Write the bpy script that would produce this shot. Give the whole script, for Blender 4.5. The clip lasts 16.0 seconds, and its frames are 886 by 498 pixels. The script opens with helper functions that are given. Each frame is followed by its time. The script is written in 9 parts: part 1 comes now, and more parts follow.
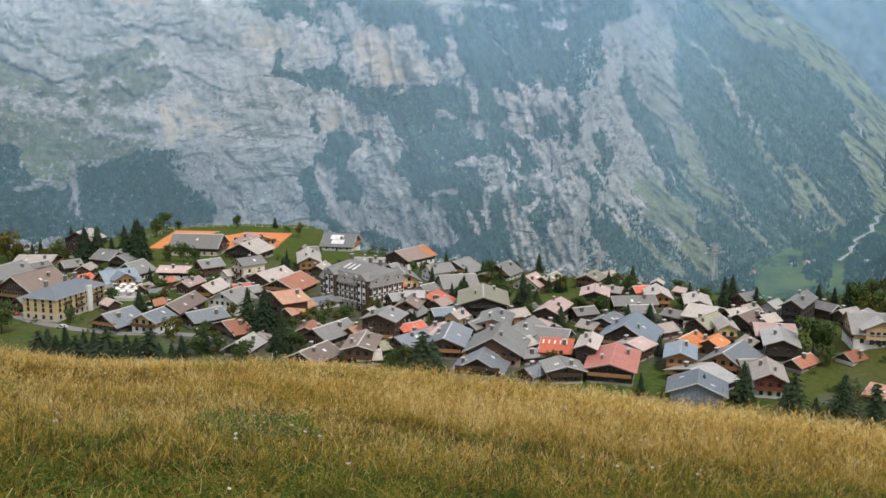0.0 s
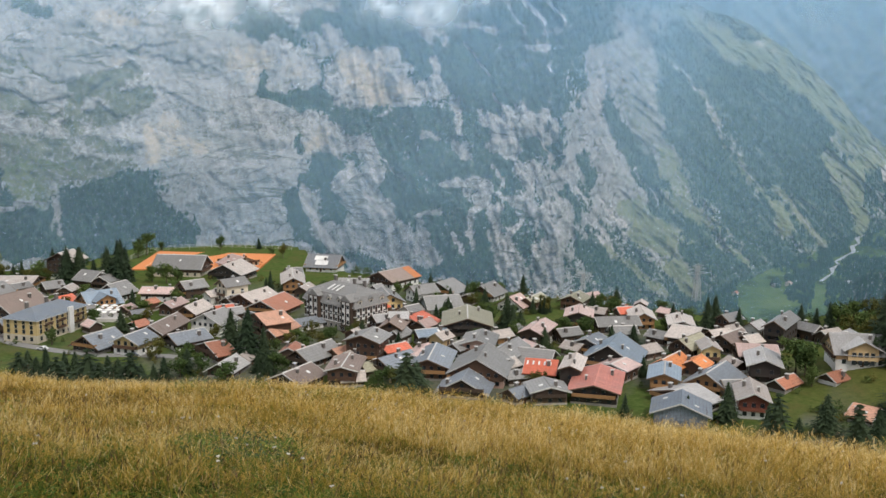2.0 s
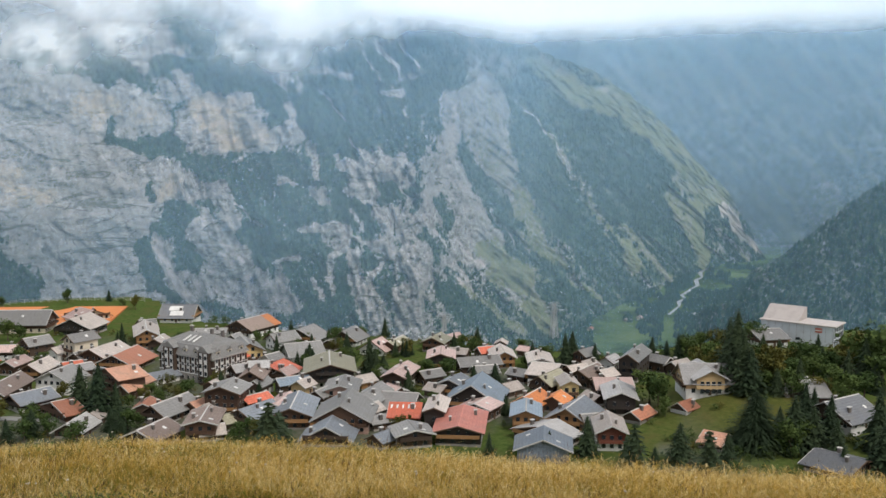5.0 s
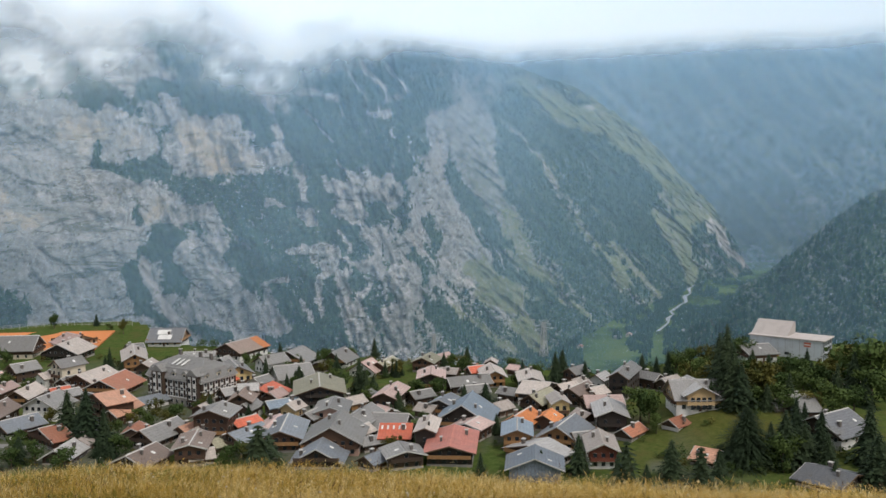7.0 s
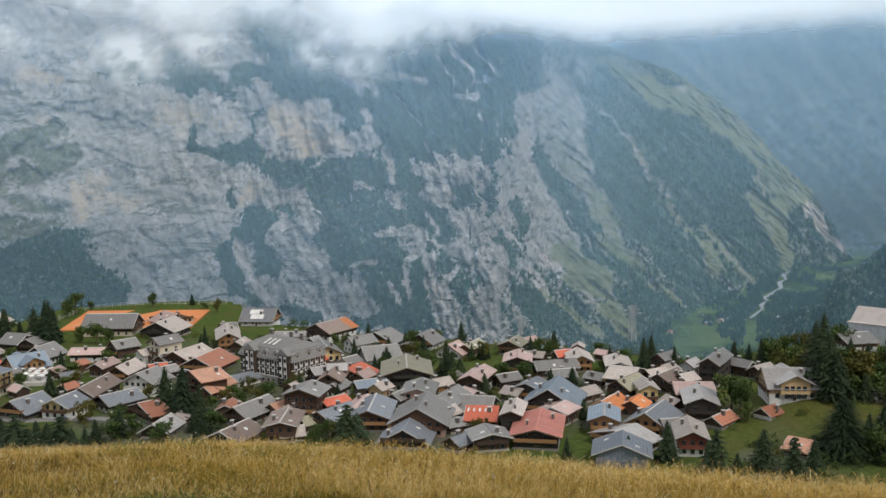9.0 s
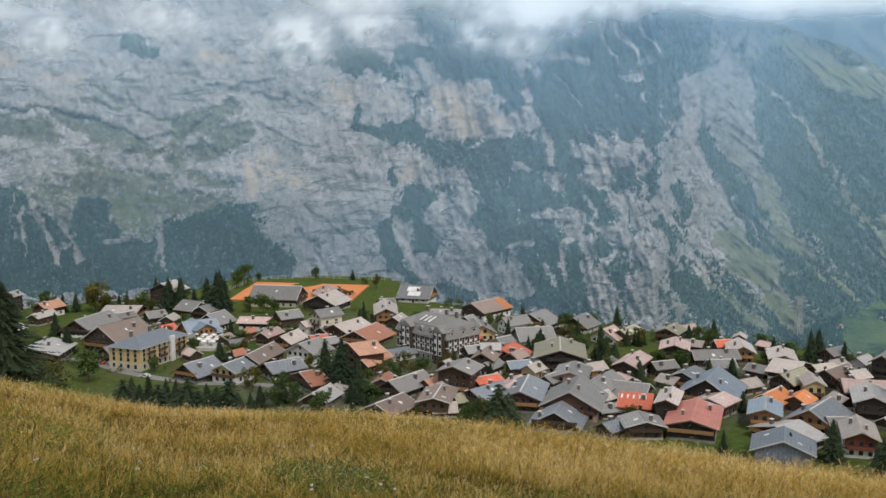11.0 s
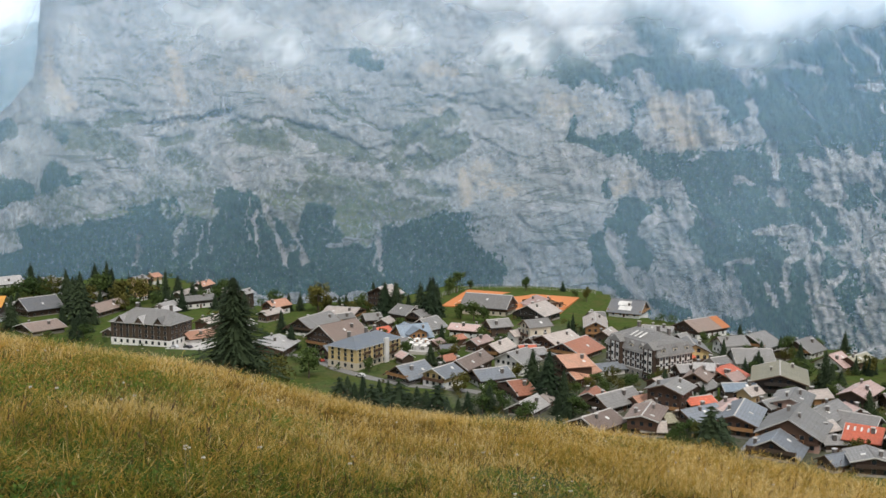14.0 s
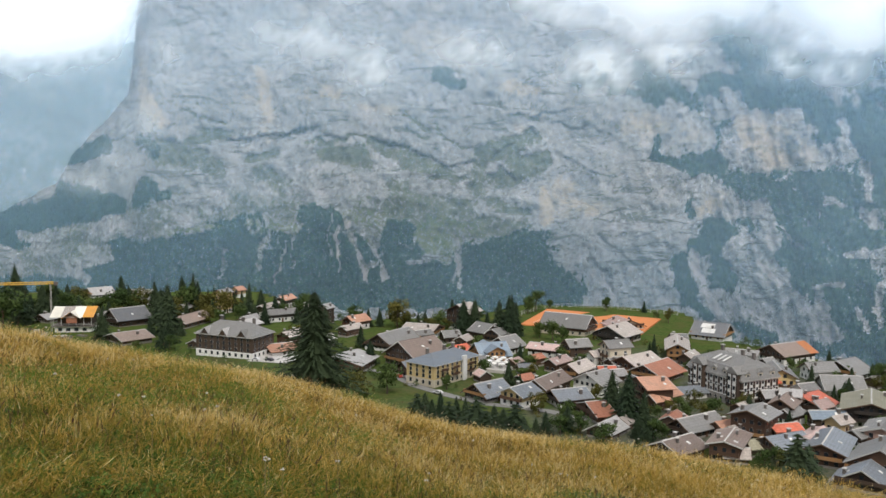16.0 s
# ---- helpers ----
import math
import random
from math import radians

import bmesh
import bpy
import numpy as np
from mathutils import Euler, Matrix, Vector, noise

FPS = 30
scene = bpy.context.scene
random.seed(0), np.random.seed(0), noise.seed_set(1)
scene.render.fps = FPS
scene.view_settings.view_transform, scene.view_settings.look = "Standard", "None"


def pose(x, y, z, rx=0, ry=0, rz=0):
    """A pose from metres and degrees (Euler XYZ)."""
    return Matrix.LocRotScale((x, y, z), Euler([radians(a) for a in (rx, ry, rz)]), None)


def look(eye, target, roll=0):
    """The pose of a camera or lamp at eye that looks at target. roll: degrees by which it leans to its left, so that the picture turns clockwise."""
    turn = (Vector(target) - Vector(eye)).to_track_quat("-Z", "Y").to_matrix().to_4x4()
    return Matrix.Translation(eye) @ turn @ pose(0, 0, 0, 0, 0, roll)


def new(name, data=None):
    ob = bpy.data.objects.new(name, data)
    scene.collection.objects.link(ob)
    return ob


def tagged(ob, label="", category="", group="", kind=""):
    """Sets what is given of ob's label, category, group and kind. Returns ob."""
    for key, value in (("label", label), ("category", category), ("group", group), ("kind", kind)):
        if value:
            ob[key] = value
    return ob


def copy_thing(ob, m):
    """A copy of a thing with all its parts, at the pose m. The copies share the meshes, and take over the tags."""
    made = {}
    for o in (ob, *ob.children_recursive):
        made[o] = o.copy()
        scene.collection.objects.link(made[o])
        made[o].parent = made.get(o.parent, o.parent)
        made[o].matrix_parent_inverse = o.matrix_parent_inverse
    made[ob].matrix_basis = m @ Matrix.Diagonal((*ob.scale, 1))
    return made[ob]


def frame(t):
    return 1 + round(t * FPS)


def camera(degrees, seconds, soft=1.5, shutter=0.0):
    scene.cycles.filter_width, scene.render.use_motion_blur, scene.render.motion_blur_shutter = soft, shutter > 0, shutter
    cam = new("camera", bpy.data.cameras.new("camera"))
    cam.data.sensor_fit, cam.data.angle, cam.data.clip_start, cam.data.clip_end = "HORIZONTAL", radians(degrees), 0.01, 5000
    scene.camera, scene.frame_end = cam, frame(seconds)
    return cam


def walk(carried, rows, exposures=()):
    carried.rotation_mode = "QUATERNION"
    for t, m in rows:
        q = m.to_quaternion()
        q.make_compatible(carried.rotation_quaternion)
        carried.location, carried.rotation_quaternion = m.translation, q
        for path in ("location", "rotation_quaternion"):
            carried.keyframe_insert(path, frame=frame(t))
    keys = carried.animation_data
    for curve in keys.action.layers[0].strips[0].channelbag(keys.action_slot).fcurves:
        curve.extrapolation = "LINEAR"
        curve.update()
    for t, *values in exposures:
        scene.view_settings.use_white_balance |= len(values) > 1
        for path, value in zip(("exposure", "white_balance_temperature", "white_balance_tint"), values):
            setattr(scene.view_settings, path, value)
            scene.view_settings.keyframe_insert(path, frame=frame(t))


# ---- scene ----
cam = camera(50.0, 16.0)
EYE = 1.6
# seconds, then the camera's turn in degrees; it stands still and pans
TURNS = [
    (0.0, 79.70, -0.30, 0.05),
    (0.5, 80.13, -0.36, 0.18),
    (1.0, 80.50, -0.36, 0.26),
    (1.5, 80.76, -0.42, 0.02),
    (2.0, 80.97, -0.47, -0.89),
    (2.5, 81.23, -0.49, -2.36),
    (3.0, 81.62, -0.45, -3.92),
    (3.5, 82.09, -0.31, -5.37),
    (4.0, 82.60, -0.21, -6.76),
    (4.5, 83.12, -0.09, -8.16),
    (5.0, 83.65, 0.02, -9.45),
    (5.2, 83.87, 0.09, -9.91),
    (7.3, 84.84, 0.81, -10.14),
    (7.5, 84.78, 0.84, -9.70),
    (8.0, 84.49, 0.87, -8.38),
    (8.5, 84.15, 0.89, -6.78),
    (9.0, 83.88, 0.87, -4.95),
    (9.2, 83.80, 0.84, -4.30),
    (11.3, 82.70, 0.42, 6.16),
    (11.5, 82.63, 0.52, 7.15),
    (12.0, 82.67, 0.40, 9.56),
    (12.5, 82.75, 0.29, 11.77),
    (13.0, 82.88, 0.21, 13.82),
    (13.5, 83.16, 0.11, 15.74),
    (14.0, 83.53, -0.07, 17.42),
    (14.5, 83.91, -0.19, 18.88),
    (15.0, 84.20, -0.23, 20.07),
    (15.5, 84.41, -0.29, 21.22),
    (16.0, 84.58, -0.43, 22.28),
]
walk(cam, [(t, pose(0, 0, EYE, rx, ry, rz)) for t, rx, ry, rz in TURNS], [(0.0, 0.07), (2.5, 0.02), (5.0, -0.08), (7.5, -0.27), (9.0, -0.29), (11.5, -0.18), (12.5, -0.10), (14.0, -0.06), (16.0, -0.08)])

# ---- light: a bright overcast day ----
world = bpy.data.worlds.new("overcast_sky")
scene.world = world
world.use_nodes = True
wn, wl = world.node_tree.nodes, world.node_tree.links
wn.clear()
sky = wn.new("ShaderNodeTexSky")
sky.sky_type = 'NISHITA'
sky.sun_disc = False
sky.sun_elevation, sky.sun_rotation = radians(48), radians(150)
sky.air_density, sky.dust_density = 1.0, 3.0
bg_sky = wn.new("ShaderNodeBackground")
bg_sky.inputs["Strength"].default_value = 0.06
bg_cloud = wn.new("ShaderNodeBackground")
bg_cloud.inputs["Color"].default_value = (0.96, 0.97, 1.0, 1)
bg_cloud.inputs["Strength"].default_value = 0.67
add = wn.new("ShaderNodeAddShader")
wout = wn.new("ShaderNodeOutputWorld")
wl.new(sky.outputs[0], bg_sky.inputs["Color"])
wl.new(bg_sky.outputs[0], add.inputs[0])
wl.new(bg_cloud.outputs[0], add.inputs[1])
wl.new(add.outputs[0], wout.inputs["Surface"])

sun_data = bpy.data.lights.new("sun", 'SUN')
sun_data.energy, sun_data.angle, sun_data.color = 1.85, radians(14), (1.0, 0.95, 0.87)
sun = new("sun", sun_data)
sun.matrix_world = look((60, -90, 150), (0, 0, 0))

# ---- materials ----
def material(name):
    m = bpy.data.materials.new(name)
    m.use_nodes = True
    nt = m.node_tree
    bsdf = nt.nodes["Principled BSDF"]
    bsdf.inputs["Specular IOR Level"].default_value = 0.3
    return m, nt, bsdf


def node(nt, kind, **sets):
    n = nt.nodes.new(kind)
    for key, value in sets.items():
        n.inputs[key].default_value = value
    return n


def noise_tex(nt, scale, detail=6.0, rough=0.6, coord="Object", stretch=(1, 1, 1), distort=0.0):
    tc = nt.nodes.new("ShaderNodeTexCoord")
    mp = nt.nodes.new("ShaderNodeMapping")
    mp.inputs["Scale"].default_value = stretch
    n = node(nt, "ShaderNodeTexNoise", Scale=scale, Detail=detail, Roughness=rough, Distortion=distort)
    nt.links.new(tc.outputs[coord], mp.inputs["Vector"])
    nt.links.new(mp.outputs["Vector"], n.inputs["Vector"])
    return n.outputs["Fac"]


def ramp(nt, fac, *stops):
    r = nt.nodes.new("ShaderNodeValToRGB")
    el = r.color_ramp.elements
    while len(el) < len(stops):
        el.new(0.5)
    for e, (p, c) in zip(el, stops):
        e.position, e.color = p, (*c, 1) if len(c) == 3 else c
    nt.links.new(fac, r.inputs["Fac"])
    return r.outputs["Color"]


def mix(nt, fac, a, b, blend="MIX"):
    m = nt.nodes.new("ShaderNodeMix")
    m.data_type, m.blend_type = 'RGBA', blend
    for value, slot in ((fac, 0), (a, 6), (b, 7)):
        if isinstance(value, (int, float)):
            m.inputs[slot].default_value = value
        elif isinstance(value, tuple):
            m.inputs[slot].default_value = (*value, 1)
        else:
            nt.links.new(value, m.inputs[slot])
    return m.outputs[2]


def maths(nt, op, a, b, clamp=False):
    m = nt.nodes.new("ShaderNodeMath")
    m.operation, m.use_clamp = op, clamp
    for value, slot in ((a, 0), (b, 1)):
        if isinstance(value, (int, float)):
            m.inputs[slot].default_value = value
        else:
            nt.links.new(value, m.inputs[slot])
    return m.outputs[0]


def attr(nt, name):
    a = nt.nodes.new("ShaderNodeAttribute")
    a.attribute_name = name
    return a.outputs["Fac"]


def relief(nt, bsdf, height, distance, strength=0.6):
    b = node(nt, "ShaderNodeBump", Strength=strength, Distance=distance)
    nt.links.new(height, b.inputs["Height"])
    nt.links.new(b.outputs["Normal"], bsdf.inputs["Normal"])


def scaled(c, k):
    return tuple(min(1.0, v * k) for v in c)


def surface(name, base, scale=1.0, vary=0.35, rough=0.85, bump=0.01, metal=0.0, stain=(0.16, 0.14, 0.11), stain_amount=0.25, each=0.15, stretch=(1, 1, 1)):
    """A worn surface: coarse stains, fine grain, a small change of tone from thing to thing, fine relief."""
    m, nt, bsdf = material(name)
    fine = noise_tex(nt, 6.0 * scale, 8, 0.65, stretch=stretch)
    coarse = noise_tex(nt, 0.35 * scale, 4, 0.6)
    c = ramp(nt, fine, (0.25, scaled(base, 1 - vary)), (0.75, scaled(base, 1 + vary)))
    c = mix(nt, maths(nt, 'MULTIPLY', ramp(nt, coarse, (0.45, (0, 0, 0)), (0.75, (1, 1, 1))), stain_amount), c, stain)
    oi = nt.nodes.new("ShaderNodeObjectInfo")
    tone = ramp(nt, oi.outputs["Random"], (0.0, (1 - each,) * 3), (1.0, (1 + each,) * 3))
    c = mix(nt, 1.0, c, tone, "MULTIPLY")
    nt.links.new(c, bsdf.inputs["Base Color"])
    bsdf.inputs["Roughness"].default_value = rough
    bsdf.inputs["Metallic"].default_value = metal
    if bump:
        relief(nt, bsdf, fine, bump)
    return m

# ---- landscape ----
def hashed(ix, iy, seed):
    h = (ix * 374761393 + iy * 668265263 + seed * 144665) & 0x7FFFFFFF
    h = ((h ^ (h >> 13)) * 1274126177) & 0x7FFFFFFF
    return ((h ^ (h >> 16)) & 0xFFFF) / 65535.0


def value_noise(x, y, seed=0):
    ix, iy = np.floor(x).astype(np.int64), np.floor(y).astype(np.int64)
    fx, fy = x - ix, y - iy
    fx, fy = fx * fx * (3 - 2 * fx), fy * fy * (3 - 2 * fy)
    a, b = hashed(ix, iy, seed), hashed(ix + 1, iy, seed)
    c, d = hashed(ix, iy + 1, seed), hashed(ix + 1, iy + 1, seed)
    return (a + (b - a) * fx) * (1 - fy) + (c + (d - c) * fx) * fy


def fractal(x, y, octaves=5, seed=0, gain=0.5):
    """About -1 to 1; every octave is turned, so that no grid shows."""
    out, amp, total = 0.0, 1.0, 0.0
    for o in range(octaves):
        out = out + amp * (value_noise(x + 17.3 * o, y - 9.1 * o, seed + o) * 2 - 1)
        total, amp = total + amp, amp * gain
        x, y = 2.03 * (0.80 * x - 0.60 * y), 2.03 * (0.60 * x + 0.80 * y)
    return out / total * 1.35


def ridged(x, y, octaves=5, seed=0, gain=0.55):
    out, amp, total = 0.0, 1.0, 0.0
    for o in range(octaves):
        out = out + amp * (1 - abs(value_noise(x + 5.7 * o, y + 3.3 * o, seed + o) * 2 - 1))
        total, amp = total + amp, amp * gain
        x, y = 2.03 * (0.92 * x - 0.39 * y), 2.03 * (0.39 * x + 0.92 * y)
    return out / total


def smooth(lo, hi, v):
    t = np.clip((v - lo) / (hi - lo), 0, 1)
    return t * t * (3 - 2 * t)


def grid_mesh(name, x, y, z, mats, attributes=(), shade=True):
    """One mesh from a grid of places."""
    rows, cols = x.shape
    me = bpy.data.meshes.new(name)
    idx = np.arange(rows * cols).reshape(rows, cols)
    quads = np.stack([idx[:-1, :-1], idx[:-1, 1:], idx[1:, 1:], idx[1:, :-1]], -1).reshape(-1, 4)
    me.vertices.add(rows * cols)
    me.vertices.foreach_set("co", np.stack([x, y, z], -1).astype(np.float32).ravel())
    me.loops.add(quads.size)
    me.loops.foreach_set("vertex_index", quads.astype(np.int32).ravel())
    me.polygons.add(len(quads))
    me.polygons.foreach_set("loop_start", np.arange(0, quads.size, 4, dtype=np.int32))
    me.update(calc_edges=True)
    me.polygons.foreach_set("use_smooth", np.full(len(quads), shade))
    for key, values in attributes:
        me.attributes.new(key, 'FLOAT', 'POINT').data.foreach_set("value", np.asarray(values, dtype=np.float32).ravel())
    for m in mats:
        me.materials.append(m)
    return new(name, me)


# the meadow's fall per metre by bearing, a hillside that steepens past its brow, and the village terrace under it
FALL_AT = (-180, -120, -80, -60, -47.5, -41.6, -32, -22.3, -13.3, -8, -3, 4.2, 14.5, 24.1, 35.2, 50, 80, 130, 180)
FALL = (-0.30, -0.22, -0.02, 0.07, 0.110, 0.135, 0.171, 0.229, 0.243, 0.253, 0.263, 0.281, 0.290, 0.293, 0.278, 0.24, 0.14, -0.18, -0.30)
BEARINGS = np.arange(-180, 181, 1.0)
FALLS = np.interp(BEARINGS, FALL_AT, FALL)
for _ in range(6):
    FALLS[1:-1] = (FALLS[:-2] + 2 * FALLS[1:-1] + FALLS[2:]) / 4
TERRACE = -88.0
EDGE_AT = (-90, -47, -33, -29, -21, -17, -8, -5, 0, 10, 20, 28, 40, 90)
EDGE = (800, 680, 640, 525, 530, 590, 585, 495, 460, 425, 400, 470, 520, 600)


def ground_z(x, y):
    x, y = np.asarray(x, float), np.asarray(y, float)
    r, az = np.hypot(x, y), np.degrees(np.arctan2(x, y))
    fall = np.interp(az, BEARINGS, FALLS)
    hill = -fall * r - 0.003 * np.maximum(0, r - 20) ** 2 * smooth(150, 100, abs(az))
    hill = hill + 0.10 * fractal(x / 3.5, y / 3.5, 3, 5) + 0.35 * fractal(x / 14, y / 14, 2, 9) * smooth(8, 25, r) * (1 - smooth(22, 30, r) * 0.5)
    terrace = TERRACE + 1.2 * fractal(x / 60, y / 60, 2, 3)
    knoll = 8.0 * np.exp(-((x - 158) / 34) ** 2 - ((y - 295) / 30) ** 2)
    terrace = terrace + knoll
    edge = np.interp(az, EDGE_AT, EDGE)
    drop = -np.maximum(0, r - edge)
    below = np.maximum(terrace + drop * 1.1, -452 + 4 * fractal(x / 200, y / 200, 3, 21))
    k = 6.0
    d = np.clip((hill - below) / k, -1, 1)
    blend = np.where(d >= 1, hill, np.where(d <= -1, below, (hill + below) / 2 + k * (d * d + 1) / 4))
    return blend


def ground_at(x, y):
    return float(ground_z(x, y))

# ---- mountains across the valley, the haze and the cloud ----
def rock_material(name):
    m, nt, bsdf = material(name)
    fine = noise_tex(nt, 0.15, 9, 0.75)
    flute = noise_tex(nt, 0.16, 8, 0.72, stretch=(1, 1, 0.25), distort=0.3)
    streak = noise_tex(nt, 0.035, 7, 0.7, stretch=(1, 1, 0.22), distort=0.4)
    strata = noise_tex(nt, 0.05, 8, 0.7, stretch=(0.28, 0.28, 1.5), distort=0.9)
    broad = noise_tex(nt, 0.006, 4, 0.6)
    rock = ramp(nt, flute, (0.34, (0.20, 0.192, 0.19)), (0.46, (0.36, 0.342, 0.33)), (0.56, (0.43, 0.408, 0.395)), (0.66, (0.58, 0.55, 0.53)))
    warp = noise_tex(nt, 0.03, 4, 0.6)
    tcv, mpv, vor = nt.nodes.new("ShaderNodeTexCoord"), nt.nodes.new("ShaderNodeMapping"), node(nt, "ShaderNodeTexVoronoi", Scale=0.045)
    mpv.inputs["Scale"].default_value = (1.0, 1.0, 0.75)
    shift = nt.nodes.new("ShaderNodeVectorMath")
    shift.operation = 'MULTIPLY_ADD'
    nt.links.new(warp, shift.inputs[0])
    shift.inputs[1].default_value = (30, 30, 45)
    nt.links.new(tcv.outputs["Object"], shift.inputs[2])
    nt.links.new(shift.outputs[0], mpv.inputs["Vector"])
    nt.links.new(mpv.outputs["Vector"], vor.inputs["Vector"])
    block = nt.nodes.new("ShaderNodeSeparateColor")
    nt.links.new(vor.outputs["Color"], block.inputs[0])
    # lit and shadowed faces of the rock blocks, painted as cell brightness
    rock = mix(nt, 0.75, rock, ramp(nt, block.outputs[0], (0.0, (0.70, 0.70, 0.71)), (0.5, (1.0, 1.0, 1.0)), (1.0, (1.22, 1.2, 1.18))), "MULTIPLY")
    rock = mix(nt, maths(nt, 'MULTIPLY', ramp(nt, streak, (0.48, (0, 0, 0)), (0.66, (1, 1, 1))), 0.4), rock, (0.50, 0.46, 0.45))
    rock = mix(nt, maths(nt, 'MULTIPLY', ramp(nt, broad, (0.42, (0, 0, 0)), (0.7, (1, 1, 1))), 0.45), rock, (0.34, 0.325, 0.325))
    bands = noise_tex(nt, 0.013, 7, 0.66, stretch=(0.30, 0.30, 1.5), distort=1.0)
    rock = mix(nt, maths(nt, 'MULTIPLY', ramp(nt, bands, (0.54, (0, 0, 0)), (0.66, (1, 1, 1))), 0.5), rock, (0.15, 0.165, 0.14))
    joint = maths(nt, 'ABSOLUTE', maths(nt, 'SUBTRACT', noise_tex(nt, 0.022, 8, 0.66, stretch=(0.7, 0.7, 1.25), distort=1.2), 0.5), 0.0)
    rock = mix(nt, maths(nt, 'MULTIPLY', ramp(nt, joint, (0.006, (1, 1, 1)), (0.020, (0, 0, 0))), 0.8), rock, (0.075, 0.08, 0.08))
    rock = mix(nt, maths(nt, 'MULTIPLY', ramp(nt, strata, (0.565, (0, 0, 0)), (0.60, (1, 1, 1))), 0.8), rock, (0.06, 0.075, 0.055))
    ragged = maths(nt, 'MULTIPLY', maths(nt, 'SUBTRACT', fine, 0.5), 3.6)

    def laid(base, key, lo, hi, colour, strength=1.0):
        edge = maths(nt, 'ADD', attr(nt, key), ragged)
        return mix(nt, maths(nt, 'MULTIPLY', ramp(nt, edge, (lo, (0, 0, 0)), (hi, (1, 1, 1))), strength), base, colour)

    rock = mix(nt, 0.8, rock, ramp(nt, noise_tex(nt, 0.30, 7, 0.75, stretch=(1, 1, 0.7)), (0.36, (0.55, 0.56, 0.57)), (0.5, (1.0, 1.0, 1.0)), (0.64, (1.3, 1.28, 1.25))), "MULTIPLY")
    # the left wall's lower brightness is put into its rock colour
    rock = mix(nt, maths(nt, 'MULTIPLY', attr(nt, "left_dim"), 0.5), rock, (0.19, 0.20, 0.19))
    c = laid(rock, "ochre", 0.15, 0.9, (0.58, 0.45, 0.31), 0.7)
    c = laid(c, "scree", 0.35, 0.75, (0.55, 0.50, 0.47), 0.9)
    c = laid(c, "crack", 0.35, 0.85, (0.075, 0.085, 0.08), 0.8)
    c = laid(c, "ledge", 0.25, 0.7, ramp(nt, noise_tex(nt, 0.08, 6, 0.65), (0.35, (0.045, 0.065, 0.035)), (0.65, (0.125, 0.135, 0.075))), 0.85)
    turf = ramp(nt, noise_tex(nt, 0.05, 6, 0.6), (0.3, (0.08, 0.13, 0.045)), (0.7, (0.23, 0.235, 0.11)))
    c = laid(c, "grass", 0.30, 0.75, turf, 0.85)
    wood = ramp(nt, noise_tex(nt, 0.16, 5, 0.7), (0.36, (0.004, 0.024, 0.019)), (0.50, (0.013, 0.058, 0.036)), (0.66, (0.062, 0.115, 0.05)))
    c = laid(c, "forest", 0.30, 0.72, wood, 0.93)
    nt.links.new(c, bsdf.inputs["Base Color"])
    bsdf.inputs["Roughness"].default_value = 0.95
    bsdf.inputs["Specular IOR Level"].default_value = 0.1
    relief(nt, bsdf, maths(nt, 'ADD', flute, maths(nt, 'MULTIPLY', streak, 0.8)), 9.0, 0.5)
    return m


ROCK = rock_material("limestone_wall")
STROKES = []


def stroke(kind, az0, el0, az1, el1, width, amount):
    """A gully, ledge, wood or slab on the mountain, from one bearing and height angle to another."""
    STROKES.append((kind, az0, el0, az1, el1, width, amount))


stroke("ledge", -38.89, 0.25, -37.33, -0.23, 1.38, 1.0)
stroke("ledge", -37.32, 0.43, -35.74, -0.71, 1.04, 0.8)
stroke("ledge", -36.99, 1.08, -35.07, 1.43, 0.62, 1.0)
stroke("ledge", -29.17, 0.33, -27.15, 0.01, 1.31, 1.0)
stroke("ledge", -33.79, -0.04, -32.15, 0.14, 0.62, 1.0)
stroke("ledge", -33.15, -1.03, -31.84, -1.69, 1.24, 0.8)
stroke("ledge", -26.48, 0.86, -25.13, 0.37, 0.55, 1.0)
stroke("ledge", -25.47, 0.36, -23.43, -0.63, 0.62, 1.0)
stroke("ledge", -23.77, -0.30, -22.07, -0.79, 0.41, 1.0)
stroke("ledge", -19.71, 0.74, -16.69, 1.27, 0.62, 1.0)
stroke("ledge", -18.35, -0.26, -16.00, 0.26, 0.55, 1.0)
stroke("ledge", -19.01, -1.28, -15.99, -0.24, 0.41, 1.0)
stroke("ledge", -19.33, -2.64, -17.29, -3.29, 0.69, 1.0)
stroke("ledge", -20.36, -1.63, -20.04, -0.61, 0.69, 0.7)
stroke("ledge", -25.12, -2.00, -22.05, -3.51, 1.55, 0.9)
stroke("ledge", -25.12, -3.70, -21.01, -5.03, 1.73, 0.7)
stroke("ledge", -28.51, -3.20, -25.12, -4.04, 1.04, 0.6)
stroke("ledge", -34.80, -2.69, -31.19, -3.70, 1.55, 0.7)
stroke("ledge", -40.54, -4.60, -35.47, -4.02, 0.48, 0.8)
stroke("ledge", -30.49, 0.99, -27.82, 1.18, 0.28, 1.0)
stroke("ledge", -27.82, 1.35, -25.13, 0.87, 0.21, 1.0)
stroke("ledge", -25.13, 1.88, -23.10, 1.22, 0.21, 1.0)
stroke("ledge", -18.39, 2.76, -16.37, 2.27, 0.17, 1.0)
stroke("ledge", -37.59, 2.53, -35.06, 2.09, 0.17, 1.0)
stroke("ledge", -31.81, 1.31, -29.83, 1.66, 0.21, 1.0)
stroke("ledge", -23.09, -1.31, -20.71, -1.12, 0.21, 1.0)
stroke("forest", -44.04, -0.27, -41.79, 0.70, 0.90, 1.0)
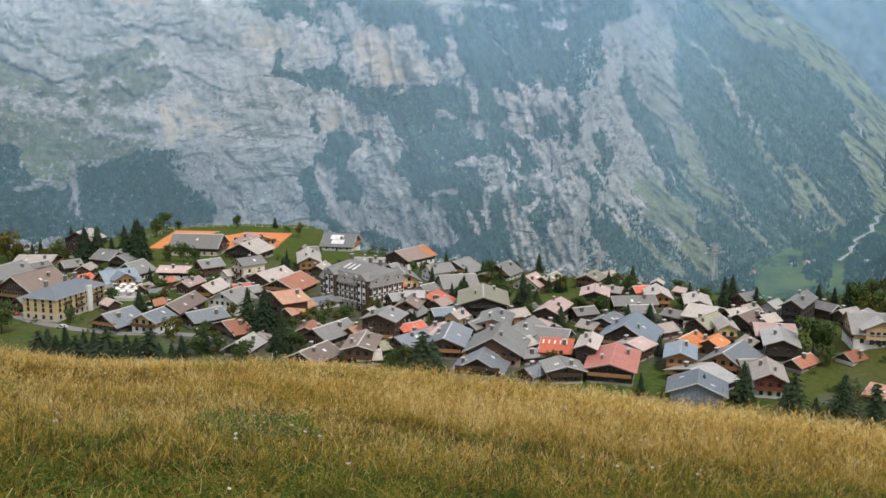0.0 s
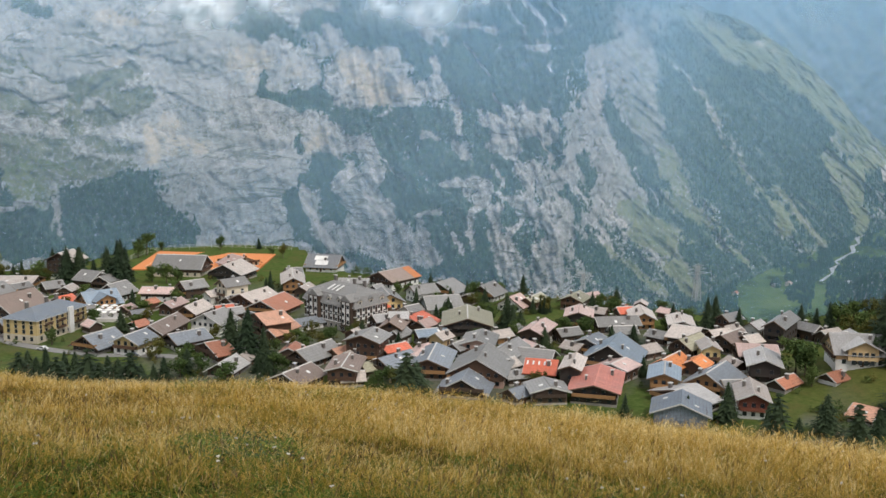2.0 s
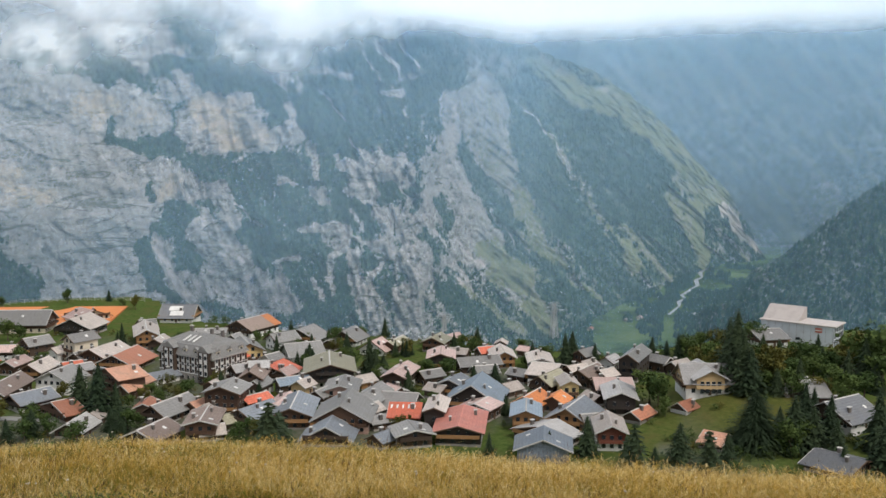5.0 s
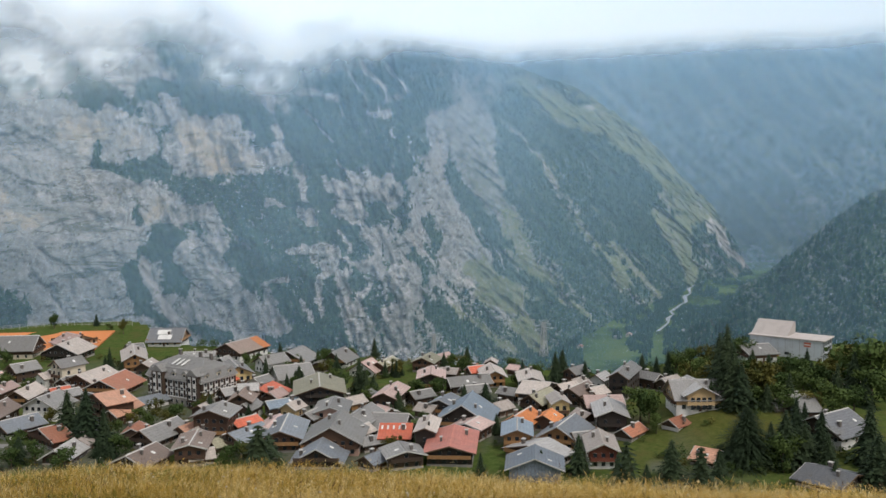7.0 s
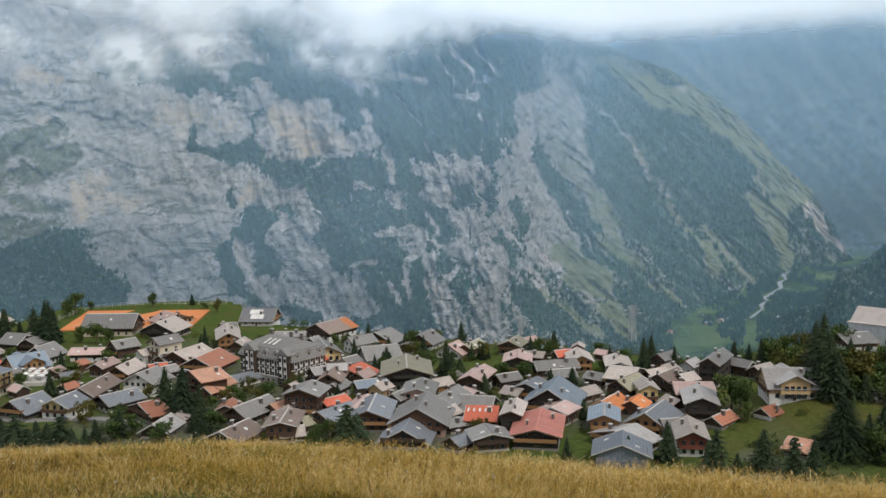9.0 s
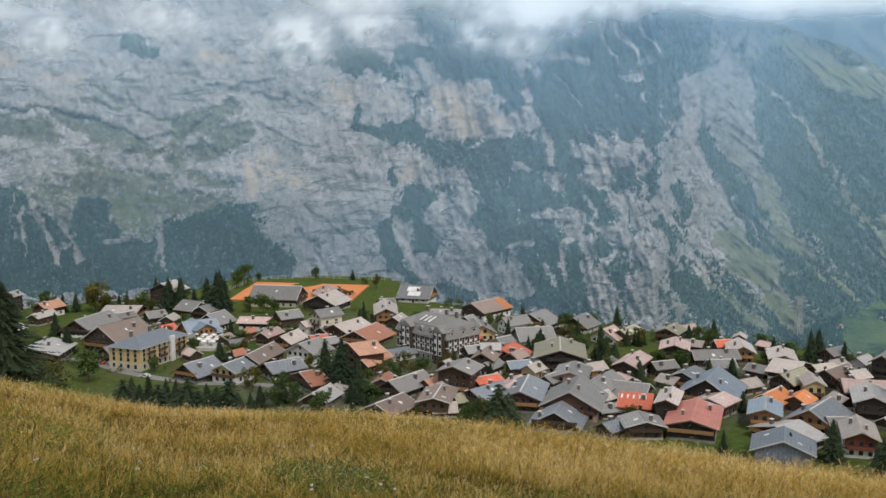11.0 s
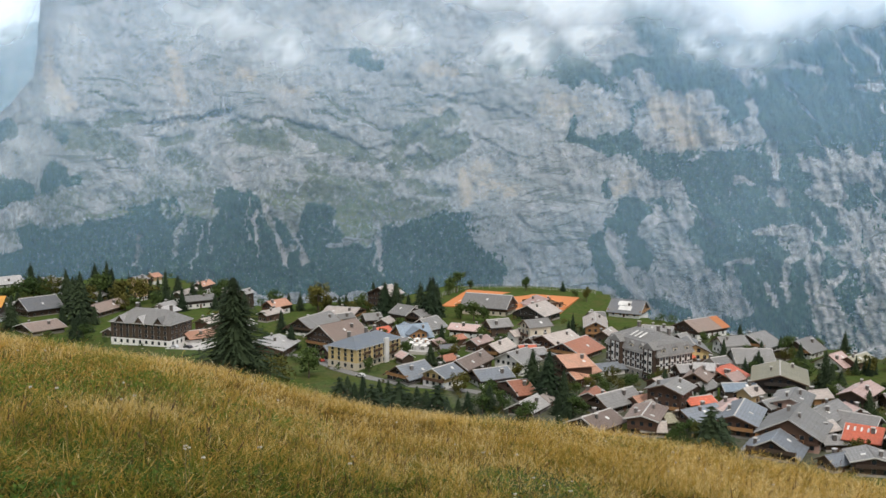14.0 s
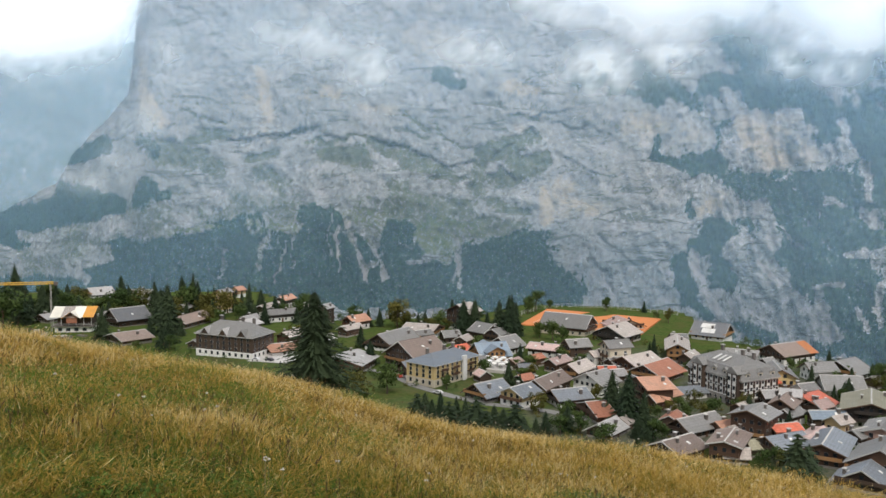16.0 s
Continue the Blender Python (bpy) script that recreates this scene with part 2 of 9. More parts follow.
stroke("forest", -39.80, 0.88, -39.20, 0.25, 0.76, 0.7)
stroke("forest", -22.62, 5.06, -21.27, 4.47, 0.69, 0.9)
stroke("forest", -14.42, 4.74, -13.59, 4.41, 0.76, 0.8)
stroke("forest", -10.51, 5.04, -9.02, 3.41, 1.73, 0.8)
stroke("forest", -12.43, 4.08, -10.80, 3.91, 0.55, 0.7)
stroke("forest", -47.01, -3.52, -41.42, -2.72, 1.38, 1.0)
stroke("forest", -44.09, -2.16, -41.71, -2.49, 0.97, 1.0)
stroke("forest", -47.33, -4.60, -46.19, -4.48, 1.24, 1.0)
stroke("forest", -47.30, -3.83, -45.57, -3.08, 0.69, 1.0)
stroke("forest", -39.49, -1.70, -39.88, -2.67, 1.04, 1.0)
stroke("forest", -38.94, -2.41, -38.31, -2.09, 0.62, 1.0)
stroke("forest", -42.13, -6.82, -37.75, -6.29, 1.93, 1.0)
stroke("forest", -41.17, -5.24, -34.51, -5.09, 1.10, 1.0)
stroke("forest", -40.28, -6.55, -29.87, -7.08, 1.73, 1.0)
stroke("forest", -35.80, -4.67, -33.51, -4.03, 1.59, 1.0)
stroke("forest", -35.16, -5.35, -30.53, -5.39, 2.28, 1.0)
stroke("forest", -30.52, -3.37, -28.85, -3.78, 1.24, 1.0)
stroke("forest", -29.86, -4.72, -28.86, -7.09, 1.52, 1.0)
stroke("forest", -28.51, -5.74, -25.11, -7.10, 1.93, 1.0)
stroke("forest", -20.31, -6.56, -14.54, -5.79, 2.90, 1.0)
stroke("forest", -14.90, -4.44, -14.33, -7.64, 1.17, 1.0)
stroke("forest", -17.94, -5.07, -14.90, -4.78, 1.17, 1.0)
stroke("forest", -25.79, -7.44, -18.24, -7.79, 1.73, 1.0)
stroke("forest", -24.43, -5.40, -19.97, -6.39, 0.90, 0.6)
stroke("forest", -47.43, -7.53, -14.83, -8.33, 1.73, 1.0)
stroke("forest", -28.51, -4.05, -27.16, -5.40, 0.83, 0.6)
stroke("forest", -25.11, -5.40, -24.42, -7.44, 0.83, 0.7)
stroke("forest", -21.01, -5.38, -19.62, -7.40, 0.69, 0.8)
stroke("bare", -30.35, -2.02, -26.82, -2.35, 0.90, 1.0)
stroke("bare", -26.82, -2.01, -25.39, -2.41, 0.76, 1.0)
stroke("bare", -37.04, -1.70, -36.10, -3.02, 1.17, 1.0)
stroke("bare", -38.34, -3.72, -35.44, -2.42, 1.24, 1.0)
stroke("bare", -40.54, -4.44, -38.35, -4.31, 0.62, 1.0)
stroke("bare", -46.19, -4.48, -43.56, -4.22, 0.48, 1.0)
stroke("bare", -47.37, -5.74, -42.09, -5.53, 1.17, 1.0)
stroke("bare", -44.06, -1.12, -41.38, -1.37, 0.62, 1.0)
stroke("bare", -43.92, -6.43, -42.74, -7.11, 0.48, 0.7)
stroke("bare", -27.16, -6.42, -25.45, -6.42, 0.35, 0.8)
stroke("bare", -24.09, -5.81, -22.03, -6.07, 0.28, 1.0)
stroke("grass", -23.07, -4.71, -21.68, -6.23, 1.52, 0.8)
stroke("grass", -21.42, -5.38, -21.16, -7.08, 0.83, 0.8)
stroke("grass", -33.84, -4.03, -31.20, -4.38, 0.76, 0.6)
stroke("grass", -27.83, -3.37, -25.46, -4.04, 1.17, 0.5)
stroke("grass", -38.35, -4.38, -35.47, -4.08, 0.41, 0.7)
stroke("grass", -32.86, -5.04, -31.88, -6.39, 0.83, 0.5)
stroke("scree", -28.00, -3.71, -27.67, -5.40, 0.28, 1.0)
stroke("scree", -27.67, -5.40, -26.82, -7.27, 0.28, 1.0)
stroke("scree", -28.51, -4.05, -28.69, -6.75, 0.17, 0.8)
stroke("scree", -26.48, -5.06, -25.72, -7.27, 0.31, 0.8)
stroke("scree", -32.86, -4.70, -33.47, -6.54, 0.41, 0.6)
stroke("scree", -31.80, -5.05, -32.22, -7.39, 0.17, 0.7)
stroke("scree", -35.10, -5.68, -35.58, -7.07, 0.17, 0.6)
stroke("scree", -21.70, -4.70, -21.27, -7.08, 0.21, 0.7)
stroke("scree", -29.11, -3.37, -28.99, -6.08, 0.14, 0.7)
stroke("scree", -27.16, -4.05, -26.13, -6.42, 0.14, 0.7)
stroke("scree", -31.19, -4.04, -31.48, -6.73, 0.14, 0.6)
stroke("scree", -21.01, -5.03, -21.67, -7.43, 0.17, 0.5)
stroke("ochre", -39.75, 3.44, -38.85, 2.18, 0.83, 0.9)
stroke("ochre", -39.55, 5.65, -39.77, 2.48, 0.45, 0.7)
stroke("ochre", -33.09, 4.89, -32.63, 2.29, 0.76, 0.8)
stroke("ochre", -34.07, 3.57, -32.46, 2.78, 0.35, 0.6)
stroke("ochre", -29.32, 3.99, -28.49, 3.83, 0.62, 0.8)
stroke("ochre", -27.15, 3.02, -25.14, 2.88, 0.55, 0.6)
stroke("ochre", -18.75, 4.42, -16.73, 4.09, 0.62, 0.8)
stroke("ochre", -16.13, -2.09, -16.10, -3.45, 0.83, 1.0)
stroke("ochre", -14.94, -2.59, -13.26, -2.90, 0.69, 0.7)
stroke("ochre", -14.96, -1.57, -15.28, -2.25, 1.04, 0.6)
stroke("ochre", -11.08, 2.11, -9.62, 1.95, 1.24, 0.7)
stroke("ochre", -23.81, 6.85, -20.45, 6.22, 2.07, 0.5)
stroke("ochre", -32.79, 1.96, -32.47, 0.97, 0.48, 0.5)
stroke("ochre", -17.38, 2.76, -16.37, 2.43, 0.69, 0.4)
stroke("ochre", -30.47, 4.29, -30.31, 3.31, 0.28, 0.6)
stroke("crack", -26.48, 1.03, -24.45, 0.64, 0.14, 1.0)
stroke("crack", -24.45, 0.64, -22.07, -0.62, 0.14, 1.0)
stroke("crack", -22.07, -0.62, -20.38, -0.27, 0.14, 0.8)
stroke("crack", -35.08, 0.94, -29.83, 1.50, 0.14, 1.0)
stroke("crack", -29.83, 1.50, -27.82, 1.18, 0.14, 1.0)
stroke("crack", -40.43, 0.55, -35.08, 0.94, 0.14, 0.7)
stroke("crack", -14.99, 0.10, -12.98, -0.88, 0.14, 0.8)
stroke("crack", -19.02, -0.60, -17.32, -1.43, 0.14, 0.7)
stroke("crack", -13.88, -5.27, -11.83, -7.23, 0.14, 0.8)
stroke("crack", -12.89, -4.57, -10.53, -6.52, 0.12, 0.7)
stroke("crack", -20.04, -0.61, -18.36, 0.75, 0.14, 0.7)
stroke("crack", -28.16, 1.01, -28.50, -1.68, 0.14, 0.5)
stroke("ledge", -24.49, 2.71, -23.17, 1.70, 0.35, 0.8)
stroke("ledge", -24.65, 0.49, -23.04, -0.56, 0.62, 0.9)
stroke("ledge", -23.04, -0.56, -21.65, -1.33, 0.62, 0.9)
stroke("ledge", -24.72, -0.41, -22.21, -1.02, 0.55, 1.0)
stroke("ledge", -20.23, 0.37, -18.87, 0.85, 0.69, 1.0)
stroke("ledge", -18.87, 0.85, -17.03, 1.34, 0.69, 1.0)
stroke("ledge", -20.12, -0.24, -17.68, 0.55, 0.76, 1.0)
stroke("ledge", -20.07, -1.96, -19.99, -0.55, 0.90, 0.9)
stroke("ledge", -19.28, -1.24, -16.16, 0.15, 0.55, 1.0)
stroke("ledge", -18.06, -1.02, -15.87, -0.29, 0.48, 1.0)
stroke("ledge", -18.85, -1.65, -16.20, -0.61, 0.48, 1.0)
stroke("ledge", -19.20, -2.60, -17.56, -3.25, 0.69, 1.0)
stroke("ledge", -22.86, 2.16, -22.08, 0.97, 0.21, 1.0)
stroke("ledge", -22.08, 0.97, -20.66, 0.52, 0.21, 1.0)
stroke("ledge", -24.91, -3.13, -21.50, -3.66, 2.42, 1.0)
stroke("ledge", -20.64, -4.15, -17.31, -4.44, 1.24, 1.0)
stroke("ledge", -23.73, -2.39, -20.56, -2.74, 0.83, 0.7)
stroke("ledge", -20.71, -5.26, -19.18, -4.98, 1.04, 0.7)
stroke("ledge", -7.70, -1.17, -7.51, -3.16, 0.41, 1.0)
stroke("ledge", -4.89, -2.49, -3.21, -2.99, 0.35, 0.7)
stroke("grass", -23.29, -4.40, -22.21, -5.53, 1.59, 0.8)
stroke("grass", -21.24, -5.24, -21.14, -7.47, 0.90, 0.8)
stroke("grass", -22.38, -3.65, -20.05, -4.32, 0.69, 0.5)
stroke("forest", -25.05, -5.12, -24.28, -6.23, 1.86, 1.0)
stroke("forest", -25.21, -7.33, -21.76, -7.82, 2.55, 1.0)
stroke("forest", -20.20, -6.93, -14.90, -7.11, 3.45, 1.0)
stroke("forest", -17.49, -5.09, -14.49, -4.82, 1.38, 1.0)
stroke("forest", -14.94, -4.16, -14.63, -8.43, 1.17, 1.0)
stroke("forest", -19.07, -5.69, -14.85, -5.79, 1.59, 1.0)
stroke("forest", -20.87, -7.96, -14.63, -8.43, 1.73, 1.0)
stroke("forest", -24.98, -4.14, -24.42, -4.16, 0.90, 1.0)
stroke("forest", -23.15, -6.59, -21.42, -7.14, 0.69, 1.0)
stroke("bare", -24.28, -6.23, -22.52, -5.89, 0.28, 1.0)
stroke("bare", -14.17, -4.76, -9.69, -8.16, 3.80, 0.6)
stroke("scree", -21.34, -5.87, -21.17, -7.94, 0.28, 0.6)
stroke("scree", -12.91, -5.77, -11.70, -8.78, 0.21, 0.5)
stroke("scree", -11.63, -6.45, -10.71, -8.81, 0.17, 0.4)
stroke("scree", -24.77, -5.13, -23.94, -5.47, 0.21, 0.5)
stroke("forest", -7.68, -0.02, -6.20, -0.25, 1.38, 1.0)
stroke("forest", -7.70, -1.17, -7.58, -3.33, 0.35, 1.0)
stroke("forest", -6.25, -4.10, -5.54, -6.52, 1.73, 1.0)
stroke("forest", -7.27, -4.70, -5.58, -4.23, 1.17, 1.0)
stroke("forest", -8.13, -5.83, -7.60, -7.85, 1.17, 1.0)
stroke("forest", -7.66, -7.52, -6.66, -8.81, 0.83, 1.0)
stroke("forest", -5.88, -6.18, -5.56, -7.94, 0.97, 1.0)
stroke("forest", -9.04, 2.39, -9.62, 1.10, 0.41, 1.0)
stroke("forest", -9.62, 1.10, -9.80, 0.29, 0.41, 1.0)
stroke("forest", -9.80, 0.29, -8.02, -0.52, 0.41, 1.0)
stroke("forest", -5.50, 2.59, -6.44, 1.12, 0.24, 1.0)
stroke("forest", -6.44, 1.12, -6.69, 0.31, 0.24, 1.0)
stroke("forest", -8.59, 3.67, -7.45, 3.43, 0.97, 0.7)
stroke("forest", -10.04, 3.65, -9.40, 3.28, 0.76, 0.6)
stroke("forest", -4.84, 3.01, -0.20, 3.44, 0.90, 0.9)
stroke("forest", -1.46, 2.46, -0.19, 1.16, 1.24, 1.0)
stroke("forest", -3.18, 4.06, 1.46, 3.12, 1.38, 0.8)
stroke("forest", 0.80, 2.47, 8.72, 2.49, 2.97, 1.0)
stroke("forest", 1.48, 0.78, 7.46, 0.80, 2.28, 1.0)
stroke("forest", 2.17, -0.53, 3.84, -0.46, 1.59, 1.0)
stroke("forest", -4.88, -1.66, 2.18, -1.53, 2.14, 1.0)
stroke("forest", -4.22, -2.33, -0.84, -4.23, 2.97, 1.0)
stroke("forest", -2.20, -3.83, 2.88, -3.46, 3.11, 1.0)
stroke("forest", -0.50, -5.51, 1.20, -4.22, 2.07, 1.0)
stroke("forest", -2.14, -5.92, 0.53, -6.25, 1.73, 1.0)
stroke("forest", 0.53, -6.93, 3.98, -8.25, 1.93, 1.0)
stroke("forest", 1.55, -6.17, 2.31, -6.57, 0.97, 1.0)
stroke("forest", -0.15, -7.61, 1.58, -8.96, 1.38, 1.0)
stroke("forest", 1.25, -9.98, 3.67, -10.29, 1.59, 1.0)
stroke("forest", -4.96, -9.57, -2.90, -10.00, 0.97, 1.0)
stroke("forest", 2.88, -3.13, 5.26, -4.18, 1.59, 1.0)
stroke("forest", 5.90, -3.10, 6.57, -2.83, 1.24, 1.0)
stroke("forest", 7.22, -2.42, 8.09, -3.74, 0.97, 1.0)
stroke("forest", 5.62, -8.15, 6.39, -8.88, 1.04, 1.0)
stroke("forest", 3.94, -5.88, 5.15, -7.21, 0.62, 1.0)
stroke("forest", 6.66, -0.11, 8.52, -1.41, 1.24, 1.0)
stroke("forest", -2.89, -6.87, -0.84, -7.21, 0.83, 1.0)
stroke("forest", 2.27, -8.88, 3.66, -9.55, 1.04, 1.0)
stroke("forest", -1.52, -10.27, 0.56, -10.60, 0.83, 0.8)
stroke("forest", 4.08, -4.46, 4.95, -5.46, 0.83, 1.0)
stroke("forest", -3.24, -8.91, -0.83, -8.91, 0.48, 0.7)
stroke("forest", 7.97, -5.08, 8.68, -6.40, 0.48, 1.0)
stroke("forest", -6.06, 7.56, -4.23, 5.62, 1.93, 1.0)
stroke("forest", -6.81, 4.39, -2.03, 3.68, 1.38, 1.0)
stroke("forest", -4.62, 3.75, -1.04, 4.00, 1.59, 1.0)
stroke("forest", -10.46, 5.30, -9.44, 4.37, 0.83, 0.8)
stroke("forest", -10.08, 3.67, -9.32, 3.67, 0.76, 1.0)
stroke("forest", 0.98, 5.63, 9.01, 5.95, 3.11, 1.0)
stroke("forest", 0.92, 3.40, 8.97, 3.24, 2.76, 1.0)
stroke("forest", -3.28, 5.37, 0.30, 5.04, 1.38, 0.7)
stroke("forest", -1.06, 3.41, -0.14, 1.09, 1.04, 1.0)
stroke("forest", -13.73, 4.78, -13.16, 4.48, 0.48, 1.0)
stroke("forest", -13.90, 7.05, -12.86, 4.64, 0.69, 0.4)
stroke("bare", -8.78, 2.33, -7.43, 1.38, 1.93, 1.0)
stroke("bare", -4.85, 2.05, -2.19, 1.74, 1.93, 1.0)
stroke("bare", -5.19, 0.74, -1.53, 0.24, 1.73, 1.0)
stroke("bare", -1.53, 0.44, 0.48, 0.68, 1.38, 1.0)
stroke("bare", 0.30, 2.47, 0.48, 0.77, 0.41, 1.0)
stroke("bare", 1.49, 0.12, 2.05, -1.96, 0.35, 1.0)
stroke("bare", 1.79, -2.80, 2.13, -3.30, 0.76, 1.0)
stroke("bare", -0.34, -2.31, 0.50, -2.54, 0.35, 1.0)
stroke("bare", 4.03, -1.52, 4.89, -2.61, 1.17, 1.0)
stroke("bare", 5.87, -1.60, 7.20, -1.76, 1.17, 1.0)
stroke("bare", 4.05, -2.85, 5.24, -3.17, 0.83, 1.0)
stroke("bare", 6.69, -1.10, 7.28, -2.09, 1.04, 1.0)
stroke("bare", 0.80, -5.23, 1.88, -4.88, 0.48, 1.0)
stroke("bare", 2.23, -5.22, 3.65, -5.14, 0.62, 1.0)
stroke("bare", 2.52, -6.77, 3.67, -5.88, 0.38, 1.0)
stroke("bare", -5.56, -2.56, -3.82, -2.89, 1.17, 1.0)
stroke("bare", -3.82, -2.89, -3.22, -4.50, 1.17, 1.0)
stroke("bare", -4.92, -4.91, -2.72, -6.70, 1.52, 1.0)
stroke("bare", -4.25, -6.59, -0.83, -8.97, 1.73, 0.8)
stroke("bare", -0.56, -7.07, 0.60, -6.86, 0.35, 1.0)
stroke("bare", -0.42, -7.27, 0.42, -9.65, 0.52, 1.0)
stroke("bare", -6.31, -7.94, -3.59, -8.97, 1.38, 0.7)
stroke("bare", -2.89, -8.29, -1.52, -10.00, 1.52, 0.8)
stroke("bare", 1.58, -8.28, 2.00, -9.30, 0.35, 1.0)
stroke("bare", 2.52, -6.91, 2.69, -8.95, 0.41, 1.0)
stroke("bare", 4.02, -6.89, 4.77, -10.27, 0.97, 1.0)
stroke("bare", 5.09, -8.91, 5.41, -10.94, 1.17, 1.0)
stroke("bare", 5.66, -4.17, 7.30, -5.15, 0.97, 1.0)
stroke("bare", 6.05, -6.18, 7.03, -7.52, 0.83, 1.0)
stroke("bare", 7.41, -6.83, 7.79, -10.54, 0.90, 1.0)
stroke("bare", 6.73, -8.88, 6.98, -10.56, 0.69, 1.0)
stroke("bare", 3.18, -0.79, 3.87, -2.12, 0.35, 0.7)
stroke("bare", -5.26, -5.51, -3.23, -7.55, 0.69, 0.6)
stroke("bare", 5.82, -6.80, 5.00, -8.16, 0.35, 1.0)
stroke("bare", 3.90, -3.79, 4.60, -5.13, 0.28, 0.8)
stroke("bare", 7.09, 2.49, 7.44, 1.52, 0.21, 0.5)
stroke("bare", 5.76, 2.97, 7.07, 3.13, 0.41, 0.6)
stroke("bare", -7.54, -1.50, -5.56, -2.16, 1.04, 1.0)
stroke("bare", 3.83, 0.20, 4.84, -0.45, 0.28, 0.8)
stroke("bare", -2.20, -0.82, -2.87, -1.16, 0.21, 0.4)
stroke("bare", 6.72, 3.77, 8.34, 4.08, 0.48, 0.5)
stroke("scree", -7.44, -5.00, -7.06, -6.24, 0.38, 1.0)
stroke("scree", -7.06, -6.24, -6.14, -8.28, 0.38, 1.0)
stroke("scree", -6.14, -8.28, -4.46, -10.33, 0.38, 1.0)
stroke("scree", -2.71, -3.66, -1.45, -4.84, 0.17, 0.9)
stroke("scree", -7.62, -5.50, -6.81, -7.19, 0.21, 0.6)
stroke("scree", 2.12, 3.12, 3.65, 1.18, 0.14, 0.6)
stroke("scree", 4.88, -2.44, 5.95, -4.77, 0.17, 0.6)
stroke("scree", -4.24, -5.18, -2.55, -7.04, 0.28, 0.6)
stroke("scree", 0.14, 2.47, 0.48, 0.84, 0.21, 0.5)
stroke("scree", 1.83, -0.14, 2.05, -1.80, 0.17, 0.6)
stroke("scree", 6.72, -2.42, 7.58, -3.41, 0.17, 0.7)
stroke("scree", 2.91, -5.48, 3.59, -5.48, 0.28, 0.5)
stroke("scree", -0.32, -7.54, 0.38, -9.58, 0.21, 0.5)
stroke("scree", 4.16, -8.86, 4.54, -10.55, 0.24, 0.5)
stroke("bare", 9.75, 2.48, 9.99, -0.42, 1.17, 1.0)
stroke("bare", 10.66, 2.48, 11.75, 0.82, 1.52, 1.0)
stroke("bare", 11.89, 3.42, 12.66, 1.78, 1.17, 1.0)
stroke("bare", 9.19, -1.80, 8.29, -4.80, 1.10, 1.0)
stroke("bare", 10.18, -2.12, 11.03, -5.41, 1.45, 1.0)
stroke("bare", 10.37, -5.43, 12.61, -5.70, 1.17, 1.0)
stroke("bare", 11.29, -3.75, 12.00, -5.06, 0.83, 1.0)
stroke("bare", 10.74, -6.42, 11.41, -6.73, 1.17, 1.0)
stroke("bare", 8.08, -6.48, 7.79, -10.54, 1.10, 1.0)
stroke("bare", 9.37, -7.12, 10.10, -7.04, 0.55, 1.0)
stroke("bare", 12.72, 0.50, 14.08, -1.42, 1.04, 0.6)
stroke("bare", 13.18, -2.41, 14.20, -3.69, 0.69, 0.5)
stroke("bare", 10.12, -7.44, 10.83, -8.76, 0.21, 1.0)
stroke("bare", 12.57, 2.47, 13.62, 0.25, 0.90, 0.6)
stroke("bare", 8.52, -1.41, 9.82, -1.08, 1.04, 1.0)
stroke("forest", 8.38, 2.81, 9.15, 1.13, 1.04, 1.0)
stroke("forest", 10.77, -0.48, 11.54, -1.78, 0.90, 1.0)
stroke("forest", 11.55, -2.10, 12.96, -4.71, 0.90, 1.0)
stroke("forest", 12.96, -4.71, 14.12, -6.75, 0.90, 1.0)
stroke("forest", 14.27, 1.14, 15.78, -3.66, 1.93, 1.0)
stroke("forest", 15.14, 2.40, 19.87, -0.41, 2.97, 1.0)
stroke("forest", 16.17, 0.51, 21.67, -5.07, 4.49, 1.0)
stroke("forest", 18.57, 1.14, 23.20, -5.94, 3.80, 1.0)
stroke("forest", 14.88, -4.66, 17.27, -7.83, 1.59, 1.0)
stroke("forest", 18.03, -4.89, 21.44, -6.03, 2.76, 1.0)
stroke("forest", 14.04, -6.98, 18.97, -10.01, 1.93, 0.8)
stroke("forest", 10.19, -9.45, 13.27, -11.32, 1.52, 1.0)
stroke("forest", 9.50, -8.80, 10.56, -10.44, 0.90, 1.0)
stroke("forest", 16.92, -7.20, 20.42, -8.63, 1.59, 1.0)
stroke("forest", 21.74, -6.01, 24.39, -6.50, 1.93, 1.0)
stroke("forest", 9.24, -3.39, 9.80, -5.04, 0.48, 1.0)
stroke("forest", 8.47, -5.07, 9.03, -7.07, 0.41, 1.0)
stroke("forest", 17.30, -9.39, 20.46, -10.17, 1.04, 0.8)
stroke("ledge", 11.72, -0.09, 14.78, -3.94, 1.24, 0.6)
stroke("ledge", 14.46, -3.95, 18.18, -8.37, 1.04, 0.5)
stroke("ledge", 16.49, -0.69, 19.51, -5.09, 0.48, 0.5)
stroke("grass", 15.29, 4.32, 17.56, 2.91, 1.04, 1.0)
stroke("grass", 17.56, 2.91, 19.64, 2.06, 1.04, 1.0)
stroke("grass", 19.64, 2.06, 21.18, 0.95, 1.04, 1.0)
stroke("grass", 21.18, 0.95, 22.73, 0.22, 1.04, 1.0)
stroke("grass", 19.56, 3.34, 22.32, 1.13, 0.90, 0.9)
stroke("grass", 22.32, 1.13, 24.02, -0.77, 0.90, 0.9)
stroke("grass", 23.62, -0.99, 24.76, -1.88, 1.24, 1.0)
stroke("grass", 23.46, -1.91, 24.85, -3.09, 0.97, 0.8)
stroke("grass", 20.49, -6.07, 20.93, -7.32, 0.76, 1.0)
stroke("grass", 11.99, -6.39, 14.41, -7.96, 1.24, 1.0)
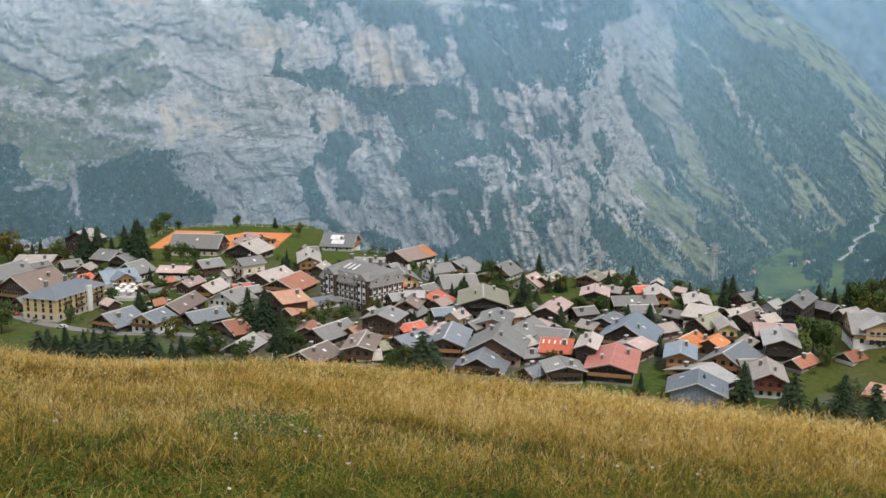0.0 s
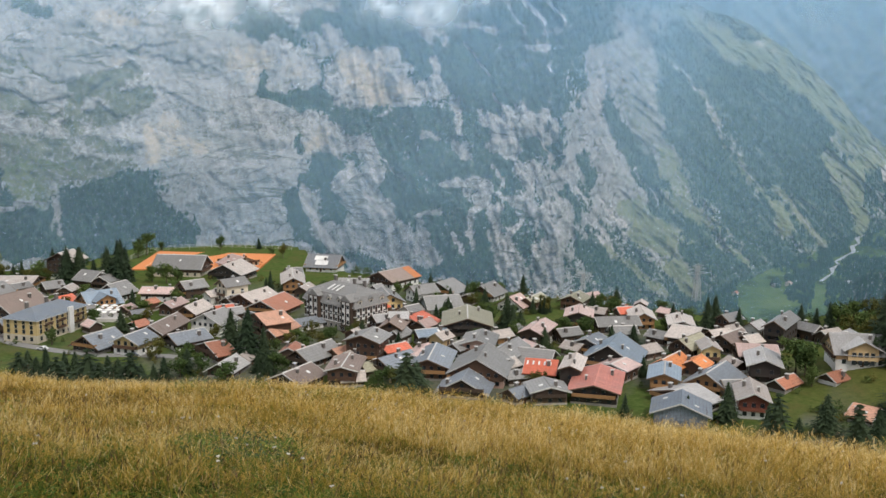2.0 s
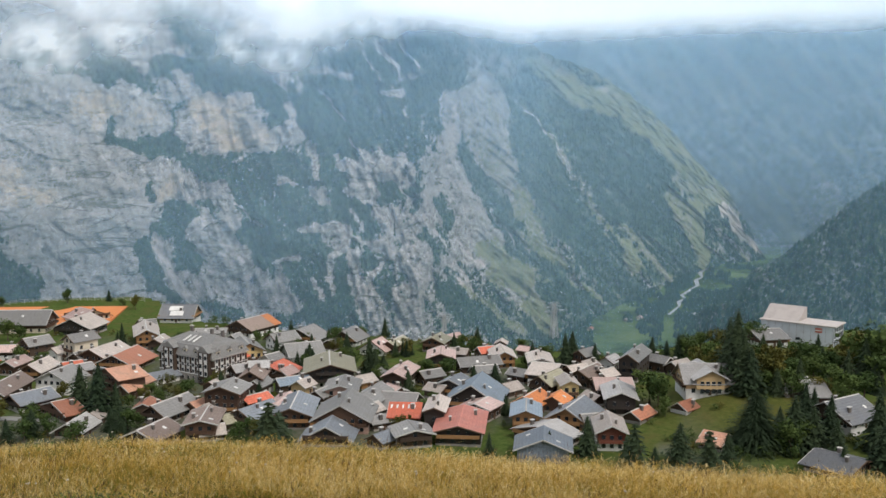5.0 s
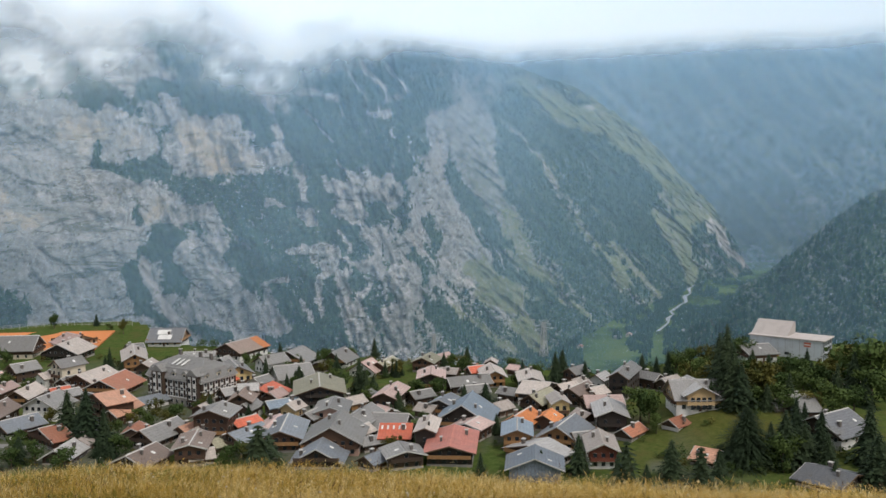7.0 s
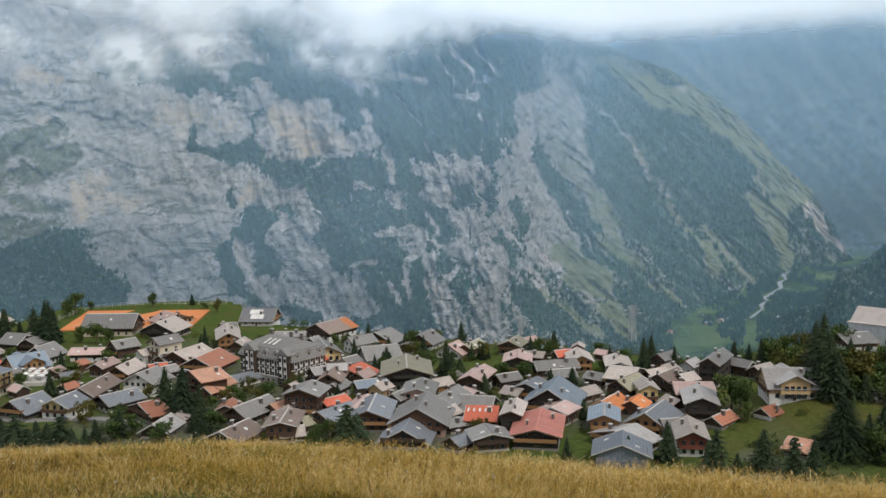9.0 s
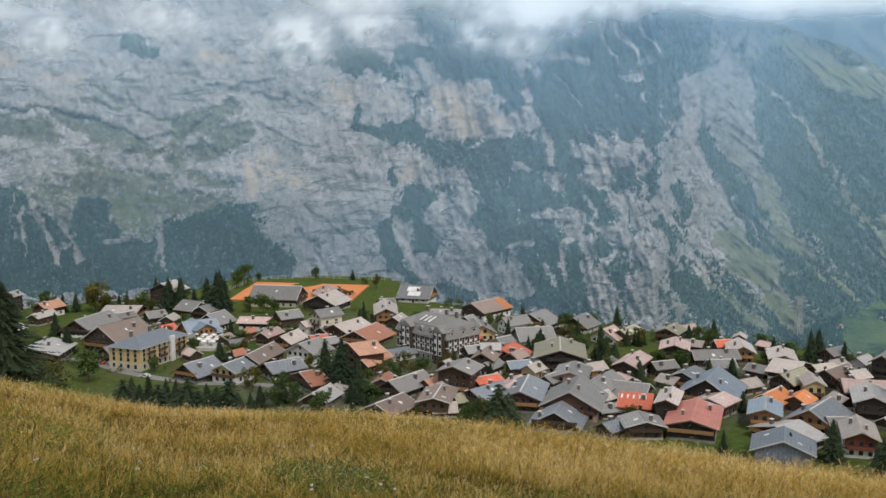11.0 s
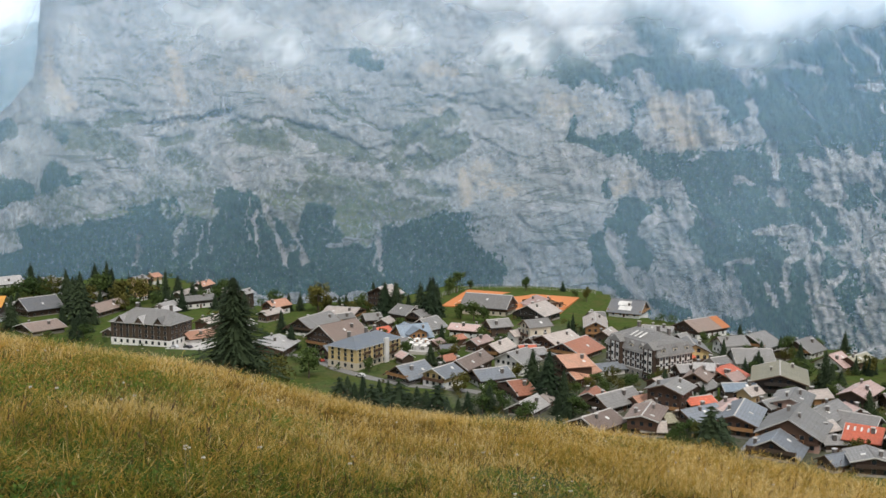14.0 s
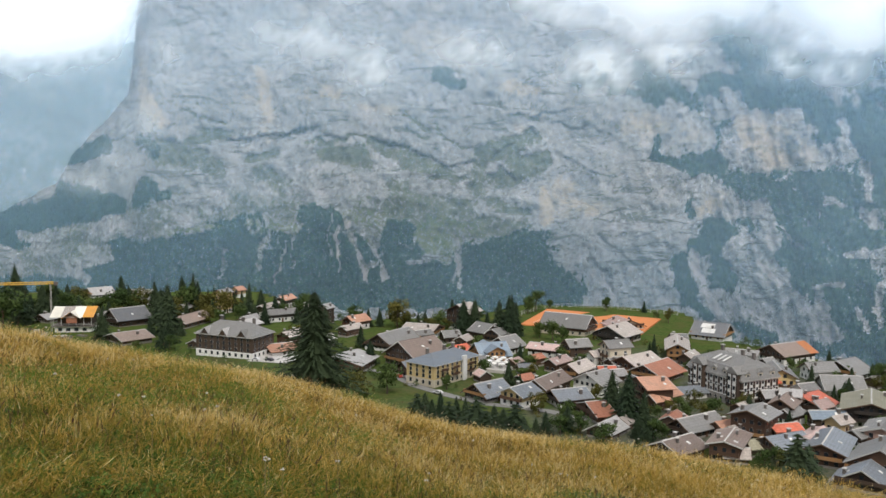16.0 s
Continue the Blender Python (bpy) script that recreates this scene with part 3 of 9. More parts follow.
stroke("grass", 12.44, -7.70, 14.12, -8.63, 0.90, 1.0)
stroke("grass", 14.09, -7.97, 15.84, -10.53, 0.62, 0.8)
stroke("grass", 13.85, -3.05, 15.60, -6.27, 0.83, 0.7)
stroke("grass", 15.19, -5.63, 16.92, -7.20, 0.41, 0.8)
stroke("grass", 20.16, -4.81, 23.36, -8.13, 0.41, 0.7)
stroke("grass", 10.83, -8.76, 14.25, -11.27, 0.48, 0.8)
stroke("grass", 14.49, -9.61, 15.87, -11.18, 0.62, 1.0)
stroke("grass", 16.64, -7.86, 18.93, -9.37, 0.41, 0.6)
stroke("grass", 21.43, -6.66, 23.36, -8.13, 0.76, 0.6)
stroke("grass", 22.92, -3.09, 24.42, -5.82, 0.90, 0.7)
stroke("grass", 13.61, -6.27, 17.32, -9.72, 0.28, 0.5)
stroke("grass", 17.89, -3.54, 20.80, -6.31, 0.21, 0.5)
stroke("grass", 13.83, 2.47, 16.83, -1.33, 0.28, 0.4)
stroke("grass", 24.22, -3.60, 24.83, -6.87, 0.90, 1.0)
stroke("grass", 25.44, -1.33, 27.94, -4.23, 1.52, 0.9)
stroke("grass", 27.92, -2.95, 29.46, -4.85, 1.38, 1.0)
stroke("grass", 22.28, 0.01, 25.47, -3.28, 0.90, 0.9)
stroke("grass", 31.39, 0.49, 32.85, -1.07, 0.41, 0.8)
stroke("grass", 28.48, -0.72, 31.49, -3.87, 1.73, 0.5)
stroke("grass", 14.35, 4.85, 17.66, 2.47, 0.55, 0.7)
stroke("grass", 13.96, -5.53, 15.98, -6.89, 0.69, 0.6)
stroke("scree", 13.50, 2.78, 15.54, 0.82, 0.14, 0.6)
stroke("scree", 15.48, 0.82, 16.88, -1.07, 0.17, 0.8)
stroke("scree", 18.99, 3.04, 22.63, 0.83, 0.24, 0.7)
stroke("scree", 13.18, -2.41, 14.30, -3.17, 0.21, 0.7)
stroke("scree", 9.04, -5.12, 11.16, -8.75, 0.21, 0.6)
stroke("scree", 10.14, -8.11, 11.18, -9.08, 0.24, 1.0)
stroke("scree", 14.12, -8.63, 15.46, -9.56, 0.17, 0.8)
stroke("scree", 22.70, -0.08, 23.56, -3.13, 0.17, 0.6)
stroke("scree", 10.33, 2.48, 9.79, -0.42, 0.21, 0.4)
stroke("scree", 12.21, -4.00, 13.94, -6.26, 0.14, 0.5)
stroke("scree", 10.32, -5.70, 12.39, -7.97, 0.17, 0.6)
stroke("scree", 23.00, 0.66, 24.19, -0.99, 0.24, 1.0)
stroke("scree", 23.82, -2.29, 25.46, -2.89, 0.45, 1.0)
stroke("scree", 25.46, -2.89, 26.42, -4.83, 0.45, 1.0)
stroke("scree", 26.42, -4.83, 27.85, -6.00, 0.45, 1.0)
stroke("scree", 25.97, -3.27, 26.83, -5.15, 0.48, 1.0)
stroke("scree", 26.83, -5.15, 27.92, -6.03, 0.48, 1.0)
stroke("scree", 18.71, 3.04, 22.27, 1.19, 0.28, 0.7)
stroke("scree", 5.65, 5.92, 6.69, 4.27, 0.28, 0.7)
stroke("scree", 6.99, 5.78, 8.04, 4.45, 0.28, 0.7)
stroke("scree", 4.37, 5.61, 5.62, 4.35, 0.17, 0.6)
stroke("scree", 24.75, -0.93, 25.40, -2.89, 0.21, 0.6)
stroke("scree", 9.68, 5.93, 10.34, 4.94, 0.21, 0.5)
stroke("bare", 1.87, 4.31, 4.00, 3.97, 0.41, 1.0)
stroke("bare", -5.89, 3.91, -4.97, 2.94, 0.76, 1.0)
stroke("bare", 5.76, 2.95, 6.94, 3.00, 0.28, 0.7)
stroke("bare", -0.37, 4.39, 0.92, 3.40, 0.90, 0.6)
stroke("ochre", -4.85, 2.05, -2.86, 0.10, 1.38, 0.9)
stroke("ochre", -3.19, 1.41, -1.53, 0.44, 1.24, 0.7)
stroke("ochre", -6.23, -2.16, -7.24, -2.99, 0.83, 0.7)
stroke("ochre", -15.97, -2.53, -15.06, -3.18, 0.83, 0.5)
stroke("ochre", -4.18, 2.76, -2.19, 2.13, 0.69, 0.5)
stroke("ochre", -10.07, 2.38, -10.42, 1.41, 1.04, 0.5)
stroke("ochre", -8.14, 1.76, -7.49, 1.44, 0.83, 0.5)
stroke("ochre", -15.03, -2.63, -12.80, -2.65, 0.48, 0.5)
stroke("ochre", 10.68, 1.84, 11.36, 0.88, 0.69, 0.3)
stroke("ochre", -17.92, 1.79, -17.48, 1.49, 0.55, 0.5)
stroke("ochre", -11.02, 3.00, -11.38, 1.72, 0.55, 0.4)
stroke("crack", 5.25, -0.78, 5.51, -3.44, 0.21, 1.0)
stroke("crack", 7.19, -1.43, 6.89, -2.42, 0.14, 1.0)
stroke("crack", 9.38, -7.39, 7.76, -9.46, 0.14, 0.7)
stroke("crack", 7.31, -5.42, 7.70, -7.43, 0.14, 0.8)
stroke("crack", -13.55, -5.42, -12.31, -7.10, 0.14, 0.6)
stroke("crack", -12.31, -7.10, -11.37, -8.79, 0.14, 0.6)
stroke("crack", -15.76, 2.30, -12.03, 1.40, 0.12, 0.6)
stroke("crack", -17.29, 2.27, -14.17, 3.26, 0.12, 0.5)
stroke("crack", -9.65, -6.48, -8.00, -7.85, 0.14, 0.6)
stroke("crack", -5.50, 2.43, -6.52, 0.47, 0.14, 0.8)
stroke("crack", 9.42, 0.88, 9.67, -1.40, 0.14, 0.7)
stroke("crack", 10.46, -0.74, 10.36, -2.38, 0.14, 0.7)
stroke("crack", 6.68, -7.12, 7.25, -9.47, 0.17, 0.8)
stroke("crack", 11.28, -5.01, 12.60, -5.47, 0.12, 0.6)
stroke("crack", -4.27, -8.22, -2.21, -7.55, 0.12, 0.5)


def laid_strokes(az, el, wood):
    """Each stroke lies over those before it: woods and bare rock on one field, the rest on fields of their own."""
    lay = {key: np.zeros_like(az) for key in ("scree", "grass", "ledge", "ochre", "crack")}
    lay["wood"] = wood.copy()
    for kind, az0, el0, az1, el1, width, amount in STROKES:
        reach = 0.8 * width
        near = (az > min(az0, az1) - reach) & (az < max(az0, az1) + reach) & (el > min(el0, el1) - reach) & (el < max(el0, el1) + reach)
        if not near.any():
            continue
        a, e = az[near], el[near]
        dx, dy = az1 - az0, el1 - el0
        t = np.clip(((a - az0) * dx + (e - el0) * dy) / (dx * dx + dy * dy + 1e-6), 0, 1)
        m = amount * (1 - smooth(width * 0.3, width * 0.72, np.hypot(a - az0 - t * dx, e - el0 - t * dy)))
        w = lay["wood"][near]
        if kind == "forest":
            lay["wood"][near] = w + (1 - w) * m
            lay["ledge"][near] *= 1 - m
            lay["grass"][near] *= 1 - m
        elif kind == "bare":
            lay["wood"][near] = w + (-1 - w) * m
            lay["ledge"][near] *= 1 - m
            lay["grass"][near] *= 1 - m
        else:
            lay[kind][near] = np.maximum(lay[kind][near], m)
            if kind == "ledge" or kind == "grass":
                lay["wood"][near] = w + (-0.5 - w) * m
    return lay


def mountain(name, az0, az1, step, el0, top_at, top, rows, far_at, far, rise_at, rise, label, woods=None, rough=1.0):
    """A mountainside seen across the valley: its distance and its skyline by bearing."""
    az1d = np.arange(az0, az1 + step, step)
    crest = np.interp(az1d, top_at, top)
    crest = crest + 0.10 * fractal(az1d * 2.3, az1d * 0, 4, 31) + 0.05 * fractal(az1d * 14, az1d * 0, 3, 33)
    v = np.linspace(0, 1, rows)[:, None]
    el = el0 + (crest[None, :] - el0) * v
    az = np.broadcast_to(az1d[None, :], el.shape)
    dist = np.interp(az, far_at, far) * (1 + np.interp(az, rise_at, rise) * (el + 12))
    wa = az + 0.30 * fractal(az * 1.1, el * 1.1, 4, 41) + 0.07 * fractal(az * 7, el * 7, 3, 43)
    we = el + 0.30 * fractal(az * 1.1 + 50, el * 1.1, 4, 45) + 0.07 * fractal(az * 7 + 50, el * 7, 3, 47)
    left, right = 1 - smooth(-12, -4, az), smooth(8, 14, az)
    mid = np.clip(1 - left - right, 0, 1)
    fine = fractal(az * 4.5, el * 3.2, 5, 57, 0.8)
    grain = left * (0.5 * fractal(az * 0.7, el * 1.1 + az * 0.2, 6, 51, 0.7) + 0.5 * fractal(az * 1.6, el * 0.6, 6, 52, 0.7)) \
        + mid * fractal(az * 1.5 + el * 0.35, el * 0.55, 6, 53, 0.72) + right * fractal((az + el) * 1.3, (az - el) * 0.35, 6, 55, 0.72)
    ribs = left * ridged(az * 1.1 + el * 0.2, el * 0.6, 5, 61, 0.5) + mid * ridged(az * 1.3 + el * 0.3, el * 0.35, 6, 63, 0.58) + right * ridged((az + el) * 0.9, (az - el) * 0.22, 6, 65, 0.65)
    if woods is None:
        bias = np.interp(az, (-58, -42, -30, -8, -1, 4, 12, 20), (0.3, -0.55, -0.75, -0.7, -0.2, -0.1, 0.25, 0.4))
    else:
        bias = np.full_like(az, woods)
    lay = laid_strokes(wa, we, bias)
    talus = smooth(-8, -6, el) * (1 - smooth(-3.2, -1.2, el)) * (1 - smooth(-24, -18, az)) * smooth(-0.35, 0.3, fractal(az * 0.9, el * 0.8, 5, 79, 0.65))
    lay["ledge"] = np.maximum(lay["ledge"], 0.75 * talus)
    cover = (0.68 - 0.1 * mid) * lay["wood"] + (0.24 + 0.26 * mid + 0.1 * right) * grain + (0.32 + 0.26 * mid) * fine + (0.18 + 0.1 * mid) * fractal(az * 11, el * 9, 3, 59, 0.8)
    forest = 0.92 * smooth(-0.20, 0.34, cover)
    scree = np.clip(lay["scree"] * 1.15 + mid * 0.9 * np.clip(ribs - 0.66, 0, 1) * 2, 0, 1)
    forest = forest * (1 - np.clip(lay["scree"] * 1.15, 0, 1))
    sward = fractal((az + el) * 3.4, (az - el) * 0.45, 6, 58, 0.78)
    grass = np.clip(lay["grass"] * 0.85 + right * 0.75 * smooth(-0.05, 0.5, sward) + 0.35 * smooth(0.1, 0.0, abs(cover)) * (0.4 + right), 0, 1)
    forest = forest * (1 - 0.5 * right * smooth(0.1, 0.55, sward))
    rock_face = 1 - forest
    # grey that dims the left wall's colour, broken up by noise
    left_dim = left * np.clip(0.55 + 0.5 * fractal(az * 0.5, el * 0.6, 5, 83, 0.6), 0, 1)
    shelf = fractal(az * 0.45 + 3.0 * fractal(az * 0.3, el * 0.3, 3, 78), el * 2.2 + az * 0.35, 5, 75, 0.6)
    relief_m = (ribs - 0.55) * (left * 20 + mid * 60 + right * 66) * rough * (1 - 0.3 * forest) + 1.8 * fractal(az * 9, el * 9, 3, 71) + forest * 5 * fractal(az * 6, el * 6, 3, 73) \
        + rock_face * (left * 2.5 + mid * 3) * shelf + rock_face * (2.0 + 1.5 * mid) * fractal(az * 2.6 - el * 0.8, el * 3.0, 4, 77, 0.65)
    dist = dist - relief_m * np.interp(az, far_at, far) / 1350 + 10 * lay["crack"] + 8 * lay["scree"] + 5 * lay["ledge"]
    a = np.radians(az)
    ob = grid_mesh(name, dist * np.sin(a), dist * np.cos(a), dist * np.tan(np.radians(el)) + EYE, [ROCK],
                   (("forest", forest), ("scree", scree), ("grass", grass), ("ledge", np.clip(lay["ledge"], 0, 1) * 0.8), ("left_dim", left_dim), ("ochre", np.clip(lay["ochre"], 0, 1) * 0.8), ("crack", np.clip(lay["crack"], 0, 1) * 0.75)))
    tagged(ob, label, "mountain", kind="structure")
    return az, el, dist, forest


FAR_AT = (-60, -50, -44, -40, -20, 0, 8, 14, 18, 22, 26, 30)
FAR = (2100, 1800, 1500, 1330, 1300, 1350, 1500, 1950, 2350, 2800, 3400, 3750)
WALL_GRID = mountain("mountain_wall", -56, 30, 0.095, -15,
                     (-58, -52, -47.3, -45.8, -44.3, -43.4, -41.6, -40.5, -40.2, -39.8, -39.2, 5, 8.6, 12, 15.3, 18.6, 21.3, 23.2, 24.5, 26.2, 28, 30),
                     (-6, -4.4, -3.2, -2.3, -1.4, 0.2, 2.1, 3.4, 5.0, 8.9, 13, 13, 8.6, 6.9, 5.4, 4.1, 2.2, 0.4, -1.2, -2.8, -6.0, -9.0),
                     285, FAR_AT, FAR, (-60, 8, 16, 30), (0.010, 0.010, 0.018, 0.018), "grey limestone wall with dark ledges and forest")
mountain("mountain_far_east", 6, 52, 0.16, -12, (6, 13, 20, 26, 34, 52), (9, 8.5, 8.5, 8.5, 8.5, 9), 110, (6, 52), (4300, 4300), (6, 52), (0.004, 0.004),
         "hazy blue mountainside closing the valley's head", woods=0.15, rough=0.8)
mountain("mountain_far_west", -66, -36, 0.2, -12, (-66, -47, -44.7, -41.2, -36), (4.6, 5.2, 5.4, 6.2, 7), 80, (-66, -36), (4300, 4300), (-66, -36), (0.004, 0.004),
         "pale hazy mountain far down the valley", woods=0.25, rough=0.4)
SLOPE_GRID = mountain("mountain_near_slope", 24.6, 60, 0.1, -16, (24, 25.1, 26.7, 27.6, 29.1, 30.8, 32.5, 34.4, 45, 60), (-10.5, -9.5, -9.0, -7.2, -6.4, -5.0, -3.4, -2.0, 3, 6), 90,
         (24, 34, 60), (1750, 1500, 1300), (24, 60), (0.02, 0.02), "dark wooded slope above the river", woods=1.0, rough=0.4)


def canopy(name, source, count, seed, height, spread, label, limit):
    """Spruces too far to tell apart, standing in the woods of a mountainside."""
    az, el, dist, forest = source
    rng = np.random.default_rng(seed)
    rows, cols = az.shape
    i, j = rng.integers(1, rows - 2, count * 8), rng.integers(1, cols - 2, count * 8)
    keep = (forest[i, j] > 0.55) & (el[i, j] > limit) & (el[i, j] < 6.0)
    i, j = i[keep][:count], j[keep][:count]
    n = len(i)
    a, e, d = np.radians(az[i, j]), np.radians(el[i, j]), dist[i, j] - 2
    d = d * (1 + rng.uniform(-0.001, 0.001, n))
    base = np.stack([d * np.sin(a), d * np.cos(a), d * np.tan(e) + EYE - 2.5], -1)
    h = rng.uniform(0.6, 1.25, n) * height * d / 1350
    r = h * rng.uniform(0.16, 0.24, n) * spread
    ring = np.linspace(0, 2 * np.pi, 5, endpoint=False)
    verts = np.zeros((n, 6, 3))
    wob = rng.uniform(0.7, 1.3, (n, 5))
    verts[:, :5, 0] = base[:, None, 0] + r[:, None] * wob * np.cos(ring)
    verts[:, :5, 1] = base[:, None, 1] + r[:, None] * wob * np.sin(ring)
    verts[:, :5, 2] = base[:, None, 2] + h[:, None] * rng.uniform(0.05, 0.2, (n, 5))
    verts[:, 5] = base
    verts[:, 5, 2] += h
    faces = [(q, (q + 1) % 5, 5) for q in range(5)]
    tris = (np.arange(n)[:, None, None] * 6 + np.array(faces)[None]).reshape(-1, 3)
    return tri_mesh(name, verts.reshape(-1, 3), tris, [SPRUCE_FAR], label, "forest")


def tri_mesh(name, verts, tris, mats, label, category, attributes=(), kind="stuff", smooth_shade=False, slots=None):
    me = bpy.data.meshes.new(name)
    me.vertices.add(len(verts))
    me.vertices.foreach_set("co", np.asarray(verts, np.float32).ravel())
    me.loops.add(tris.size)
    me.loops.foreach_set("vertex_index", tris.astype(np.int32).ravel())
    me.polygons.add(len(tris))
    me.polygons.foreach_set("loop_start", np.arange(0, tris.size, 3, dtype=np.int32))
    if slots is not None:
        me.polygons.foreach_set("material_index", slots.astype(np.int32))
    me.update(calc_edges=True)
    me.polygons.foreach_set("use_smooth", np.full(len(tris), smooth_shade))
    for key, values in attributes:
        me.attributes.new(key, 'FLOAT', 'POINT').data.foreach_set("value", np.asarray(values, np.float32).ravel())
    for m in mats:
        me.materials.append(m)
    return tagged(new(name, me), label, category, kind=kind) if label else me


SPRUCE_FAR, _nt, _b = material("spruce_far")
_nt.links.new(ramp(_nt, noise_tex(_nt, 0.05, 5, 0.7), (0.3, (0.004, 0.026, 0.021)), (0.6, (0.012, 0.054, 0.035)), (0.8, (0.05, 0.088, 0.040))), _b.inputs["Base Color"])
_b.inputs["Roughness"].default_value = 0.95
canopy("mountain_forest", WALL_GRID, 30000, 5, 7.0, 0.95, "dark spruce forest clinging to the rock ledges", -13.5)
canopy("slope_forest", SLOPE_GRID, 4000, 6, 11.0, 1.2, "dark spruce forest on the near slope", -13.5)


def veil(name, radius, el0, el1, colour, label, density, step=0.6, rows=50, az0=-62, az1=56):
    """A sheet of thin mist: mostly clear, scattering skylight where it is dense."""
    az1d, el1d = np.arange(az0, az1, step), np.linspace(el0, el1, rows)
    az, el = np.meshgrid(az1d, el1d)
    alpha = density(az, el)
    m, nt, bsdf = material(name)
    nt.nodes.remove(bsdf)
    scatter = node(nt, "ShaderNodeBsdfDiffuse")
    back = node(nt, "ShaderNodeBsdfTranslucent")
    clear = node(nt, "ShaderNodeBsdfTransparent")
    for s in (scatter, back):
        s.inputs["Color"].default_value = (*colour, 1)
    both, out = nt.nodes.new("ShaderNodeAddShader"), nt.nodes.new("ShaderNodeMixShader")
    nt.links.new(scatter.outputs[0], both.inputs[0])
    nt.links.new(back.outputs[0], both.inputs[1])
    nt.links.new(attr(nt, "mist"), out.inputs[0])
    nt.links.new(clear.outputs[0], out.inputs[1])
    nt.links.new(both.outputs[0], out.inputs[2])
    nt.links.new(out.outputs[0], nt.nodes["Material Output"].inputs["Surface"])
    a = np.radians(az)
    ob = grid_mesh(name, radius * np.sin(a), radius * np.cos(a), radius * np.tan(np.radians(el)) + EYE, [m], (("mist", alpha),))
    return tagged(ob, label, "mist", kind="structure")


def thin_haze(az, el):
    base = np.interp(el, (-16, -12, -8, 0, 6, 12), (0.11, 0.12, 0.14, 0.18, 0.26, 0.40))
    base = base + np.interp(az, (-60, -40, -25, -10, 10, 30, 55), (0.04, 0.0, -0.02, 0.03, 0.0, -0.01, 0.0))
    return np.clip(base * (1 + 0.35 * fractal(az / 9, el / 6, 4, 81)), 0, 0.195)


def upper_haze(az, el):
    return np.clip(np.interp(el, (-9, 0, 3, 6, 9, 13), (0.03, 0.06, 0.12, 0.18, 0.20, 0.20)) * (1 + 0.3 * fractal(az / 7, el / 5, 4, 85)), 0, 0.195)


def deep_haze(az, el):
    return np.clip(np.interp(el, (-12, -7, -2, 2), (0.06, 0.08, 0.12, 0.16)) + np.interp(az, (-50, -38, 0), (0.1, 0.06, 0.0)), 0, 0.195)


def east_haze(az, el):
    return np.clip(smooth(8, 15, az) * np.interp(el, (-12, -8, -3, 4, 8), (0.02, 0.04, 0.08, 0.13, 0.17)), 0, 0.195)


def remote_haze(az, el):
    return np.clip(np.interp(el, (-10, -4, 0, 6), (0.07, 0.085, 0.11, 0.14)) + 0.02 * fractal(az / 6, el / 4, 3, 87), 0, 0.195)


CLOUD_AT = (-60, -47, -44, -41, -39.5, -38, -34, -31, -27, -24.5, -23, -18.5, -14.5, -12.5, -10, -6.3, -2.5, 0, 1.3, 4, 8.6, 13.3, 20, 34, 60)
CLOUD_BASE = (5.0, 5.3, 5.5, 6.6, 10.0, 11.0, 12.2, 12.0, 10.4, 9.8, 10.8, 11.0, 9.2, 8.0, 8.2, 8.8, 7.9, 6.3, 6.2, 7.5, 7.3, 6.5, 6.6, 6.6, 6.5)


def cloud_density(az, el):
    edge = np.interp(az, CLOUD_AT, CLOUD_BASE) + (1.1 * fractal(az / 3.2, el / 2.2, 5, 91) + 0.5 * fractal(az / 0.9, el / 0.8, 4, 93)) * np.interp(az, (4, 10), (1, 0.22))
    deck = np.minimum(1.0, 1.06 * smooth(-1, 1, (el - edge) / np.interp(az, (-4, 4, 10), (3.0, 2.0, 1.1))))
    wisp = np.zeros_like(az)
    for a, e, w, h, s in ((-42.6, -1.4, 1.7, 0.55, 0.19), (-40.8, -0.2, 1.2, 1.0, 0.17), (-39.6, 1.8, 1.0, 1.5, 0.15), (-38.0, 5.5, 1.2, 2.2, 0.16), (-26.5, 5.2, 1.6, 1.5, 0.4),
                          (-13.0, 5.4, 2.2, 1.4, 0.6), (-9.0, 6.2, 1.8, 1.2, 0.5), (-20.0, 6.5, 3.0, 1.2, 0.3), (0.0, 5.2, 1.5, 1.0, 0.5), (-2.6, 5.6, 1.2, 0.9, 0.5), (-30.0, 7.0, 4.0, 1.6, 0.3)):
        puff = np.exp(-((az - a) / w) ** 2 - ((el - e) / h) ** 2)
        wisp = np.maximum(wisp, s * puff * np.clip(0.9 + 0.9 * fractal(az / 0.8, el / 0.7, 5, 95), 0, 1.3))
    return np.clip(np.maximum(deck, wisp), 0, 1)


# added sheets whose blue or white tint carries the haze of the air
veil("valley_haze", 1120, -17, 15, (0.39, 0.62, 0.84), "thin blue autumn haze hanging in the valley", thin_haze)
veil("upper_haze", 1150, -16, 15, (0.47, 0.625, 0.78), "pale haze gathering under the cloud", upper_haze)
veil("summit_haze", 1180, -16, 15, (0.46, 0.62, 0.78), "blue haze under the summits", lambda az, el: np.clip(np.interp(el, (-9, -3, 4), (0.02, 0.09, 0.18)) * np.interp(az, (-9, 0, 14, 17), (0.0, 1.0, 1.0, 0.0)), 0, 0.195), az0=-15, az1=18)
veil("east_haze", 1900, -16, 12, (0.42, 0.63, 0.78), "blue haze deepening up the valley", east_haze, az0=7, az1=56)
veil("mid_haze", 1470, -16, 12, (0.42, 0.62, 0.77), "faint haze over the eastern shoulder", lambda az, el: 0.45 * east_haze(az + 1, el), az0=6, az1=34)
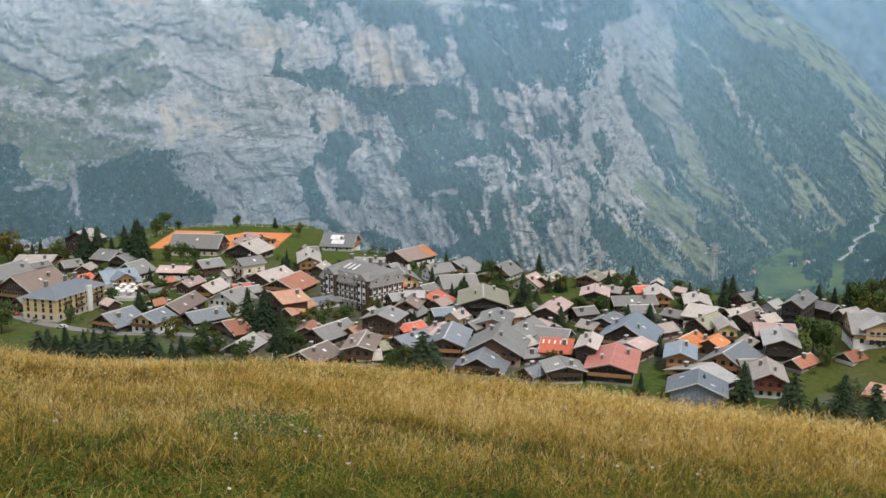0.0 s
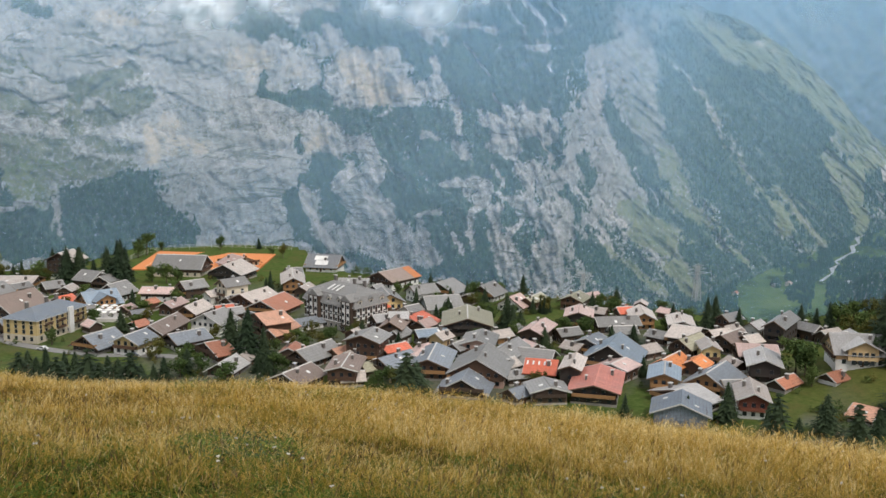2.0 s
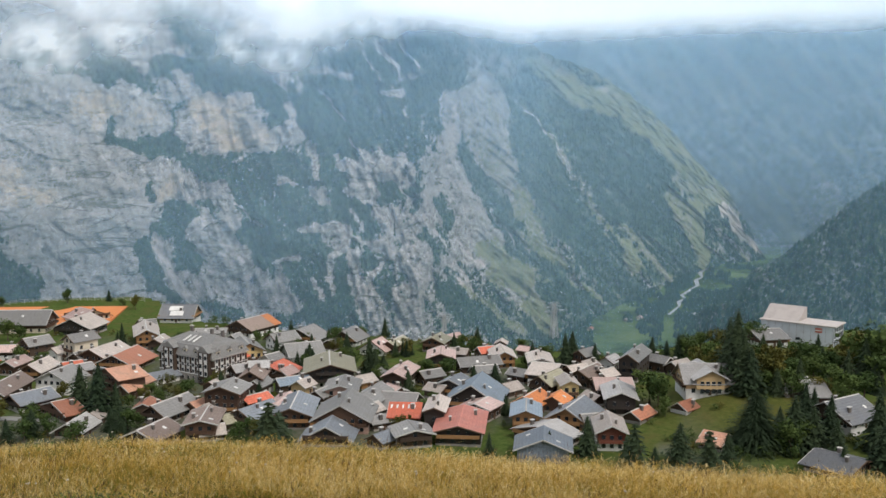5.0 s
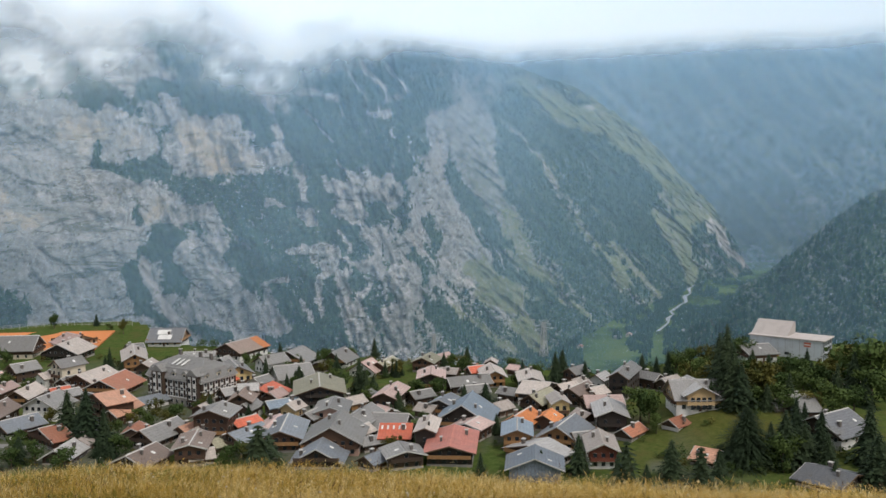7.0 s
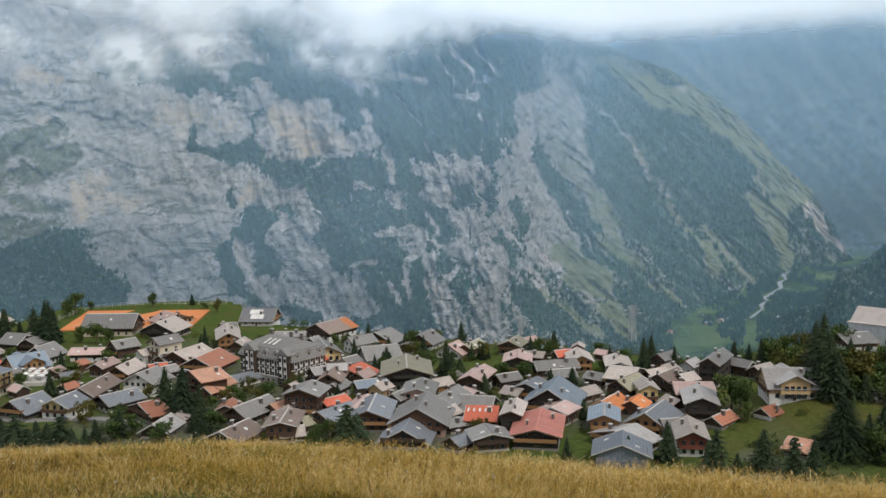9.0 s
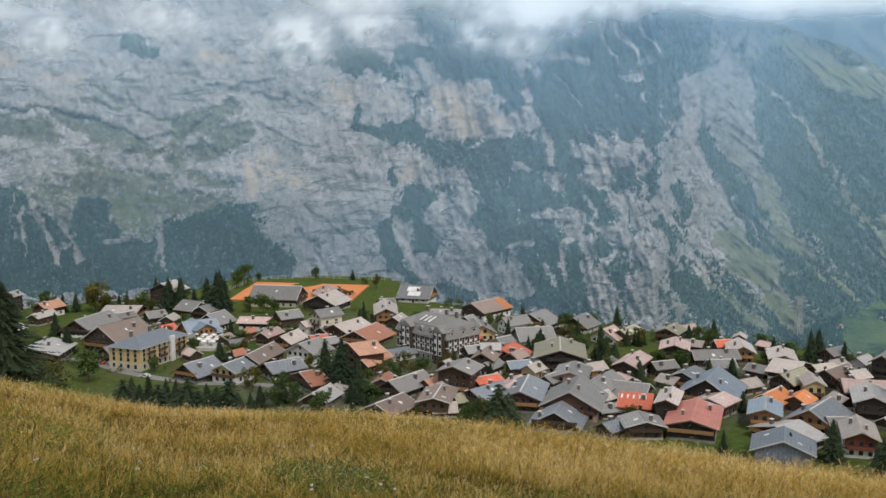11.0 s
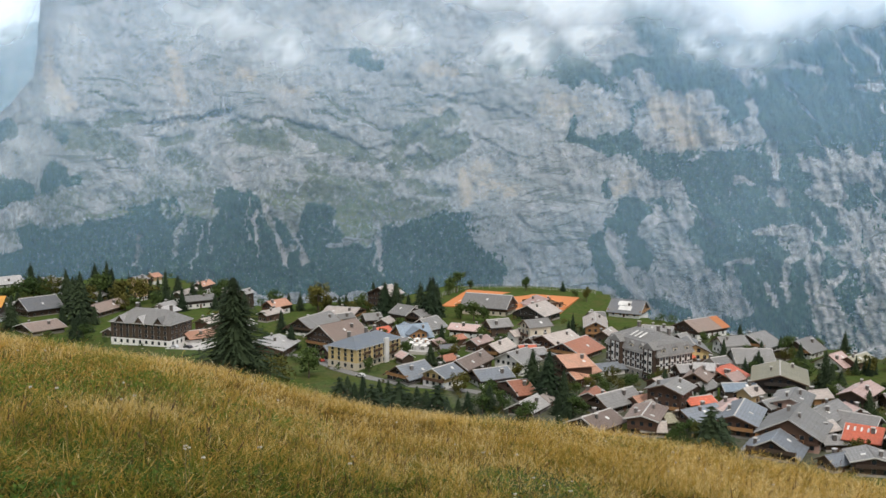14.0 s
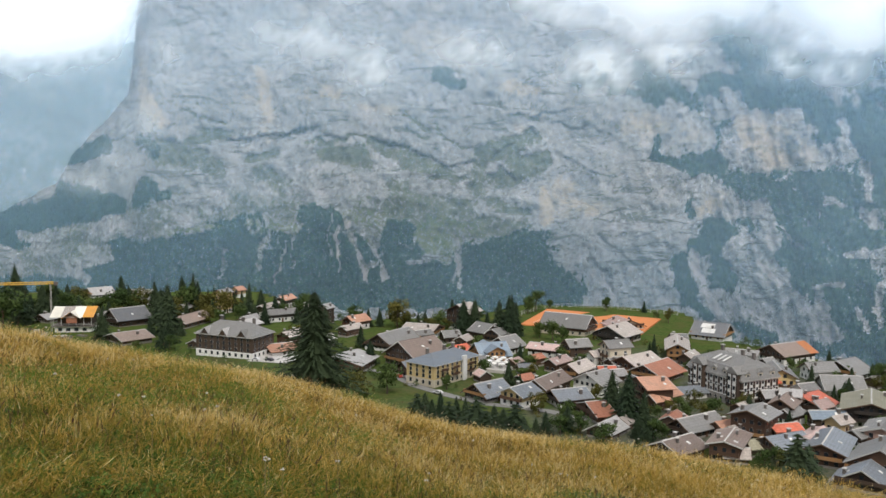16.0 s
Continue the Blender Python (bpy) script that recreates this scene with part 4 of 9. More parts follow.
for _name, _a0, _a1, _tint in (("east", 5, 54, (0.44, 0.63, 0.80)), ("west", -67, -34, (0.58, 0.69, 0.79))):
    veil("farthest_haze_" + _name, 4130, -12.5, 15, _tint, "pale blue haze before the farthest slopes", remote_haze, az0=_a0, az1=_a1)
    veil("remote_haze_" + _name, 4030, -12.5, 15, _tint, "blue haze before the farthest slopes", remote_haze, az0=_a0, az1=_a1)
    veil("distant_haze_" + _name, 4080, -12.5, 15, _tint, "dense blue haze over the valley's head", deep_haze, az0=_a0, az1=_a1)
veil("cloud_deck", 1090, -5, 17, (0.86, 0.87, 0.88), "low white cloud wrapping the mountain tops", cloud_density, 0.28, 100)


# ---- the river on the valley floor ----
gravel = surface("river_gravel", (0.36, 0.37, 0.37), vary=0.15, scale=0.05, bump=0.0)
course = [(3528, 25.05), (3440, 24.7), (3330, 24.85), (3240, 24.5), (3120, 24.6), (3030, 24.2), (2960, 24.05), (2900, 23.7), (2840, 23.9), (2760, 23.55), (2690, 23.6), (2560, 23.0)]
bm = bmesh.new()
banks = []
for i, (r, b) in enumerate(course):
    wide = 0.10 + 0.05 * math.sin(i * 2.3)
    banks.append([bm.verts.new((r * math.sin(radians(b + s * wide)), r * math.cos(radians(b + s * wide)), ground_at(r * math.sin(radians(b)), r * math.cos(radians(b))) + 3.0)) for s in (-1, 1)])
for a, b in zip(banks, banks[1:]):
    bm.faces.new((a[0], b[0], b[1], a[1]))
bmesh.ops.recalc_face_normals(bm, faces=bm.faces[:])
me = bpy.data.meshes.new("river")
bm.to_mesh(me)
bm.free()
me.materials.append(gravel)
tagged(new("river", me), "pale gravelly river winding along the valley floor", "river", kind="structure")
va, vr = np.meshgrid(np.linspace(14, 30, 160), np.linspace(2000, 3650, 160))
vz = ground_z(vr * np.sin(np.radians(va)), vr * np.cos(np.radians(va)))
clear = smooth(-0.25, 0.05, fractal(va / 1.6, vr / 260, 4, 121)) * smooth(0.15, 0.4, abs(va - np.interp(vr, [r for r, b in course][::-1], [b for r, b in course][::-1])))
canopy("valley_forest", (va, np.degrees(np.arctan2(vz - EYE, vr)), vr, clear), 7500, 7, 8.5, 1.4, "dark trees along the valley meadows", -20)

# ---- the ground: meadow, hillside, village terrace, valley floor ----
def ground_material():
    m, nt, bsdf = material("hillside_turf")
    fine = noise_tex(nt, 2.2, 8, 0.7)
    mid = noise_tex(nt, 0.12, 5, 0.6)
    dry = ramp(nt, fine, (0.3, (0.03, 0.03, 0.010)), (0.55, (0.12, 0.08, 0.02)), (0.75, (0.24, 0.16, 0.04)))
    lawn = ramp(nt, noise_tex(nt, 0.5, 7, 0.7), (0.3, (0.036, 0.066, 0.016)), (0.7, (0.095, 0.125, 0.036)))
    lawn = mix(nt, ramp(nt, mid, (0.46, (0, 0, 0)), (0.70, (0.7, 0.7, 0.7))), lawn, (0.10, 0.09, 0.035))
    hard = ramp(nt, noise_tex(nt, 0.8, 7, 0.65), (0.3, (0.075, 0.073, 0.068)), (0.7, (0.17, 0.163, 0.15)))
    valley = ramp(nt, noise_tex(nt, 0.006, 9, 0.72), (0.42, (0.02, 0.04, 0.018)), (0.50, (0.06, 0.105, 0.035)), (0.66, (0.12, 0.16, 0.06)))
    # the near ground's almost black colour holds the shade between the stalks
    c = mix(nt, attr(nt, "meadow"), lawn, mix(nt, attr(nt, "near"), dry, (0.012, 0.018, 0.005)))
    c = mix(nt, attr(nt, "paved"), c, hard)
    c = mix(nt, attr(nt, "valley"), c, valley)
    nt.links.new(c, bsdf.inputs["Base Color"])
    bsdf.inputs["Roughness"].default_value = 1.0
    bsdf.inputs["Specular IOR Level"].default_value = 0.0
    relief(nt, bsdf, fine, 0.08, 0.8)
    return m


TURF = ground_material()
rr = np.concatenate([[0.0], np.linspace(0.4, 60, 110), np.linspace(61, 760, 130), np.geomspace(770, 4950, 40)])
aa = np.radians(np.concatenate([np.linspace(-180, -61, 60), np.linspace(-60, 55, 250), np.linspace(56, 180, 63)]))
GR, GA = np.meshgrid(rr, aa, indexing="ij")
GX, GY = GR * np.sin(GA), GR * np.cos(GA)
meadow = np.clip((1 - smooth(120, 190, GR)) + 0.35 * np.exp(-((GX - 145) / 38) ** 2 - ((GY - 285) / 38) ** 2), 0, 1)
paved = (0.1 + 0.5 * smooth(-115, -85, GX)) * smooth(-0.02, 0.16, fractal(GX / 22, GY / 22, 4, 15)) * (1 - smooth(100, 140, GX)) * (1 - 0.85 * (1 - smooth(325, 345, GR)) * (1 - smooth(-120, -85, GX))) * smooth(205, 240, GR) * (1 - smooth(420, 480, GR))
valley = smooth(780, 860, GR)
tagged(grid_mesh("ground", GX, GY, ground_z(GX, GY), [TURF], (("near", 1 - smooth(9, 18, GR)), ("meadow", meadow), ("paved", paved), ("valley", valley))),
       "grassy hillside falling to a village terrace and valley floor", "ground", kind="structure")

# ---- building helpers ----
def part(name, bm, mat, parent, label=""):
    me = bpy.data.meshes.new(name)
    bm.to_mesh(me)
    bm.free()
    for m in (mat if isinstance(mat, (list, tuple)) else [mat]):
        me.materials.append(m)
    ob = new(name, me)
    ob.parent = parent
    return tagged(ob, label) if label else ob


def shared(name, me, parent, m):
    ob = new(name, me)
    ob.parent, ob.matrix_basis = parent, m
    return ob


def box(bm, x0, x1, y0, y1, z0, z1, m=None, slot=0):
    vs = [bm.verts.new((m @ Vector(c)) if m else c) for c in
          ((x0, y0, z0), (x1, y0, z0), (x1, y1, z0), (x0, y1, z0), (x0, y0, z1), (x1, y0, z1), (x1, y1, z1), (x0, y1, z1))]
    for f in ((3, 2, 1, 0), (4, 5, 6, 7), (0, 1, 5, 4), (1, 2, 6, 5), (2, 3, 7, 6), (3, 0, 4, 7)):
        bm.faces.new([vs[i] for i in f]).material_index = slot
    return vs


def boxed(name, mat, parent, x0, x1, y0, y1, z0, z1, label="", bevel=0.0):
    bm = bmesh.new()
    box(bm, x0, x1, y0, y1, z0, z1)
    if bevel:
        bmesh.ops.bevel(bm, geom=bm.edges[:], offset=bevel, segments=1, affect='EDGES')
    return part(name, bm, mat, parent, label)


def thing(name, x, y, z, turn, label, category, group=""):
    ob = new(name)
    ob.empty_display_size = 0.5
    ob.matrix_basis = pose(x, y, z, 0, 0, turn)
    return tagged(ob, label, category, group)


def extruded(bm, outline, x0, x1, slot=0):
    """A prism along x from an outline in y and z."""
    a = [bm.verts.new((x0, y, z)) for y, z in outline]
    b = [bm.verts.new((x1, y, z)) for y, z in outline]
    bm.faces.new(a[::-1]).material_index = slot
    bm.faces.new(b).material_index = slot
    for i in range(len(a)):
        j = (i + 1) % len(a)
        bm.faces.new((a[i], a[j], b[j], b[i])).material_index = slot


# ---- village materials ----
def roofing(name, base, rough=0.55):
    """Weathered roofing in courses along the eaves, with rain streaks and lichen."""
    m, nt, bsdf = material(name)
    fine = noise_tex(nt, 3.0, 6, 0.7)
    streak = noise_tex(nt, 1.0, 5, 0.65, stretch=(2.2, 0.25, 0.25))
    broad = noise_tex(nt, 0.22, 4, 0.6)
    c = ramp(nt, fine, (0.3, scaled(base, 0.52)), (0.7, scaled(base, 1.30)))
    c = mix(nt, maths(nt, 'MULTIPLY', ramp(nt, streak, (0.42, (0, 0, 0)), (0.7, (1, 1, 1))), 0.5), c, scaled(base, 0.54))
    c = mix(nt, maths(nt, 'MULTIPLY', ramp(nt, broad, (0.5, (0, 0, 0)), (0.75, (1, 1, 1))), 0.35), c, (0.20, 0.185, 0.14))
    oi = nt.nodes.new("ShaderNodeObjectInfo")
    c = mix(nt, 1.0, c, ramp(nt, oi.outputs["Random"], (0.0, (0.70,) * 3), (1.0, (1.2,) * 3)), "MULTIPLY")
    course = nt.nodes.new("ShaderNodeTexWave")
    course.wave_type, course.bands_direction = 'BANDS', 'Y'
    course.inputs["Scale"].default_value, course.inputs["Distortion"].default_value, course.inputs["Detail"].default_value = 0.32, 1.6, 3.0
    tc2 = nt.nodes.new("ShaderNodeTexCoord")
    nt.links.new(tc2.outputs["Object"], course.inputs["Vector"])
    c = mix(nt, maths(nt, 'MULTIPLY', ramp(nt, course.outputs["Fac"], (0.0, (1, 1, 1)), (0.3, (0, 0, 0))), 0.3), c, scaled(base, 0.45))
    nt.links.new(c, bsdf.inputs["Base Color"])
    bsdf.inputs["Roughness"].default_value = rough
    wave = nt.nodes.new("ShaderNodeTexWave")
    wave.wave_type, wave.bands_direction = 'BANDS', 'Y'
    wave.inputs["Scale"].default_value, wave.inputs["Distortion"].default_value = 1.1, 0.6
    tc = nt.nodes.new("ShaderNodeTexCoord")
    nt.links.new(tc.outputs["Object"], wave.inputs["Vector"])
    relief(nt, bsdf, maths(nt, 'ADD', wave.outputs["Fac"], fine), 0.06, 0.7)
    return m


ROOF = {key: roofing("roof_" + key, scaled(c, 1.04)) for key, c in {
    "slate": (0.265, 0.258, 0.246), "dark": (0.168, 0.173, 0.182), "bluegrey": (0.235, 0.258, 0.285), "blue": (0.258, 0.318, 0.378),
    "pale": (0.527, 0.461, 0.410), "pink": (0.571, 0.410, 0.366), "salmon": (0.614, 0.330, 0.220), "rust": (0.439, 0.182, 0.109),
    "brown": (0.293, 0.220, 0.182), "red": (0.732, 0.182, 0.102), "coral": (0.72, 0.27, 0.205), "orange": (0.750, 0.264, 0.088),
    "white": (0.44, 0.425, 0.41), "moss": (0.344, 0.322, 0.227), "steel": (0.16, 0.185, 0.215), "tarp": (0.750, 0.732, 0.557)}.items()}


def boarding(name, base):
    """Sun-browned boards, lighter under the eaves' drip and dark in the grain."""
    m, nt, bsdf = material(name)
    grain = noise_tex(nt, 4.0, 8, 0.7, stretch=(1, 1, 6))
    broad = noise_tex(nt, 0.5, 4, 0.6)
    c = ramp(nt, grain, (0.3, scaled(base, 0.55)), (0.7, scaled(base, 1.4)))
    c = mix(nt, maths(nt, 'MULTIPLY', broad, 0.22), c, scaled((0.16, 0.12, 0.09), 0.5 + base[0] * 3))
    oi = nt.nodes.new("ShaderNodeObjectInfo")
    c = mix(nt, 1.0, c, ramp(nt, oi.outputs["Random"], (0.0, (0.75,) * 3), (1.0, (1.25,) * 3)), "MULTIPLY")
    nt.links.new(c, bsdf.inputs["Base Color"])
    bsdf.inputs["Roughness"].default_value = 0.8
    relief(nt, bsdf, grain, 0.03)
    return m


WALL = {"dark": boarding("wood_dark", (0.058, 0.038, 0.027)), "black": boarding("wood_black", (0.034, 0.029, 0.026)),
        "brown": boarding("wood_brown", (0.085, 0.046, 0.029)), "honey": boarding("wood_honey", (0.33, 0.175, 0.07)),
        "oxblood": boarding("wood_oxblood", (0.17, 0.05, 0.03)), "yellow": surface("plaster_yellow", (0.58, 0.44, 0.21), vary=0.12),
        "ochre": surface("plaster_ochre", (0.52, 0.37, 0.20), vary=0.15), "cream": surface("plaster_cream", (0.56, 0.50, 0.39), vary=0.12),
        "white": surface("plaster_white", (0.70, 0.69, 0.66), vary=0.10), "stone": surface("rubble_stone", (0.30, 0.28, 0.25), vary=0.4),
        "rose": surface("plaster_rose", (0.47, 0.31, 0.25), vary=0.15), "bluewall": roofing("sheet_blue", (0.20, 0.235, 0.285))}
TRIM = surface("trim_pale", (0.50, 0.48, 0.45), vary=0.2)
TRIM_DARK = surface("trim_brown", (0.13, 0.085, 0.055), vary=0.3)
FRAME_WHITE = surface("window_white", (0.68, 0.67, 0.64), vary=0.08)
IRON = surface("iron_grey", (0.16, 0.165, 0.17), vary=0.25, rough=0.5, metal=0.6)
GLASS, _nt, _b = material("window_glass")
_b.inputs["Base Color"].default_value = (0.028, 0.034, 0.04, 1)
_b.inputs["Roughness"].default_value, _b.inputs["Specular IOR Level"].default_value = 0.08, 0.6
CHIMNEY = surface("chimney_render", (0.13, 0.115, 0.105), vary=0.4)
SHUTTER = surface("shutter_brown", (0.10, 0.055, 0.035), vary=0.3)


def window_mesh(width, height, frame_mat, e=0.11):
    """A framed window in one piece: the pane lies recessed in its frame; looks towards -y, middle of its foot at the origin."""
    w, h = width / 2, height
    bm = bmesh.new()
    box(bm, -w, w, -0.08, 0.03, 0, h)
    bm.faces.ensure_lookup_table()
    front = min(bm.faces, key=lambda f: f.calc_center_median().y)
    bmesh.ops.inset_region(bm, faces=[front], thickness=e, depth=0.0, use_even_offset=True)
    bmesh.ops.translate(bm, vec=(0, 0.06, 0), verts=front.verts[:])
    front.material_index = 1
    me = bpy.data.meshes.new("window")
    bm.to_mesh(me)
    bm.free()
    for m in (frame_mat, GLASS):
        me.materials.append(m)
    return me


WINDOW = window_mesh(1.15, 1.25, FRAME_WHITE)
WINDOW_BROWN = window_mesh(1.15, 1.25, TRIM_DARK)
WINDOW_GREY = window_mesh(1.15, 1.25, TRIM)
WINDOW_SHUT = window_mesh(1.3, 1.5, FRAME_WHITE, 0.17)


def window_row(parent, me, x0, x1, y, z, turn, step, skip=()):
    """Windows along a wall's line from x0 to x1 at the distance y in front of the middle, seen in the frame turned by turn degrees."""
    n = max(1, int((x1 - x0) / step))
    for i in range(n):
        if i in skip:
            continue
        shared("window", me, parent, pose(0, 0, 0, 0, 0, turn) @ pose(x0 + (x1 - x0) * (i + 0.5) / n, y, z))


def chimney(parent, x, y, z0, z1, size=0.55):
    c = boxed("chimney", CHIMNEY, parent, x - size, x + size, y - size * 0.8, y + size * 0.8, z0, z1, "", 0.04)
    bm = bmesh.new()
    box(bm, x - size * 1.3, x + size * 1.3, y - size * 1.1, y + size * 1.1, z1 + 0.25, z1 + 0.37)
    for sx in (-1, 1):
        for sy in (-1, 1):
            px, py = x + sx * size * 0.8, y + sy * size * 0.6
            box(bm, px - 0.08, px + 0.08, py - 0.08, py + 0.08, z1, z1 + 0.25)
    part("chimney_cap", bm, TRIM, c, "pale chimney cap")


def balcony(parent, half, x, z, mat, sign, depth=1.2):
    """A balcony along a gable end at the distance x."""
    b = boxed("balcony", mat, parent, min(x, x + sign * depth), max(x, x + sign * depth), -half, half, z - 0.18, z)
    bm = bmesh.new()
    xo, h = x + sign * depth, half
    inner = [(x, -h + 0.07), (xo - sign * 0.07, -h + 0.07), (xo - sign * 0.07, h - 0.07), (x, h - 0.07)]
    outer = [(x, -h), (xo, -h), (xo, h), (x, h)]
    rows = [[bm.verts.new((px, py, pz)) for px, py in ring] for ring in (outer, inner) for pz in (z + 0.004, z + 0.95)]
    for i in range(3):
        bm.faces.new((rows[0][i], rows[0][i + 1], rows[1][i + 1], rows[1][i]))
        bm.faces.new((rows[2][i + 1], rows[2][i], rows[3][i], rows[3][i + 1]))
        bm.faces.new((rows[1][i], rows[1][i + 1], rows[3][i + 1], rows[3][i]))
    bmesh.ops.recalc_face_normals(bm, faces=bm.faces[:])
    part("balcony_rail", bm, mat, b)


ROOF_WORD = {"slate": "grey slate", "dark": "dark grey slate", "bluegrey": "blue-grey sheet", "blue": "blue metal", "pale": "pale weathered tile", "pink": "faded pink tile",
             "salmon": "salmon clay tile", "rust": "rust-brown tile", "brown": "brown tile", "red": "orange-red tile", "coral": "coral-red metal", "orange": "bright orange tile",
             "white": "pale sheet-metal", "moss": "mossy grey slate", "steel": "grey-blue sheet steel", "tarp": "half-covered unfinished"}
WALL_WORD = {"dark": "dark-stained wooden", "black": "blackened timber", "brown": "brown wooden", "honey": "honey-coloured wooden", "oxblood": "dark red wooden", "yellow": "yellow plastered",
             "ochre": "ochre plastered", "cream": "cream plastered", "white": "white plastered", "stone": "grey stone", "rose": "rose plastered", "bluewall": "blue sheet-clad"}
BASE_WORD = {"white": "white ground floor", "stone": "stone plinth", "cream": "cream ground floor", "rose": "rose ground floor", "bluewall": "sheet cladding"}


def slope(parent, L, hw, ridge, tp, sign, mat, over=0.0, lift=0.0, x0=None, x1=None, t=0.28):
    """One pitch of a roof: a slab from the ridge down to the eaves."""
    x0, x1 = (-L / 2 if x0 is None else x0), (L / 2 if x1 is None else x1)
    bm = bmesh.new()
    n = max(2, int((x1 - x0) / 2.5))
    top, low = [], []
    for i in range(n + 1):
        x = x0 + (x1 - x0) * i / n
        sag = 0.05 * math.sin(i * 2.1 + L)
        top.append([(x, 0, ridge + lift + sag * 0.5), (x, sign * hw * 0.5, ridge - hw * 0.5 * tp + lift - 0.04 + sag), (x, sign * hw, ridge - hw * tp + lift)])
        low.append([(x, 0, ridge + lift - t), (x, sign * (hw - 0.05), ridge - hw * tp + lift - t)])
    tv = [[bm.verts.new(c) for c in r] for r in top]
    lv = [[bm.verts.new(c) for c in r] for r in low]
    for i in range(n):
        for k in range(2):
            bm.faces.new((tv[i][k], tv[i + 1][k], tv[i + 1][k + 1], tv[i][k + 1]))
        bm.faces.new((tv[i][2], tv[i + 1][2], lv[i + 1][1], lv[i][1]))
        bm.faces.new((lv[i][1], lv[i + 1][1], lv[i + 1][0], lv[i][0]))
        bm.faces.new((tv[i][0], lv[i][0], lv[i + 1][0], tv[i + 1][0]))
    for i in (0, n):
        bm.faces.new((tv[i][0], tv[i][1], tv[i][2], lv[i][1], lv[i][0]))
    bmesh.ops.recalc_face_normals(bm, faces=bm.faces[:])
    return part("roof_slope", bm, mat, parent)


FOOTPRINTS = []


def free_spot(x, y, margin=0.0):
    for fx, fy, a, hl, hw in FOOTPRINTS:
        dx, dy = x - fx, y - fy
        if abs(dx * math.cos(a) + dy * math.sin(a)) < hl + margin and abs(-dx * math.sin(a) + dy * math.cos(a)) < hw + margin:
            return False
    return True


def chalet(x, y, turn, L, W, rise, ridge_z, roof, wall, base, extra=""):
    """A gabled house: ridge along its own x, L by W over the eaves."""
    rng = random.Random(int(x * 13 + y * 7))
    corners = [(x + cx * math.cos(radians(turn)) - cy * math.sin(radians(turn)), y + cx * math.sin(radians(turn)) + cy * math.cos(radians(turn)))
               for cx in (-L / 2, L / 2) for cy in (-W / 2, W / 2)]
    FOOTPRINTS.append((x, y, radians(turn), L / 2 + 1.0, W / 2 + 1.0))
    z = ground_at(x, y)
    foot = min(ground_at(*c) for c in corners) - z - 0.4
    ridge = ridge_z - z
    eave, hw, tp = ridge - rise, W / 2, rise / (W / 2)
    kind = "chalet" if wall in ("dark", "black", "brown", "honey", "oxblood") else "house"
    if L * W < 75:
        kind = "shed" if wall in ("dark", "black", "brown") else "cottage"
    h = thing(kind, x, y, z, turn, "%s %s with %s roof, %s" % (WALL_WORD[wall], kind, ROOF_WORD[roof], BASE_WORD[base]), kind, "village houses")
    ov_g, ov_e = min(1.1, L * 0.08), min(1.3, W * 0.1)
    wx, wy = L / 2 - ov_g, hw - ov_e
    base_h = min(2.4 if base != "stone" else 0.7, eave * 0.55)
    wall_eave, wall_ridge = eave + ov_e * tp - 0.3, ridge - 0.3
    bm = bmesh.new()
    extruded(bm, [(-wy, base_h), (wy, base_h), (wy, wall_eave), (0, wall_ridge), (-wy, wall_eave)], -wx, wx)
    bmesh.ops.recalc_face_normals(bm, faces=bm.faces[:])
    part("wall", bm, WALL[wall], h)
    boxed("ground_floor" if base_h > 1.5 else "plinth", WALL[base], h, -wx - 0.06, wx + 0.06, -wy - 0.06, wy + 0.06, foot, base_h - 0.004)
    for s in (-1, 1):
        slope(h, L, hw, ridge, tp, s, ROOF[roof])
        bm = bmesh.new()
        for q in (-1, 1):
            a, b = (0, ridge + 0.03), (q * hw, ridge - hw * tp + 0.03)
            xs = s * (L / 2 + 0.05)
            for y0, z0, y1, z1 in ((a[0], a[1], b[0], b[1]),):
                vs = [bm.verts.new(c) for c in ((xs - 0.07, y0, z0), (xs - 0.07, y1, z1), (xs - 0.07, y1, z1 - 0.38), (xs - 0.07, y0, z0 - 0.38),
                                                (xs + 0.07, y0, z0), (xs + 0.07, y1, z1), (xs + 0.07, y1, z1 - 0.38), (xs + 0.07, y0, z0 - 0.38))]
                for f in ((0, 1, 2, 3), (7, 6, 5, 4), (0, 4, 5, 1), (1, 5, 6, 2), (2, 6, 7, 3), (3, 7, 4, 0)):
                    bm.faces.new([vs[i] for i in f])
        bmesh.ops.recalc_face_normals(bm, faces=bm.faces[:])
        part("bargeboard", bm, TRIM if rng.random() < 0.55 else TRIM_DARK, h)
    bm = bmesh.new()
    extruded(bm, [(-0.28, ridge - 0.28 * tp + 0.02), (0.28, ridge - 0.28 * tp + 0.02), (0, ridge + 0.12)], -L / 2, L / 2)
    bmesh.ops.recalc_face_normals(bm, faces=bm.faces[:])
    part("ridge_cap", bm, TRIM if rng.random() < 0.35 else ROOF[roof], h)
    me = WINDOW_SHUT if wall in ("yellow", "ochre", "cream", "rose") else rng.choice((WINDOW, WINDOW, WINDOW_GREY, WINDOW_BROWN))
